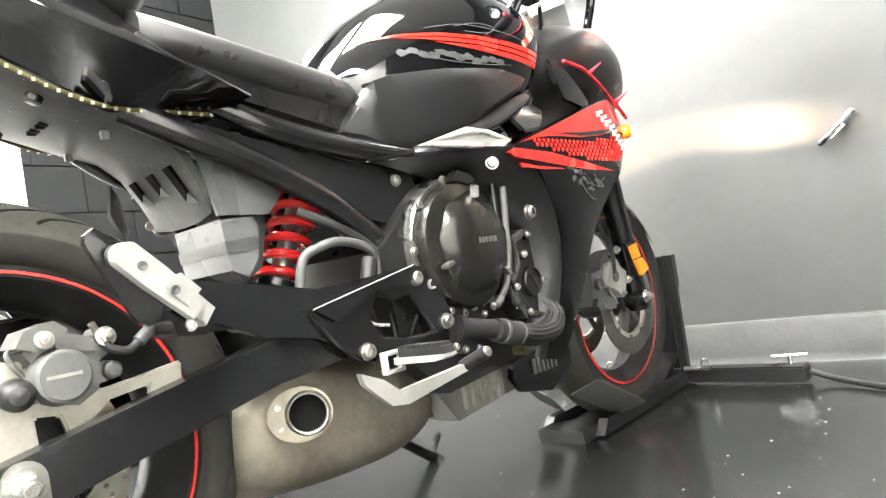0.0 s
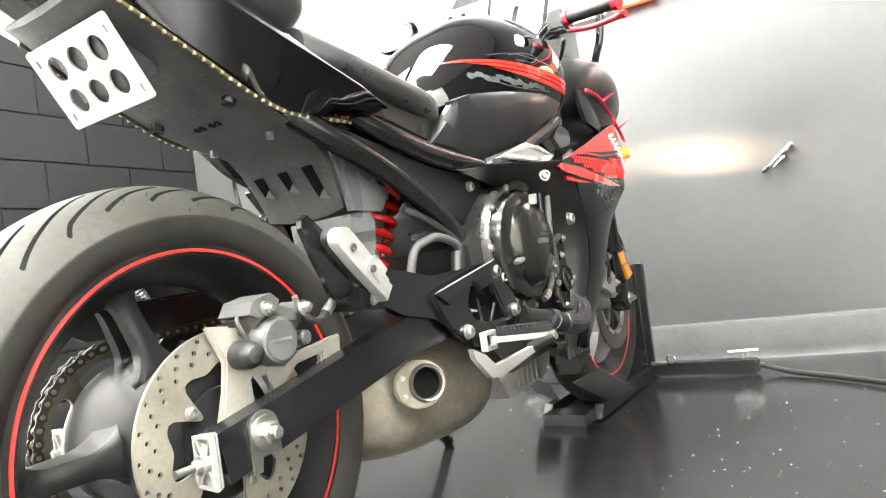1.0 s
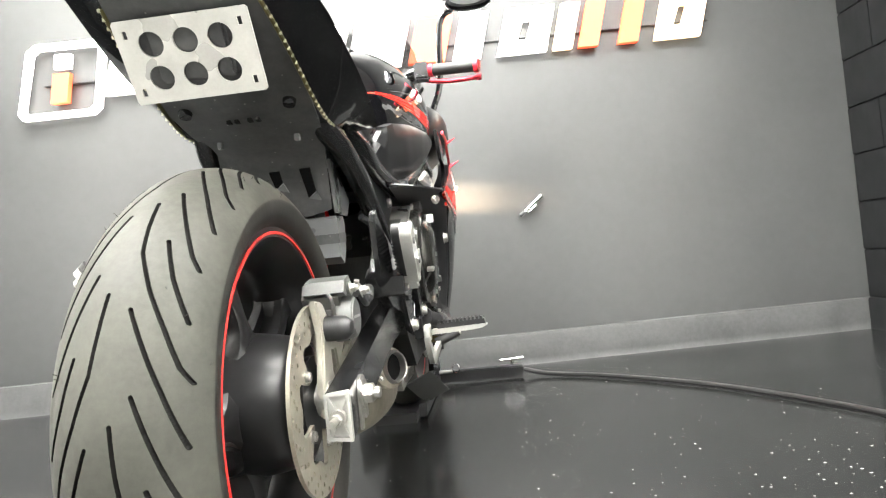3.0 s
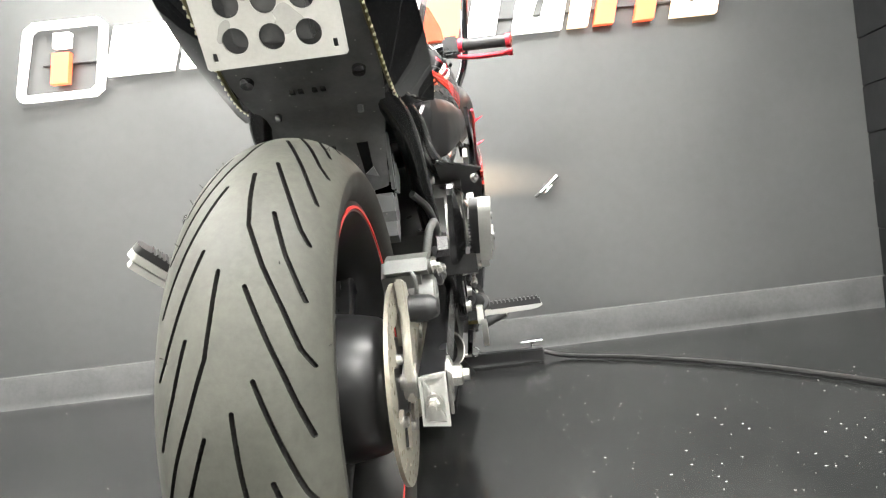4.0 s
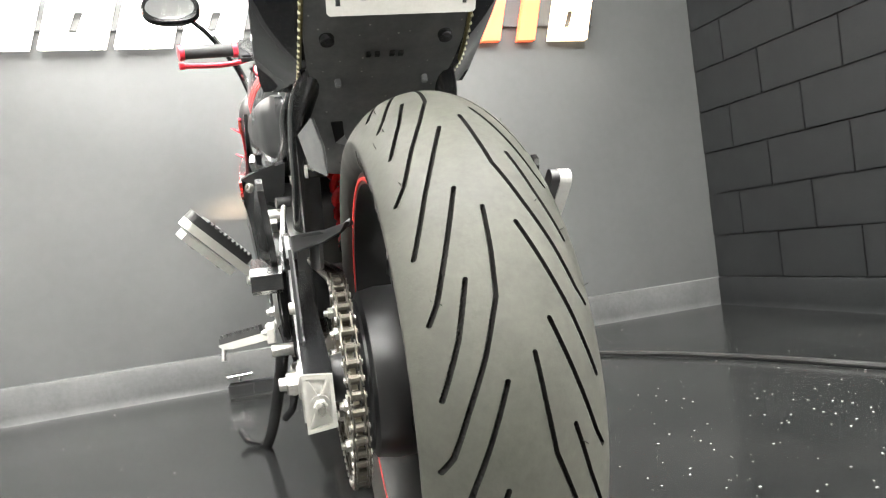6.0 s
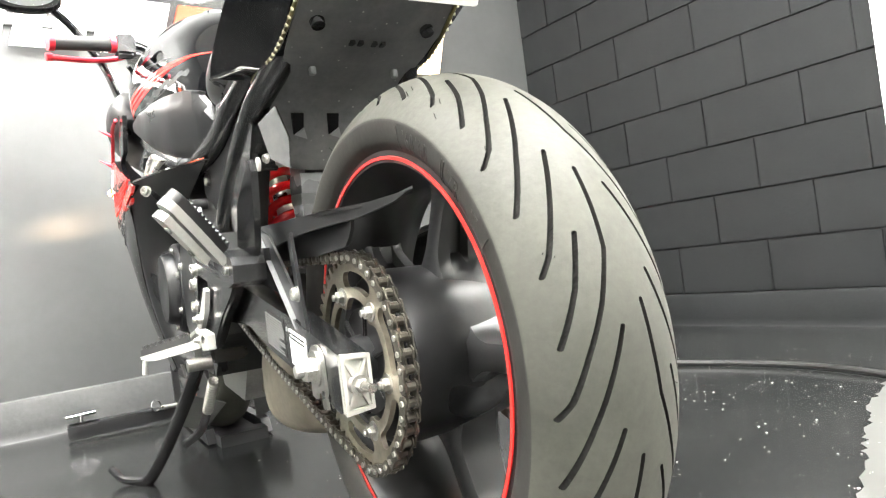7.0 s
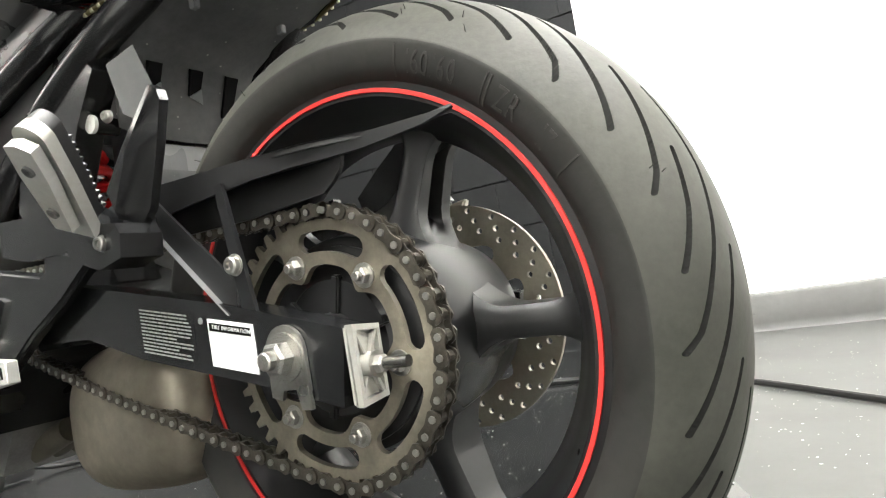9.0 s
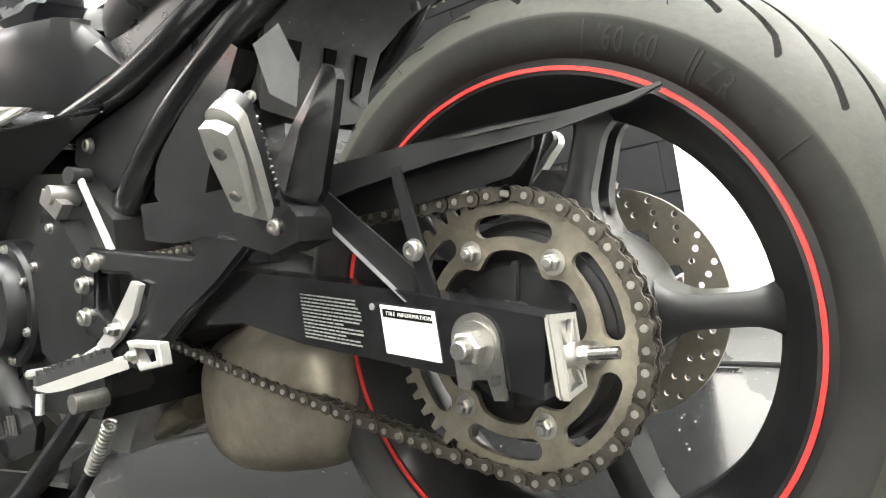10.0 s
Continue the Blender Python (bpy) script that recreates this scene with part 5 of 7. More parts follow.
part("clutch_base", turned(bmesh.new(), [(0.120, 0.122), (0.160, 0.121), (0.166, 0.117)], m, 56), CASEGREY, eng)
cl = part("clutch_cover", turned(bmesh.new(), [(0.150, 0.112), (0.176, 0.110), (0.184, 0.106), (0.187, 0.100), (0.189, 0.0)], m, 56, False), COVER, eng, "bronze-black round clutch cover")
part("cover_face", turned(bmesh.new(), [(0.180, 0.094), (0.190, 0.090), (0.203, 0.074), (0.2065, 0.066), (0.2085, 0.062), (0.2095, 0.0)], Matrix.Translation((0.0, 0.705, 0.490)) @ Matrix.Rotation(0.2, 4, "X"), 9, False), COVER, cl)
for k in range(9):
    a = radians(20 + 40 * k)
    bolt(cl, (0.166, 0.690 + 0.117 * math.cos(a), 0.490 + 0.117 * math.sin(a)), (1, 0, 0), 0.0065, STEEL)
for k in range(3):
    a = radians(80 + 120 * k)
    bm = slab((0.196, -0.008, -0.003), (0.212, 0.012, 0.003), 0.001)
    bm.transform(Matrix.Translation((0, 0.690 + 0.086 * math.cos(a), 0.490 + 0.086 * math.sin(a))) @ Matrix.Rotation(a, 4, "X"))
    part("cover_notch", bm, STEEL, cl)
for k in range(6):
    part("maker_bar", slab((0.2085, 0.690 + 0.0085 * k, 0.488), (0.2102, 0.6955 + 0.0085 * k, 0.498), 0.0004), CALIPER, cl, "small raised letter bar")
CASE = [(0.809, 0.492), (0.851, 0.506), (0.888, 0.502), (0.910, 0.478), (0.921, 0.420), (0.911, 0.375), (0.928, 0.345), (0.892, 0.330), (0.814, 0.342), (0.786, 0.376), (0.790, 0.410), (0.816, 0.440), (0.818, 0.470)]
case = part("case_cover", bevel(prism(bmesh.new(), CASE, 0.14, 0.182), 0.004, 3), ENGINE, eng, "dark satin crankcase cover")
part("cover_rim", bevel(pierced(CASE, [[(0.858 + (y - 0.858) * 0.74, 0.415 + (z - 0.415) * 0.84) for y, z in CASE]], 0.180, 0.189), 0.0025, 2, 0.6), CASEGREY, case, "raised satin border")
part("cover_cap", turned(bmesh.new(), [(0.180, 0.029), (0.190, 0.028), (0.1915, 0.0265), (0.1915, 0.024), (0.188, 0.023), (0.188, 0.0)], Matrix.Translation((0, 0.857, 0.405)), 32, False), COVER, case)
# Black bar laid on the cap, drawn as the shade of a slot.
bm = slab((0.188, -0.0015, -0.019), (0.1895, 0.0015, 0.019), 0)
bm.transform(Matrix.Translation((0, 0.857, 0.405)) @ Matrix.Rotation(radians(38), 4, "X"))
part("cap_slot", bm, INK_SHADE, case)
for y, z in [(0.861, 0.494), (0.839, 0.458), (0.800, 0.401), (0.830, 0.350), (0.890, 0.340), (0.888, 0.404), (0.917, 0.405)]:
    part("bolt_boss", turned(bmesh.new(), [(0, 0.0105), (0.0075, 0.0095)], aim((0.183, y, z), (1, 0, 0)), 18), COVER, case)
    bolt(case, (0.1905, y, z), (1, 0, 0), 0.0058, STEEL)
pump = part("water_pump", bevel(prism(bmesh.new(), [(0.623, 0.394), (0.701, 0.389), (0.729, 0.374), (0.728, 0.322), (0.690, 0.300), (0.619, 0.318)], 0.12, 0.170), 0.004, 3), ENGINE, eng, "dark water pump housing")
for y, z in [(0.634, 0.384), (0.694, 0.381), (0.719, 0.366), (0.718, 0.328), (0.690, 0.311), (0.632, 0.325), (0.655, 0.316)]:
    bolt(pump, (0.170, y, z), (1, 0, 0), 0.0055, STEEL)
part("pump_spout", turned(bmesh.new(), [(0, 0.022), (0.012, 0.0215), (0.022, 0.0175), (0.075, 0.0165)], aim((0.172, 0.640, 0.354), (0.32, 1, -0.22)), 28), HOSE, pump, "black moulded spout")
route = smooth_path([(0.198, 0.706, 0.338), (0.202, 0.747, 0.325), (0.204, 0.797, 0.312), (0.203, 0.840, 0.308), (0.200, 0.876, 0.312), (0.194, 0.900, 0.327), (0.186, 0.903, 0.348), (0.172, 0.890, 0.366)], 7)
bm = bmesh.new()
rings, side = [], V((1, 0, 0))
for i, p in enumerate(route):
    d = (route[min(i + 1, len(route) - 1)] - route[max(i - 1, 0)]).normalized()
    side = (side - d * side.dot(d)).normalized()
    up = d.cross(side)
    rib = 0.0016 if i > 10 else 0.0
    rings.append([bm.verts.new(p + (0.0205 - rib * ((k // 2) % 2)) * (math.cos(math.pi * k / 30) * side + math.sin(math.pi * k / 30) * up)) for k in range(60)])
for a, b in zip(rings, rings[1:]):
    for k in range(60):
        bm.faces.new((a[k], b[k], b[(k + 1) % 60], a[(k + 1) % 60]))
bm.faces.new(rings[0][::-1])
bm.faces.new(rings[-1])
part("coolant_hose", bm, HOSE, pump, "black coolant hose ribbed along its length")
for y, z in ((0.722, 0.333), (0.762, 0.321)):
    part("hose_clamp", turned(bmesh.new(), [(-0.003, 0.0222), (0.003, 0.0222)], aim((0.2005 + 0.05 * (y - 0.722), y, z), (0.08, 1, -0.3)), 28), CALIPER, pump)
part("drain_plug", rod(bmesh.new(), (0.165, 0.795, 0.285), (0.192, 0.795, 0.285), 0.0085, seg=6), BRASS, pump, "small brass plug")
part("clutch_arm", plate([(0.668, 0.600), (0.690, 0.618), (0.722, 0.612), (0.735, 0.600), (0.715, 0.594), (0.690, 0.600)], 0.168, 0.186, "x", 0.004), ENGINE, eng)
part("coolant_pipe", tube(bmesh.new(), [(0.190, y, z) for y, z in [(0.815, 0.615), (0.808, 0.580), (0.798, 0.516), (0.792, 0.461), (0.774, 0.415), (0.745, 0.387), (0.722, 0.375)]], 0.0062, 12), CALIPER, eng, "thin grey coolant pipe")
part("coolant_pipe", tube(bmesh.new(), [(0.182, y, z) for y, z in [(0.788, 0.610), (0.785, 0.570), (0.786, 0.530), (0.800, 0.470), (0.806, 0.420), (0.800, 0.36)]], 0.0060, 12), CAST, eng, "thin black pipe")
part("pipe_union", turned(bmesh.new(), [(-0.010, 0.0085), (0.010, 0.0085)], aim((0.190, 0.738, 0.383), (0, 1, 0.5)), 6), STEEL, eng)
part("filler_plug", turned(bmesh.new(), [(0, 0.018), (0.010, 0.018), (0.012, 0.011), (0.024, 0.010), (0.025, 0.0)], aim((0.160, 0.700, 0.600), (0.6, 0, 1)), 8, False), CALIPER, eng, "grey oil filler plug")
bolt(eng, (0.222, 0.830, 0.532), (1, 0, 0), 0.0115, STEEL)
part("sump", plate([(0.62, 0.265), (0.90, 0.265), (0.86, 0.20), (0.68, 0.185)], -0.09, 0.105, "x", 0.008), ALLOY, eng, "bright finned alloy sump")
for k in range(6):
    part("fin", slab((0.10, 0.70 + 0.022 * k, 0.20), (0.114, 0.708 + 0.022 * k, 0.262), 0.001), ALLOY, eng)
for s in (-1, 1):
    for k in range(5):
        part("cylinder_fin", slab((s * 0.148, 0.80, 0.575 + 0.017 * k), (s * 0.158, 0.96, 0.581 + 0.017 * k), 0.001), ENGINE, eng)
# hoses beside the shock
part("breather_hose", tube(bmesh.new(), [(0.115, 0.380, 0.455), (0.125, 0.388, 0.500), (0.13, 0.411, 0.514), (0.132, 0.455, 0.521), (0.132, 0.509, 0.506), (0.130, 0.522, 0.480), (0.128, 0.520, 0.44)], 0.0075, 12), CALIPER, bike, "looped grey breather hose")
part("brake_switch", rod(bmesh.new(), (0.140, 0.485, 0.440), (0.138, 0.502, 0.490), 0.0115), PEGRUB, bike)
part("heat_pipe", tube(bmesh.new(), [(0.10, 0.41, 0.575), (0.122, 0.45, 0.550), (0.130, 0.50, 0.520), (0.134, 0.523, 0.491), (0.132, 0.520, 0.455)], 0.007, 10), HOSE, bike)
# left covers
lc = part("generator_cover", turned(bmesh.new(), [(0.145, 0.094), (0.172, 0.093), (0.178, 0.088), (0.179, 0.076), (0.196, 0.073), (0.201, 0.068), (0.203, 0.0)], Matrix.Translation((0, 0.80, 0.425)) @ Matrix.Rotation(math.pi, 4, "Z"), 44, False), MATTE, eng, "round dark grey generator cover")
for k in range(7):
    a = radians(10 + 51 * k)
    bolt(lc, (-0.179, 0.80 + 0.082 * math.cos(a), 0.425 + 0.082 * math.sin(a)), (-1, 0, 0), 0.006, STEEL)
sc = part("sprocket_cover", bevel(prism(bmesh.new(), [(0.545, 0.34), (0.555, 0.46), (0.60, 0.515), (0.66, 0.52), (0.70, 0.47), (0.70, 0.35), (0.64, 0.31)], -0.178, -0.130), 0.010), MATTE, eng, "dark grey front sprocket cover")
for y, z in ((0.565, 0.455), (0.625, 0.508), (0.685, 0.465), (0.60, 0.335)):
    bolt(sc, (-0.178, y, z), (-1, 0, 0), 0.006, STEEL)
part("shift_shaft", rod(bmesh.new(), (-0.13, 0.60, 0.545), (-0.185, 0.605, 0.548), 0.013), ALLOY, eng)
part("slave_lever", plate([(0.575, 0.530), (0.625, 0.560), (0.638, 0.545), (0.60, 0.515)], -0.182, -0.168, "x", 0.003), ALLOY, eng)
part("starter_box", slab((-0.165, 0.56, 0.28), (-0.10, 0.66, 0.33), 0.006), SATIN, eng)

# ---------------------------------------------------------------- bodywork
TANK = [(0.555, 0.075, 0.765, 0.830), (0.60, 0.112, 0.700, 0.880), (0.68, 0.145, 0.668, 0.955), (0.78, 0.172, 0.668, 1.015), (0.88, 0.193, 0.690, 1.045), (0.97, 0.204, 0.720, 1.040), (1.04, 0.178, 0.770, 1.005), (1.085, 0.11, 0.82, 0.955)]


def shoulder(y, z):
    """The tank narrows towards its top."""
    ys = [s[0] for s in TANK]
    low, high = (float(np.interp(y, ys, [s[k] for s in TANK])) for k in (2, 3))
    u = min(max((z - (low + high) / 2) / ((high - low) / 2), 0.0), 1.0)
    return 1 - 0.20 * u ** 1.3


bm = loft(bmesh.new(), TANK, 64, 2.6, 10)
for v in bm.verts:
    v.co.x *= shoulder(v.co.y, v.co.z)
tank_skin = BVHTree.FromBMesh(bm)
tank = part("fuel_tank", bm, GLOSS, bike, "gloss black fuel tank with red stripes")


def tank_side(y, z):
    hit = tank_skin.ray_cast(V((0.6, y, z)), V((-1, 0, 0)))[0]
    return hit.x if hit else 0.1


def pad_side(y, z):
    return float(np.interp(y, (0.48, 0.56, 0.66, 0.78, 0.90, 1.0), (0.106, 0.143, 0.175, 0.200, 0.213, 0.211))) - 1.3 * abs(z - 0.745) ** 2


PAD = [(0.495, 0.690), (0.538, 0.740), (0.562, 0.768)] + [(0.560, 0.774), (0.605, 0.789)] + [(0.717, 0.804), (0.852, 0.813)] + [(0.928, 0.797), (0.897, 0.771)] + [(0.764, 0.708)] + [(0.663, 0.664), (0.592, 0.656)] + [(0.540, 0.680)]
STRIPES = ([(0.600, 0.866), (0.66, 0.876), (0.74, 0.880), (0.82, 0.878), (0.90, 0.870), (0.985, 0.856), (0.983, 0.847), (0.90, 0.861), (0.82, 0.870), (0.74, 0.873), (0.66, 0.870)],
           [(0.66, 0.868), (0.74, 0.871), (0.82, 0.868), (0.90, 0.858), (0.982, 0.844), (0.979, 0.836), (0.90, 0.850), (0.82, 0.860), (0.74, 0.864)],
           [(0.72, 0.862), (0.82, 0.857), (0.90, 0.847), (0.978, 0.833), (0.973, 0.824), (0.90, 0.837), (0.82, 0.848)])
for s in (-1, 1):
    part("tank_pad", skin(PAD, pad_side, 0.012, 6, s, 0.009), MATTE, tank, "matte dark grey tank side cover")
    for line in STRIPES:
        part("red_stripe", skin(line, lambda y, z: tank_side(y, z) + 0.0010, 0.004, 5, s), RED, tank, "red tank stripe")
    rng = random.Random(8)
    for k in range(12):
        cy, cz = 0.66 + 0.019 * k, 0.842 - 0.0012 * k + rng.uniform(-0.005, 0.005)
        patch = []
        for a in range(7):
            r = rng.uniform(0.55, 1.0)
            patch.append((cy + 0.017 * r * math.cos(0.8976 * a), cz + 0.009 * r * math.sin(0.8976 * a)))
        part("tank_graphic", skin(patch, lambda y, z: tank_side(y, z) + 0.0006, 0.003, 2, s), GRAPHIC, tank, "worn silver splash graphic")
    for line in ([(0.66, 0.842), (0.74, 0.826), (0.82, 0.822), (0.90, 0.825)], [(0.78, 0.895), (0.83, 0.905), (0.87, 0.898), (0.85, 0.885), (0.80, 0.886)], [(0.72, 0.890), (0.80, 0.900), (0.90, 0.888), (0.95, 0.872)]):
        run = smooth_path([(0, y, z) for y, z in line], 6)
        part("swirl_line", tube(bmesh.new(), [(s * (tank_side(q.y, q.z) - 0.0002), q.y, q.z) for q in run], 0.0010, 6, 0), PALEMARK, tank)
part("filler_cap", turned(bmesh.new(), [(0, 0.040), (0.008, 0.039), (0.012, 0.030), (0.012, 0)], aim((0, 0.86, 1.038), (0, -0.25, 1)), 32, False), CHROME, tank)

seat = part("rider_seat", loft(bmesh.new(), [(0.205, 0.115, 0.78, 0.857), (0.25, 0.130, 0.774, 0.842), (0.31, 0.138, 0.762, 0.828), (0.40, 0.141, 0.747, 0.811), (0.50, 0.132, 0.728, 0.802), (0.555, 0.108, 0.722, 0.800), (0.60, 0.07, 0.735, 0.795), (0.615, 0.03, 0.75, 0.785)], 48, 2.7, 8), VINYL, bike, "black vinyl rider seat")
part("seat_base", plate([(0.24, 0.752), (0.40, 0.722), (0.53, 0.694), (0.56, 0.70), (0.57, 0.735), (0.40, 0.752), (0.24, 0.79)], -0.112, 0.112, "x", 0.004), PLASTIC, seat)
part("passenger_seat", loft(bmesh.new(), [(0.235, 0.095, 0.86, 0.915), (0.20, 0.115, 0.84, 0.945), (0.08, 0.115, 0.855, 0.96), (-0.06, 0.095, 0.885, 0.965), (-0.13, 0.06, 0.905, 0.955)], 36, 3.0, 6), VINYL, bike, "black vinyl passenger seat")

# tail: sides lean out from the LED strip to a crease, then fold in to the seat
TAIL = [(0.318, 0.135, 0.720, 0.164, 0.724, 0.150, 0.731), (0.290, 0.115, 0.713, 0.168, 0.733, 0.135, 0.748), (0.257, 0.113, 0.711, 0.170, 0.746, 0.124, 0.775), (0.208, 0.113, 0.708, 0.171, 0.760, 0.110, 0.812), (0.156, 0.113, 0.707, 0.171, 0.775, 0.103, 0.850), (0.115, 0.113, 0.725, 0.170, 0.787, 0.098, 0.872), (0.077, 0.112, 0.746, 0.168, 0.800, 0.094, 0.888), (0.02, 0.110, 0.773, 0.163, 0.820, 0.088, 0.905), (-0.10, 0.098, 0.833, 0.145, 0.860, 0.078, 0.930), (-0.20, 0.080, 0.879, 0.115, 0.895, 0.062, 0.945), (-0.28, 0.05, 0.915, 0.07, 0.925, 0.04, 0.945)]
bm = bmesh.new()
rings = []
for y, xl, zl, xe, ze, xt, zt in TAIL:
    half = [(xl, zl), ((xl + xe) / 2 + 0.003, (zl + ze) / 2), (xe, ze - 0.002), (xe - 0.002, ze + 0.002), ((xe + xt) / 2, (ze + zt) / 2 - 0.003), (xt, zt)]
    rings.append([bm.verts.new((px, y, pz)) for px, pz in half] + [bm.verts.new((-px, y, pz)) for px, pz in reversed(half)])
for p, q in zip(rings, rings[1:]):
    for k in range(len(p)):
        bm.faces.new((p[k], q[k], q[(k + 1) % len(p)], p[(k + 1) % len(p)]))
bm.faces.new(rings[0])
bm.faces.new(rings[-1][::-1])
tail = part("tail_fairing", bm, GLOSS, bike, "gloss black angular tail fairing", 28)
under = bmesh.new()
spine = [(0.286, 0.076, 0.574), (0.270, 0.079, 0.612), (0.248, 0.084, 0.653), (0.212, 0.092, 0.676), (0.150, 0.103, 0.698), (0.10, 0.107, 0.716), (0.05, 0.106, 0.742), (-0.02, 0.104, 0.780), (-0.10, 0.09, 0.822)]
rows = [[under.verts.new((hw * f * (1.2 if f < 0 and z < 0.66 else 1), y, z + 0.010 * abs(f) ** 3 + dz)) for dz, fs in ((0.0, (-1, -0.9, -0.5, 0, 0.5, 0.9, 1)), (0.03, (1, 0.5, 0, -0.5, -1))) for f in fs] for y, hw, z in spine]
for a, b in zip(rows, rows[1:]):
    for k in range(len(a)):
        under.faces.new((a[k], b[k], b[(k + 1) % len(a)], a[(k + 1) % len(a)]))
under.faces.new(rows[0])
under.faces.new(rows[-1][::-1])
undertail = part("undertail", under, UNDER, bike, "dusty black undertail panel", 30)
# Slots are solid plates: black for their shade, pale for light at the foot.
for cx, long in ((-0.062, 0.006), (-0.007, 0.006), (0.0455, 0.027)):
    lie = Matrix.Translation((cx, 0.2595, 0.630)) @ Matrix.Rotation(radians(-61), 4, "X")
    bm = plate([(-0.009, -0.026), (0.009, -0.026), (0.010, long - 0.011), (-0.004, long)], -0.0026, 0.0026, "z", 0)
    bm.transform(lie)
    slot = part("vent_slot", bm, INK_SHADE, undertail, "black plate put in as the shade of an open slot")
    bm = plate([(-0.003, long + 0.0005), (0.011, long - 0.0105), (0.017, long + 0.007)], -0.0028, -0.0004, "z", 0)
    bm.transform(lie)
    part("slot_light", bm, MUDPANEL, slot)
for cx, cy, cz in ((0.078, 0.085, 0.724), (-0.078, 0.085, 0.724)):
    part("rivet", turned(bmesh.new(), [(-0.004, 0.010), (0.004, 0.009), (0.005, 0.0)], aim((cx, cy, cz), (0, -0.4, -1)), 16, False), PLASTIC, undertail)
# Small slots are solid dark slabs, their shade put in as colour.
for cx in (-0.022, -0.010, 0.010, 0.022):
    part("small_slot", slab((cx - 0.004, 0.106, 0.709), (cx + 0.002, 0.116, 0.714), 0), GROOVE_SHADE, undertail)
for cx in (-0.062, 0.062):
    part("clip", slab((cx - 0.004, 0.160, 0.684), (cx + 0.004, 0.170, 0.695), 0.001), GREY, undertail)
for s in (-1, 1):
    route = [(s * 0.108, 0.318, 0.712), (s * 0.112, 0.24, 0.710), (s * 0.113, 0.16, 0.710), (s * 0.111, 0.10, 0.727), (s * 0.108, 0.04, 0.757), (s * 0.104, -0.02, 0.788), (s * 0.096, -0.08, 0.822)]
    strip = part("led_strip", tube(bmesh.new(), route, 0.0030, 8, 8), BRASS, tail, "thin brass-coloured LED strip")
    dots = smooth_path(route, 5)
    bm = bmesh.new()
    for p in dots[::1]:
        box(bm, p + V((-0.0016, -0.0018, -0.0040)) + V((s * 0.0022, 0, 0)), p + V((0.0016, 0.0018, 0.0)) + V((s * 0.0022, 0, 0)))
    part("led_lens", bm, LENS, strip)

# plate bracket with six holes
pm = Matrix.Translation((0, -0.053, 0.758)) @ Matrix(((1, 0, 0, 0), (0, 0.855, -0.52, 0), (0, 0.52, 0.855, 0), (0, 0, 0, 1)))
holes = [arc(cx, cz, 0.0155, n=24) for cx in (-0.044, 0.0, 0.044) for cz in (-0.020, 0.022)]
holes += [[(cx - 0.0028, cz - 0.005), (cx + 0.0028, cz - 0.005), (cx + 0.0028, cz + 0.005), (cx - 0.0028, cz + 0.005)] for cx in (-0.073, 0.073) for cz in (-0.036, 0.036)]
bm = pierced([(-0.083, -0.051), (0.083, -0.051), (0.086, -0.048), (0.086, 0.050), (0.083, 0.053), (-0.083, 0.053), (-0.086, 0.050), (-0.086, -0.048)], holes, -0.0015, 0.0015, "y")
bm.transform(pm)
bracket = part("plate_bracket", bm, BRUSHED, bike, "bare aluminium bracket with six round holes")
bm = slab((-0.05, 0.004, -0.03), (0.05, 0.055, 0.045), 0.004)
bm.transform(pm)
part("mount_block", bm, UNDER, bracket)


# fairing sides
def fair_x(y, z):
    leg = min(max((0.60 - z) / 0.12, 0.0), 1.0)
    middle = float(np.interp(z, (0.25, 0.40, 0.50, 0.58), (0.90, 0.965, 0.99, 1.02)))
    return 0.236 + 0.006 * math.sin((y - 0.7) * 4) - 0.35 * max(0, y - 1.18) ** 1.2 - 0.28 * max(0, 0.58 - z) ** 1.5 - 0.30 * max(0, z - 0.70) ** 1.4 - 2.0 * leg * (y - middle) ** 2


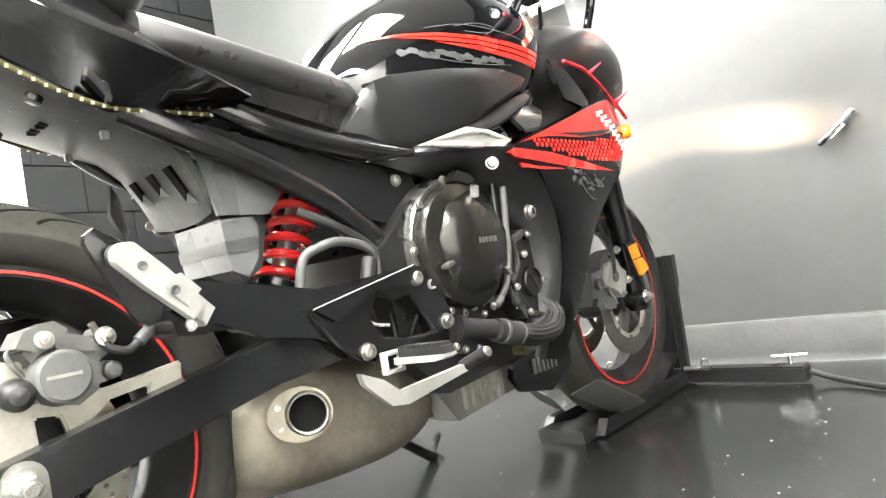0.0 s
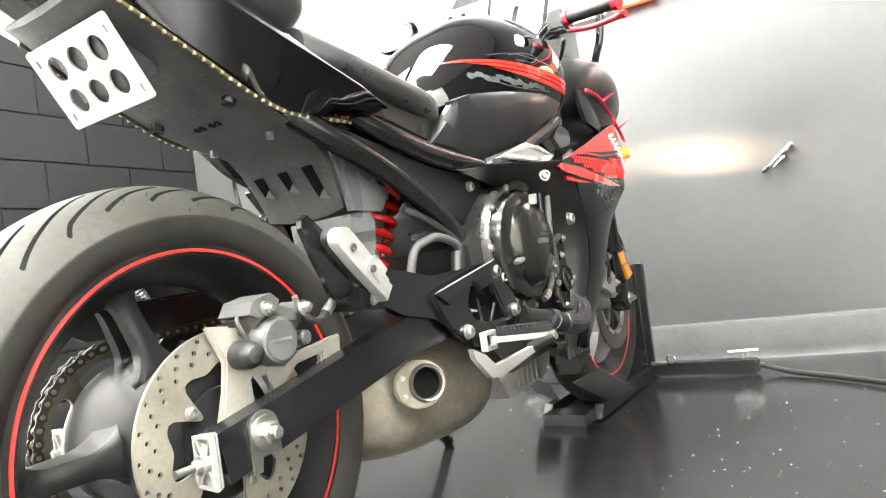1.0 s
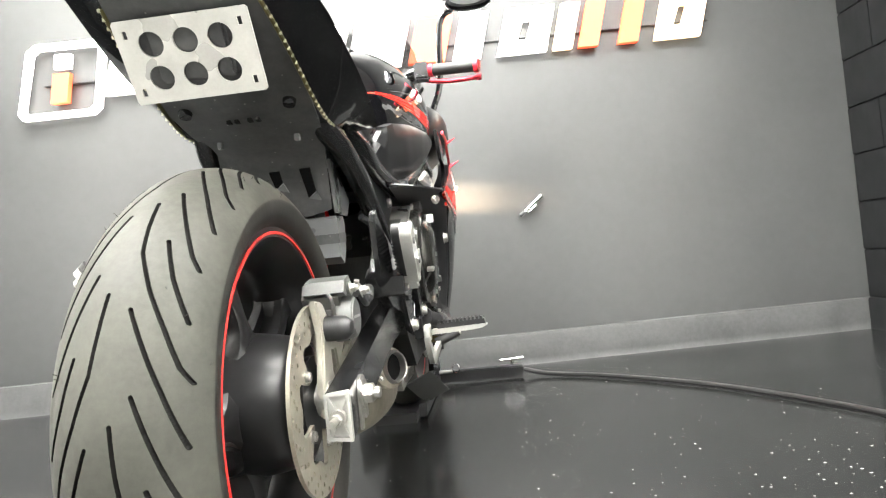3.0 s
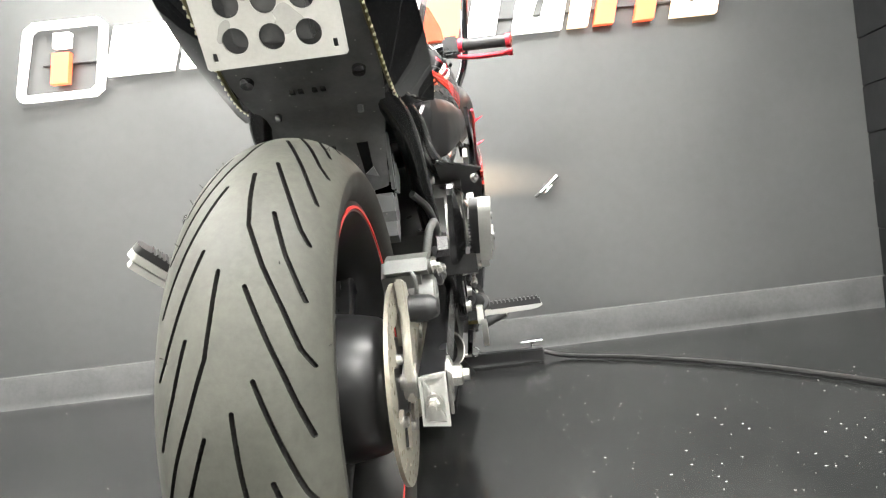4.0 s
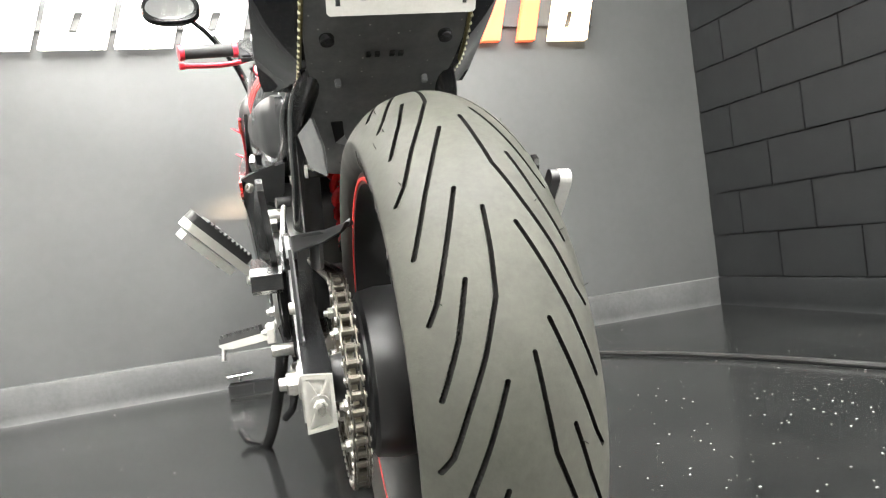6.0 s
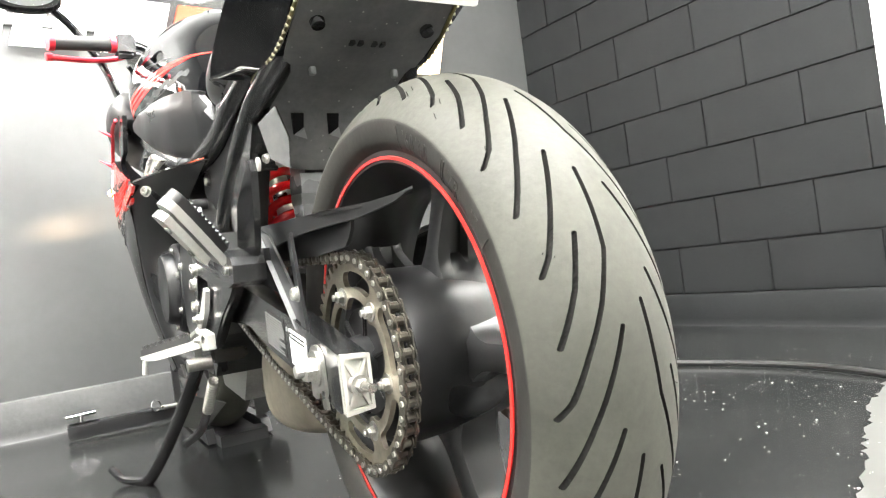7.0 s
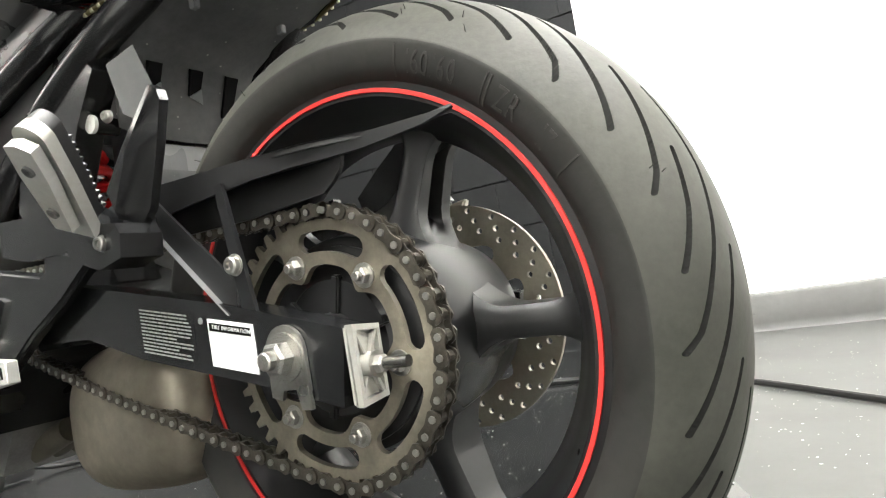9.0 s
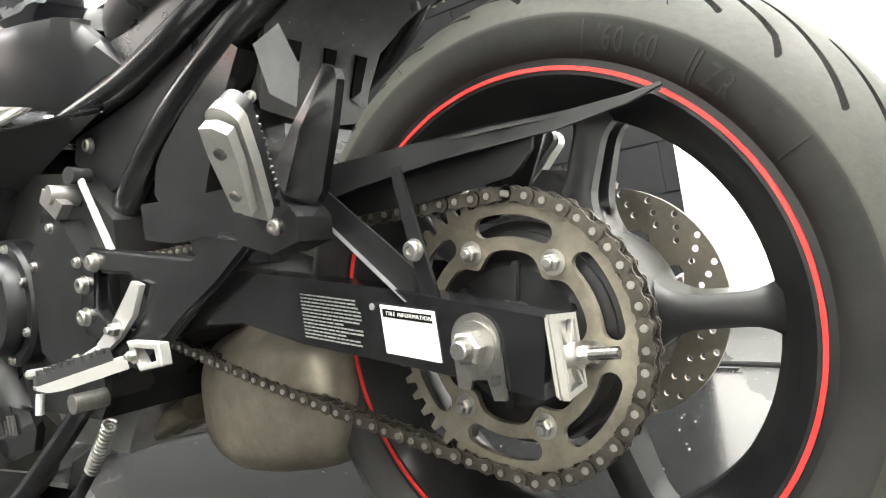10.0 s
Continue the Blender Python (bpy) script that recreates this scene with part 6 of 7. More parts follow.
REAR = [(0.795, 0.649), (0.85, 0.622), (0.885, 0.582), (0.912, 0.535), (0.924, 0.480), (0.922, 0.420), (0.908, 0.360), (0.885, 0.300), (0.865, 0.255)]
INNER = [(0.140, 0.530, 0.643), (0.144, 0.66, 0.612), (0.148, 0.775, 0.580), (0.150, 0.835, 0.535), (0.150, 0.862, 0.480), (0.150, 0.868, 0.420), (0.148, 0.858, 0.360), (0.146, 0.838, 0.300), (0.145, 0.820, 0.255)]
for s in (-1, 1):
    side = part("side_fairing", skin([(0.772, 0.640), (0.792, 0.648), (0.862, 0.672), (1.05, 0.732), (1.152, 0.763), (1.212, 0.775), (1.262, 0.742), (1.296, 0.697), (1.235, 0.642), (1.175, 0.590), (1.100, 0.520), (1.040, 0.455), (1.008, 0.395), (0.972, 0.320), (0.928, 0.240)] + REAR[:0:-1], fair_x, 0.030, 5, s), FAIRBLACK, bike, "gloss black side fairing with red graphics")
    bm = bmesh.new()
    rows = []
    for (y, z), (ix, iy, iz) in zip(REAR, INNER):
        a, b = V((s * (fair_x(y, z) - 0.002), y, z)), V((s * ix, iy, iz))
        rows.append([bm.verts.new(a.lerp(b, f) + V((s * 0.006, -0.010, 0.0)) * math.sin(math.pi * f)) for f in (0, 0.08, 0.25, 0.5, 0.75, 1)] + [bm.verts.new(a.lerp(b, f) + V((0, 0.008, 0))) for f in (1, 0.5, 0)])
    for a, b in zip(rows, rows[1:]):
        for k in range(len(a)):
            bm.faces.new((a[k], b[k], b[(k + 1) % len(a)], a[(k + 1) % len(a)]))
    bm.faces.new(rows[0])
    bm.faces.new(rows[-1][::-1])
    back = part("fairing_return", bm, GUARD, side, "black return of the fairing towards the engine")
    part("rolled_rim", tube(bmesh.new(), [(s * 0.140, 0.530, 0.644), (s * 0.172, 0.62, 0.647), (s * 0.205, 0.71, 0.649), (s * 0.232, 0.797, 0.650)], 0.0042, 10, 5), GLOSS, back)
    part("red_panel", skin([(0.826, 0.660), (0.95, 0.699), (1.05, 0.730), (1.152, 0.760), (1.210, 0.771), (1.256, 0.738), (1.282, 0.697), (1.205, 0.698), (1.12, 0.682), (1.03, 0.674), (0.94, 0.674), (0.88, 0.670)], lambda y, z: fair_x(y, z) + 0.002, 0.006, 5, s), RED, side, "bright red fairing panel")
    for r in range(7):
        for c in range(24):
            yy, zz = 0.862 + 0.0155 * c + 0.00775 * (r % 2), 0.680 - 0.0082 * r
            if float(np.interp(yy, (0.85, 1.154, 1.24), (0.655, 0.615, 0.655))) < zz < float(np.interp(yy, (0.85, 1.03, 1.12, 1.24), (0.668, 0.668, 0.674, 0.690))):
                part("red_dot", rod(bmesh.new(), (s * (fair_x(yy, zz) - 0.001), yy, zz), (s * (fair_x(yy, zz) + 0.0022), yy, zz), 0.0046, seg=6), RED, side)
    part("red_spear", skin([(0.772, 0.639), (0.793, 0.647), (0.908, 0.641), (1.03, 0.624), (1.150, 0.605), (1.04, 0.608), (0.93, 0.617), (0.88, 0.622), (0.80, 0.630)], lambda y, z: fair_x(y, z) + 0.0022, 0.006, 5, s), RED, side, "red spear graphic")
    part("red_spear", skin([(0.806, 0.620), (0.86, 0.6145), (0.95, 0.609), (0.88, 0.608), (0.812, 0.612)], lambda y, z: fair_x(y, z) + 0.0022, 0.006, 3, s), RED, side, "thin red spear graphic")
    part("red_edge", skin([(1.205, 0.680), (1.215, 0.690), (1.285, 0.692), (1.262, 0.672), (1.235, 0.655)], lambda y, z: fair_x(y, z) + 0.0022, 0.006, 3, s), RED, side)
    part("black_swoosh", skin([(0.93, 0.679), (1.03, 0.677), (1.12, 0.684), (1.205, 0.703), (1.12, 0.693), (1.03, 0.684)], lambda y, z: fair_x(y, z) + 0.0036, 0.004, 4, s), GLOSS, side)
    for k in range(8):
        for off, high in ((0.0, 0.012), (0.017, 0.007)):
            by, bz = 1.122 + 0.0145 * k + off, 0.735 - 0.0098 * k + 0.2 * off
            part("badge_mark", skin([(by, bz), (by + 0.010, bz + 0.001), (by + 0.006, bz - high), (by - 0.004, bz - high)], lambda y, z: fair_x(y, z) + 0.0042, 0.004, 1, s), PAPER, side, "small white badge stroke")
    rng = random.Random(5)
    for k in range(13):
        cy, cz = 0.965 + 0.010 * k + rng.uniform(-0.01, 0.01), 0.606 - 0.0035 * k + rng.uniform(-0.016, 0.012)
        shard = []
        for a in range(6):
            r = rng.uniform(0.35, 1.0)
            shard.append((cy + 0.013 * r * math.cos(1.047 * a) + 0.006, cz + 0.008 * r * math.sin(1.047 * a)))
        part("splash_graphic", skin(shard, lambda y, z: fair_x(y, z) + 0.0018, 0.004, 1, s), GRAPHIC, side)
    for k, (y0, z0, y1, z1) in enumerate(((1.00, 0.585, 1.06, 0.545), (1.02, 0.600, 1.10, 0.572), (1.06, 0.598, 1.105, 0.590))):
        line = smooth_path([(0, y0, z0), (0, (y0 + y1) / 2, (z0 + z1) / 2 - 0.012), (0, y1, z1)], 5)
        bm = tube(bmesh.new(), [(s * (fair_x(p.y, p.z) + 0.0012), p.y, p.z) for p in line], 0.0011, 6, 0)
        part("splash_line", bm, PALEMARK, side)
    # Added dark sheet that stands in for the shaded space inside the fairing.
    part("shade_sheet", plate([(0.76, 0.655), (0.90, 0.690), (1.10, 0.730), (1.14, 0.62), (1.04, 0.47), (0.985, 0.36), (0.93, 0.26), (0.84, 0.26), (0.86, 0.50), (0.80, 0.60)], s * 0.150, s * 0.156, "x", 0), PLASTIC, side, "added black sheet put in for the shaded inside")
    bolt(back, (s * 0.2165, 0.752, 0.624), (s * 0.75, -0.65, 0.1), 0.0095, STEEL)
    # Small grey panel between the frame tube and the fairing.
    part("grey_insert", skin([(0.87, 0.715), (0.95, 0.762), (0.985, 0.740), (0.955, 0.706), (0.90, 0.695)], lambda y, z: 0.200 - 0.4 * max(0, z - 0.72), 0.012, 3, s), PANEL, side, "small grey panel above the fairing")
    part("belly_pan", skin([(0.768, 0.240), (0.80, 0.207), (0.90, 0.187), (0.975, 0.222), (0.962, 0.285), (0.88, 0.282), (0.773, 0.268)], lambda y, z: 0.165 + 0.15 * (z - 0.2), 0.012, 3, s), GLOSS, side, "gloss black belly pan")
    for k in range(6):
        part("maker_bar", skin([(0.835 + 0.014 * k, 0.232), (0.842 + 0.014 * k, 0.232), (0.834 + 0.014 * k, 0.262), (0.827 + 0.014 * k, 0.262)], lambda y, z: 0.170 + 0.15 * (z - 0.2), 0.004, 1, s), CALIPER, side)
    # turn signal in the fairing and the red trim above it
    sig = part("turn_signal", turned(bmesh.new(), [(0, 0.017), (0.012, 0.016), (0.018, 0.010), (0.020, 0)], aim((s * 0.222, 1.278, 0.702), (s, 0.25, 0)), 20, False), AMBER, bike, "small amber turn signal")
    part("led", turned(bmesh.new(), [(0, 0.007), (0.006, 0.006), (0.008, 0)], aim((s * 0.240, 1.284, 0.703), (s, 0.25, 0)), 14, False), GLOW_AMBER, sig, "glowing LED")
    trim = part("red_trim", tube(bmesh.new(), [(s * 0.232, 1.035, 0.838), (s * 0.236, 1.10, 0.829), (s * 0.233, 1.156, 0.811), (s * 0.232, 1.230, 0.768), (s * 0.228, 1.290, 0.735)], 0.0042, 8), ANOD, bike, "slim red trim with spikes")
    for y, z in ((1.13, 0.820), (1.235, 0.766)):
        part("spike", rod(bmesh.new(), (s * 0.232, y, z), (s * 0.262, y + 0.012, z + 0.018), 0.0055, 0.001, 8), ANOD, trim)
    part("duct_blade", skin([(1.0, 0.842), (1.03, 0.835), (1.13, 0.765), (1.12, 0.742), (1.03, 0.760), (1.01, 0.80)], lambda y, z: 0.226 - 1.2 * (y - 1.07) ** 2, 0.010, 3, s), SATIN, bike, "satin black duct blade")
cowl = part("upper_cowl", loft(bmesh.new(), [(0.985, 0.190, 0.760, 0.890, 2.4), (1.06, 0.222, 0.745, 0.945, 2.4), (1.16, 0.238, 0.745, 0.982, 2.4), (1.28, 0.232, 0.745, 0.985, 2.4), (1.38, 0.195, 0.745, 0.955, 2.3), (1.46, 0.135, 0.765, 0.905, 2.2), (1.51, 0.06, 0.80, 0.855, 2)], 56, 2.4, 8), MATTE, bike, "matte black upper cowl round the headlight")
screen = bmesh.new()
rows = []
for y, z, hw in ((1.40, 0.930, 0.125), (1.34, 0.990, 0.160), (1.28, 1.055, 0.178), (1.23, 1.115, 0.172), (1.19, 1.165, 0.145), (1.17, 1.195, 0.095)):
    rows.append([screen.verts.new((hw * f, y - 0.11 * f * f, z - 0.02 * f * f)) for f in (-1, -0.75, -0.5, -0.25, 0, 0.25, 0.5, 0.75, 1)])
for a, b in zip(rows, rows[1:]):
    for k in range(8):
        screen.faces.new((a[k], a[k + 1], b[k + 1], b[k]))
got = bmesh.ops.extrude_face_region(screen, geom=screen.faces[:])["geom"]
bmesh.ops.translate(screen, vec=(0, 0.002, 0.004), verts=[g for g in got if isinstance(g, bmesh.types.BMVert)])
part("windscreen", screen, SMOKE, bike, "dark smoked windscreen", 60)
part("dash", bevel(box(bmesh.new(), (-0.09, 1.12, 0.955), (0.09, 1.20, 1.02)), 0.012, 3), PLASTIC, bike, "black instrument cluster")

# silver triangle between the frame tube and the fairing
for s in (-1, 1):
    tri = [(0.576, 0.652), (0.709, 0.690), (0.772, 0.688), (0.842, 0.672), (0.80, 0.655)]
    mid = (sum(q[0] for q in tri) / 5, sum(q[1] for q in tri) / 5)
    inner = [(mid[0] + (y - mid[0]) * 0.66, mid[1] + (z - mid[1]) * 0.45) for y, z in tri]
    insert = part("side_insert", bevel(pierced(tri, [inner], s * 0.198, s * 0.208, "x"), 0.002, 2, 0.6), BRUSHED, bike, "silver triangular side insert")
    part("inset", plate(inner, s * 0.198, s * 0.204, "x", 0.001), SILVER, insert, "duller silver inset")

# ---------------------------------------------------------------- front end
FY, FZ = 1.44, 0.300
fw = part("front_wheel", turned(bmesh.new(), [(-0.060, 0.030), (-0.055, 0.045), (0.055, 0.045), (0.060, 0.030)], Matrix.Translation((0, FY, FZ)), 40), RIM, bike, "black cast front wheel")
tyre(bike, FY, FZ, 0.299, 0.060, 0.068, 0.229, 0.049, False, "front_tyre")
wheel_part("rim", [(px * 0.74, r) for px, r in rim_profile], FY, FZ, RIM, fw)
for s in (-1, 1):
    wheel_part("rim_stripe", [(s * 0.0497, 0.2182), (s * 0.0497, 0.2236), (s * 0.0512, 0.2230), (s * 0.0512, 0.2188)], FY, FZ, STRIPE, fw, 96, "red reflective rim tape")
    holes = [arc(FY + r * math.cos(radians(off + 24 * k)), FZ + r * math.sin(radians(off + 24 * k)), 0.003, n=6) for r, off in ((0.136, 0), (0.124, 12)) for k in range(15)]
    fd = part("front_disc", pierced(arc(FY, FZ, 0.147, n=56), holes + [arc(FY, FZ, 0.105, n=40)], s * 0.070, s * 0.075, "x"), FRONTDISC, bike, "drilled steel front disc")
    for k in range(5):
        bm = slab((s * 0.068 - 0.002, 0.04, -0.011), (s * 0.068 + 0.002, 0.110, 0.011), 0.001)
        bm.transform(Matrix.Translation((0, FY, FZ)) @ Matrix.Rotation(radians(72 * k + 20), 4, "X"))
        part("carrier_arm", bm, CALIPER, fd)
    part("disc_carrier", pierced(arc(FY, FZ, 0.1045, n=40), [arc(FY, FZ, 0.094, n=40)], s * 0.067, s * 0.0768, "x"), PALE, fd, "pale alloy carrier ring")
    for k in range(10):
        a = radians(36 * k + 8)
        part("carrier_button", turned(bmesh.new(), [(0, 0.007), (0.003, 0.006), (0.003, 0.0)], aim((s * 0.0765, FY + 0.103 * math.cos(a), FZ + 0.103 * math.sin(a)), (s, 0, 0)), 12, False), CALIPER, fd)
    fork = part("fork_leg", rod(bmesh.new(), (s * 0.100, FY + 0.012, FZ - 0.03), (s * 0.118, 1.343, 0.720), 0.027, 0.030, seg=24), CAST, bike, "satin black fork leg")
    part("stanchion", rod(bmesh.new(), (s * 0.118, 1.343, 0.720), (s * 0.098, 1.12, 1.00), 0.0205, seg=20), CHROME, fork)
    part("axle_clamp", turned(bmesh.new(), [(-0.03, 0.030), (0.012, 0.028), (0.02, 0.02)], aim((s * 0.110, FY, FZ), (s, 0, 0)), 24), CAST, fork)
    bolt(fork, (s * 0.128, FY, FZ), (s, 0, 0), 0.012, STEEL, "hex")
    fc = part("front_caliper", bevel(prism(bmesh.new(), [(1.232, 0.384), (1.280, 0.390), (1.302, 0.424), (1.348, 0.436), (1.358, 0.392), (1.380, 0.373), (1.356, 0.312), (1.333, 0.310), (1.312, 0.288), (1.228, 0.294), (1.212, 0.308), (1.222, 0.340)], s * 0.058, s * 0.100), 0.005, 3), CALIPER, bike, "dull grey front caliper")
    part("outer_half", bevel(prism(bmesh.new(), [(1.262, 0.352), (1.286, 0.372), (1.300, 0.402), (1.340, 0.408), (1.352, 0.388), (1.380, 0.372), (1.356, 0.314), (1.334, 0.313), (1.322, 0.330), (1.300, 0.340)], s * 0.098, s * 0.117), 0.004, 3), SILVER, fc, "light grey outer half")
    part("lower_arm", bevel(prism(bmesh.new(), [(1.215, 0.310), (1.225, 0.326), (1.290, 0.322), (1.312, 0.306), (1.306, 0.290), (1.230, 0.296)], s * 0.098, s * 0.112), 0.004, 3), CALIPER, fc)
    for y, z in ((1.250, 0.358), (1.252, 0.311), (1.318, 0.368)):
        part("piston_cap", turned(bmesh.new(), [(0, 0.015), (0.012, 0.0145), (0.014, 0.012), (0.014, 0.006), (0.011, 0.0)], aim((s * (0.100 if y < 1.3 else 0.108), y, z), (s, 0, 0)), 20, False), CALIPER, fc)
    for y, z in ((1.352, 0.431), (1.387, 0.352), (1.346, 0.322)):
        bolt(fc, (s * 0.114, y, z), (s, -0.2, 0), 0.0075, STEEL, "hex")
    part("bleed_nipple", rod(bmesh.new(), (s * 0.108, 1.318, 0.405), (s * 0.122, 1.308, 0.432), 0.0045), STEEL, fc)
    part("pad_pin", rod(bmesh.new(), (s * 0.104, 1.290, 0.350), (s * 0.110, 1.318, 0.300), 0.0035), STEEL, fc)
    part("hose", tube(bmesh.new(), [(s * 0.116, 1.318, 0.372), (s * 0.130, 1.296, 0.395), (s * 0.132, 1.286, 0.44), (s * 0.128, 1.262, 0.50), (s * 0.12, 1.25, 0.62), (s * 0.10, 1.23, 0.72)], 0.0052, 8), HOSE, fc)
    refl = part("reflector_mount", plate([(1.366, 0.442), (1.420, 0.448), (1.462, 0.366), (1.405, 0.348)], s * 0.124, s * 0.136, "x", 0.003), CAST, fork)
    part("reflector", plate([(1.372, 0.435), (1.413, 0.441), (1.426, 0.404), (1.386, 0.400)], s * 0.136, s * 0.141, "x", 0.002), AMBER, refl, "amber reflector")
    part("reflector", plate([(1.386, 0.398), (1.427, 0.402), (1.453, 0.370), (1.412, 0.356)], s * 0.136, s * 0.1445, "x", 0.002), AMBER, refl, "bright amber reflector")
bm = bmesh.new()
rows = []
for k in range(17):
    a = radians(28 + 118 * k / 16)
    rows.append([bm.verts.new((f * 0.066, FY + (0.318 - 0.05 * abs(f) ** 2.5) * math.cos(a), FZ + (0.318 - 0.05 * abs(f) ** 2.5) * math.sin(a))) for f in (-1, -0.8, -0.4, 0, 0.4, 0.8, 1)])
for a, b in zip(rows, rows[1:]):
    for k in range(6):
        bm.faces.new((a[k], a[k + 1], b[k + 1], b[k]))
got = bmesh.ops.extrude_face_region(bm, geom=bm.faces[:])["geom"]
for g in got:
    if isinstance(g, bmesh.types.BMVert):
        g.co += (V((0, FY, FZ)) - V((0, g.co.y, g.co.z))).normalized() * 0.004
part("front_mudguard", bm, GLOSS, bike, "gloss black front mudguard")
part("triple_clamp", bevel(prism(bmesh.new(), [(1.09, 0.955), (1.16, 0.955), (1.15, 0.985), (1.08, 0.985)], -0.125, 0.125), 0.006), SATIN, bike, "black fork clamp")

# handlebar, grips, levers, mirrors
bar = part("handlebar", tube(bmesh.new(), [(-0.215, 1.008, 1.011), (-0.16, 1.045, 1.02), (-0.10, 1.085, 1.0), (-0.06, 1.10, 0.985), (0.06, 1.10, 0.985), (0.10, 1.085, 1.0), (0.16, 1.045, 1.02), (0.215, 1.008, 1.011)], 0.0125, 14), CHROME, bike, "chrome handlebar with red-ended grips")
for s in (-1, 1):
    a, b = V((s * 0.222, 1.006, 1.010)), V((s * 0.352, 0.974, 0.998))
    d = (b - a).normalized()
    grip = part("grip", rod(bmesh.new(), a, b, 0.0165, seg=20), PEGRUB, bar, "black rubber grip")
    for p in (a, b - d * 0.004):
        part("grip_flange", turned(bmesh.new(), [(-0.004, 0.0192), (0.008, 0.0192)], aim(p, d), 24), ANOD, grip, "red anodised grip collar")
    part("switch_box", bevel(box(bmesh.new(), (s * 0.195 - 0.022, 0.995, 0.986), (s * 0.195 + 0.022, 1.040, 1.036)), 0.006), PLASTIC, bar)
    lever = part("lever", tube(bmesh.new(), [(s * 0.190, 1.060, 1.002), (s * 0.225, 1.072, 0.996), (s * 0.28, 1.046, 0.984), (s * 0.352, 1.004, 0.974)], 0.0065, 10), ANOD, bar, "red anodised lever")
    part("lever_tip", turned(bmesh.new(), [(-0.006, 0.009), (0.006, 0.009)], aim((s * 0.354, 1.003, 0.974), d), 14), ANOD, lever)
    part("reservoir", bevel(box(bmesh.new(), (s * 0.155 - 0.025, 1.06, 1.0), (s * 0.155 + 0.02, 1.10, 1.04)), 0.006), PLASTIC, bar) if s > 0 else None
    part("cable", tube(bmesh.new(), [(s * 0.19, 1.05, 0.975), (s * 0.15, 1.10, 0.94), (s * 0.10, 1.08, 0.86), (s * 0.08, 1.03, 0.80)], 0.005, 8), HOSE, bar)
    mx, mz = (0.345, 1.275) if s > 0 else (0.385, 1.185)
    mir = part("mirror", tube(bmesh.new(), [(s * 0.20, 1.23, 0.95), (s * 0.23, 1.22, 1.03), (s * (mx - 0.095), 1.20, mz - 0.07), (s * (mx - 0.055), 1.19, mz - 0.03)], 0.010, 10), GLOSS, bike, "black stalk mirror on the cowl")
    bm = loft(bmesh.new(), [(1.165, 0.070, -0.038, 0.038, 3), (1.185, 0.078, -0.045, 0.045, 2.6), (1.215, 0.062, -0.035, 0.035, 2.2), (1.235, 0.02, -0.012, 0.012, 2)], 28, 2.6, 4)
    bm.transform(Matrix.Translation((s * mx, 0, mz)))
    shell = part("mirror_shell", bm, GLOSS, mir)
    part("mirror_glass", plate([(s * mx + u, mz + v) for u, v in arc(0, 0, 1, n=24) for u, v in ((u * 0.064, v * 0.034),)], 1.1635, 1.1660, "y", 0.0), MIRROR, shell, "mirror glass")

# lamps inside the turn signals, which light the wall
for s in (-1, 1):
    lamp = bpy.data.lights.new("signal_lamp", "SPOT")
    lamp.energy, lamp.color, lamp.spot_size, lamp.spot_blend, lamp.shadow_soft_size = 52.0 if s > 0 else 15.0, (1.0, 0.72, 0.44), radians(54), 1.0, 0.004
    ob = new("signal_lamp", lamp)
    ob.matrix_world = look((s * 0.262, 1.295, 0.705), (s * (0.25 if s > 0 else 0.10), NORTH, 0.74), -8 * s) @ Matrix.Diagonal((1.5, 0.24, 1, 1))

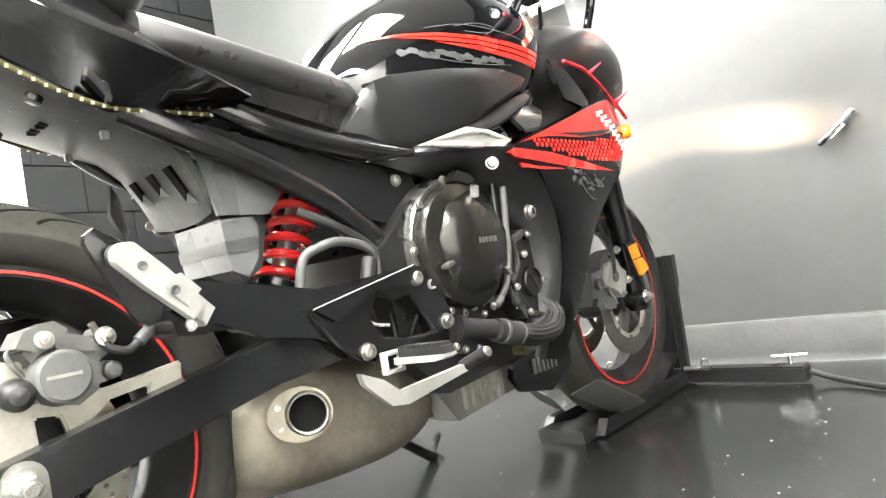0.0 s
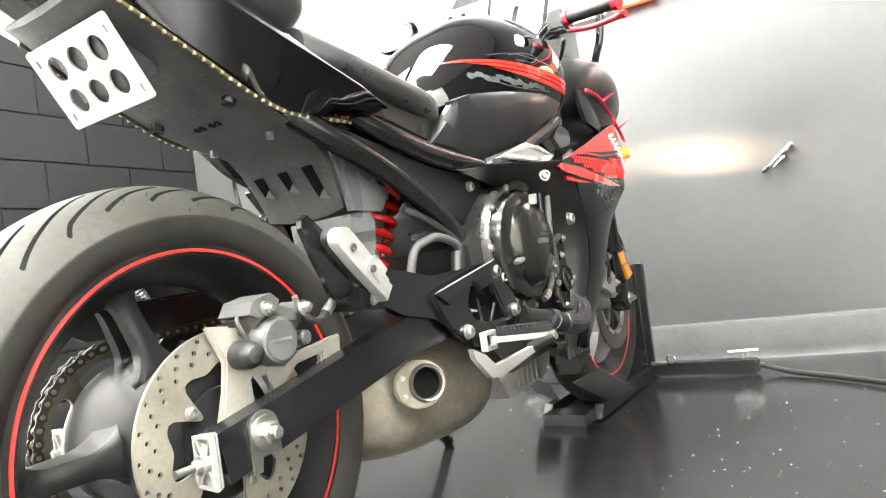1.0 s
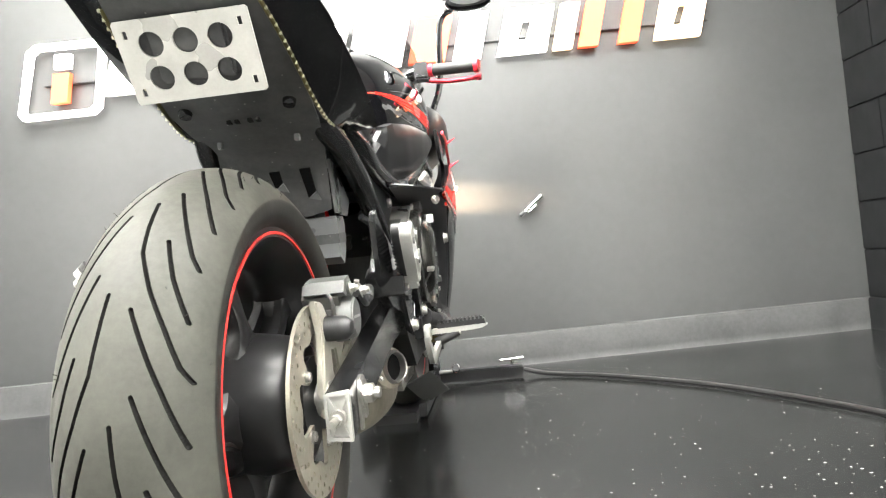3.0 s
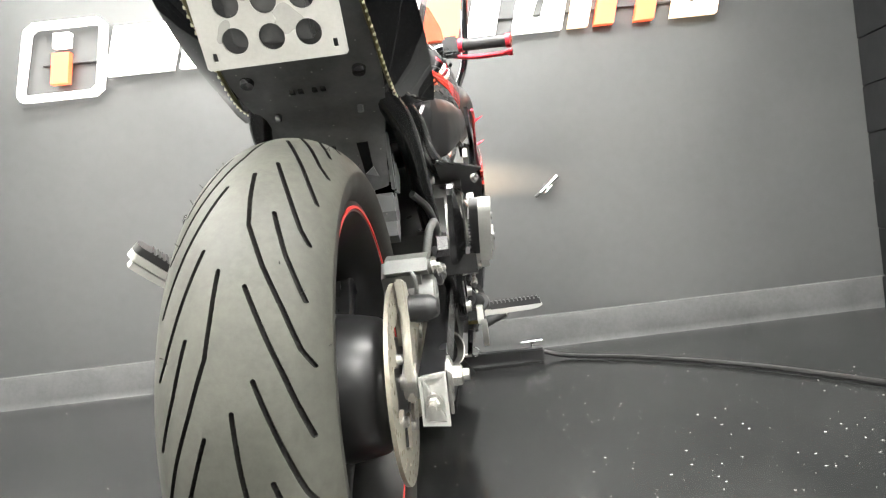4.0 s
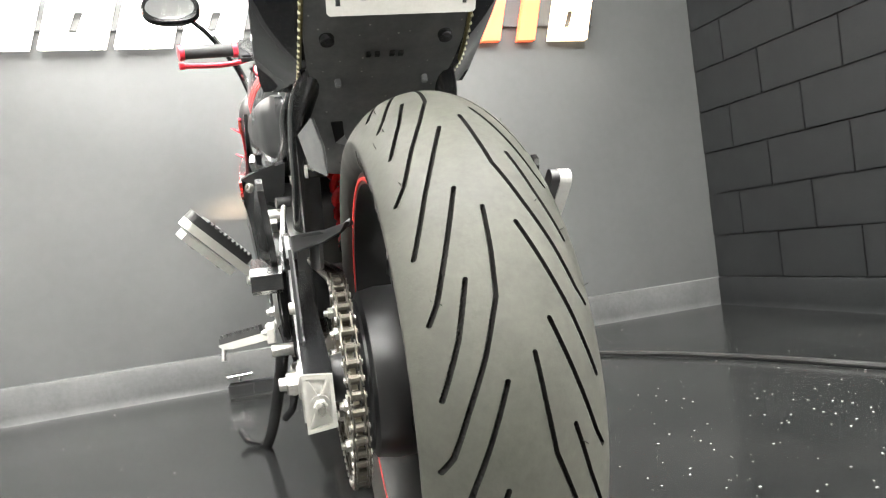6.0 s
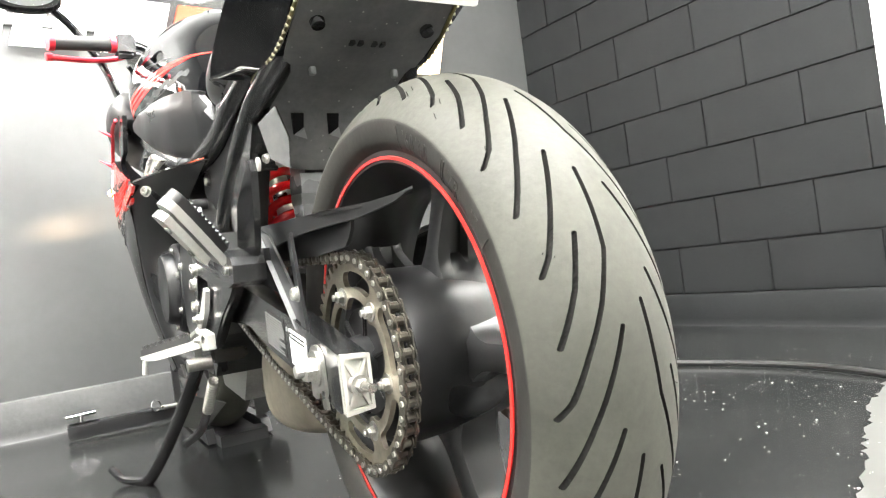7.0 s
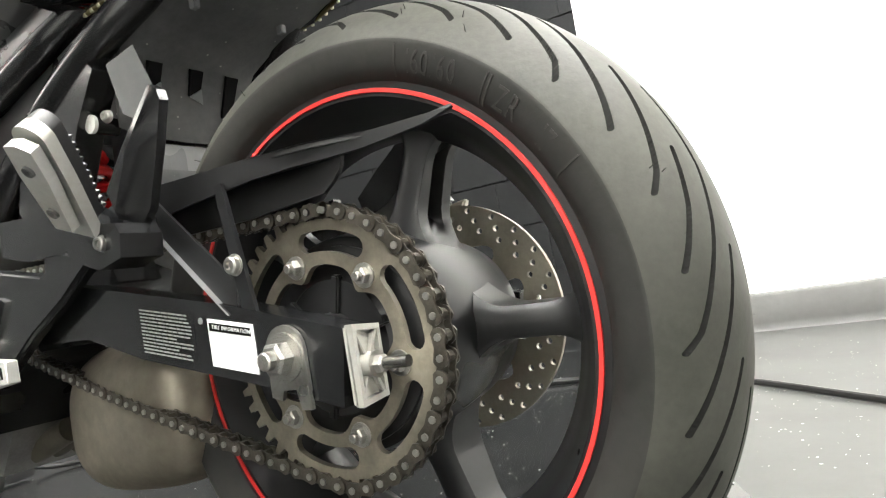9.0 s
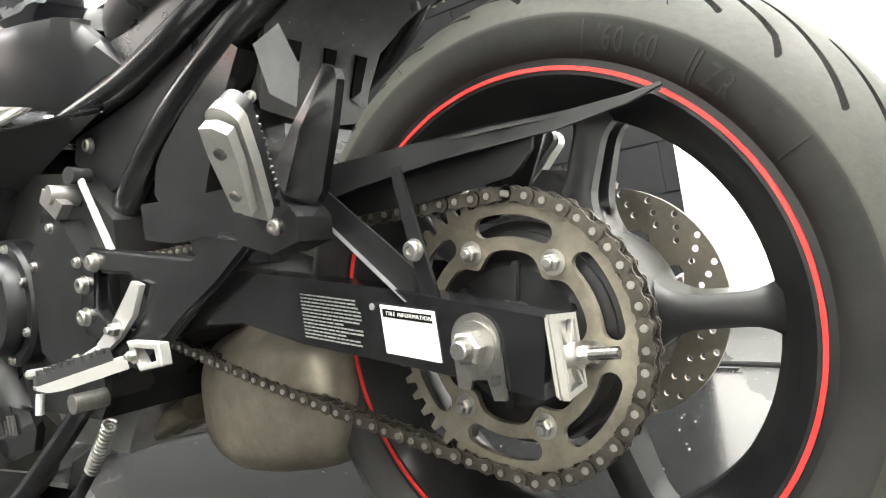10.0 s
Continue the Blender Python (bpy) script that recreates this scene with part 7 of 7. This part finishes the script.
# ---------------------------------------------------------------- wheel chock on the floor
chock = thing("wheel_chock", "black steel wheel chock holding the front wheel", "wheel chock")
for s in (-1, 1):
    part("rail", plate([(1.19, 0.006), (1.76, 0.006), (1.76, 0.040), (1.22, 0.040)], s * 0.075 - 0.012, s * 0.075 + 0.012, "x", 0.003), RIGBLACK, chock)
    post = part("upright", plate([(1.716, 0.03), (1.738, 0.03), (1.748, 0.29), (1.760, 0.29), (1.762, 0.385), (1.736, 0.385)], s * 0.078 - 0.010, s * 0.078 + 0.010, "x", 0.003), RIGBLACK, chock)
    wing = part("outrigger", slab((s * 0.24 - 0.16, 1.705, 0.010), (s * 0.24 + 0.10, 1.755, 0.050), 0.003), RIGBLACK, chock)
    part("end_tube", slab((s * 0.36 - 0.045, 1.700, 0.008), (s * 0.36 + 0.045, 1.760, 0.050), 0.004), RIGBLACK, wing)
    part("clamp_screw", rod(bmesh.new(), (s * 0.365, 1.73, 0.045), (s * 0.365, 1.73, 0.075), 0.006), CHROME, wing)
    part("tee_handle", rod(bmesh.new(), (s * 0.365 - 0.042, 1.725, 0.074), (s * 0.365 + 0.042, 1.735, 0.076), 0.0052), CHROME, wing, "chrome tee handle")
    part("pin_ring", tube(bmesh.new(), [(s * 0.15 + 0.014 * math.cos(a / 2), 1.70, 0.062 + 0.018 * math.sin(a / 2)) for a in range(13)], 0.0025, 6, 2), CHROME, wing)
    part("pivot_pin", rod(bmesh.new(), (s * 0.085, 1.70, 0.052), (s * 0.135, 1.70, 0.052), 0.007), STEEL, wing)
    flap = slab((-0.045, -0.085, -0.002), (0.045, 0.085, 0.002), 0.0015)
    flap.transform(Matrix.Translation((s * 0.095, 1.225, 0.088)) @ Matrix.Rotation(radians(-s * 24), 4, "Y") @ Matrix.Rotation(radians(-34), 4, "X"))
    part("cradle_flap", flap, CALIPER, chock, "worn grey cradle plate")
part("cradle", plate([(1.14, 0.03), (1.20, 0.030), (1.30, 0.012), (1.56, 0.012), (1.72, 0.10), (1.735, 0.095), (1.60, 0.0), (1.14, 0.0)], -0.062, 0.062, "x", 0.002), RIGBLACK, chock)
part("cross_bar", slab((-0.32, 1.71, 0.010), (0.32, 1.75, 0.046), 0.004), RIGBLACK, chock)
part("wheel_stop", plate([(1.725, 0.05), (1.75, 0.05), (1.75, 0.385), (1.735, 0.385)], -0.062, 0.062, "x", 0.002), RIGBLACK, chock)

# ---------------------------------------------------------------- concrete blocks of the side walls
bm = slab((-0.008, 0.0024, 0.0024), (0.0, 0.4040, 0.2008), 0.0022)
full_block = finish(bm, "block", BLOCKPAINT)
for root, wall_x, turn, edge in ((wall_east, EAST, 0, EAST_EDGE), (wall_west, WEST, 1, WEST_EDGE)):
    for row in range(14):
        z = 0.136 + 0.2032 * row
        y = NORTH - (0.2032 if row % 2 else 0.0)
        spans = [(NORTH - 0.2032, NORTH)] if row % 2 else []
        while y > edge + 0.02:
            spans.append((max(y - 0.4064, edge), y))
            y -= 0.4064
        for lo, hi in spans:
            ob = new("block", full_block)
            ob.parent = root
            ob.matrix_local = Matrix.Translation((wall_x + (0.008 if not turn else -0.008), lo, z)) @ Matrix.Diagonal((-1 if turn else 1, (hi - lo) / 0.4064, min(1.0, (TOP - z) / 0.2032), 1))
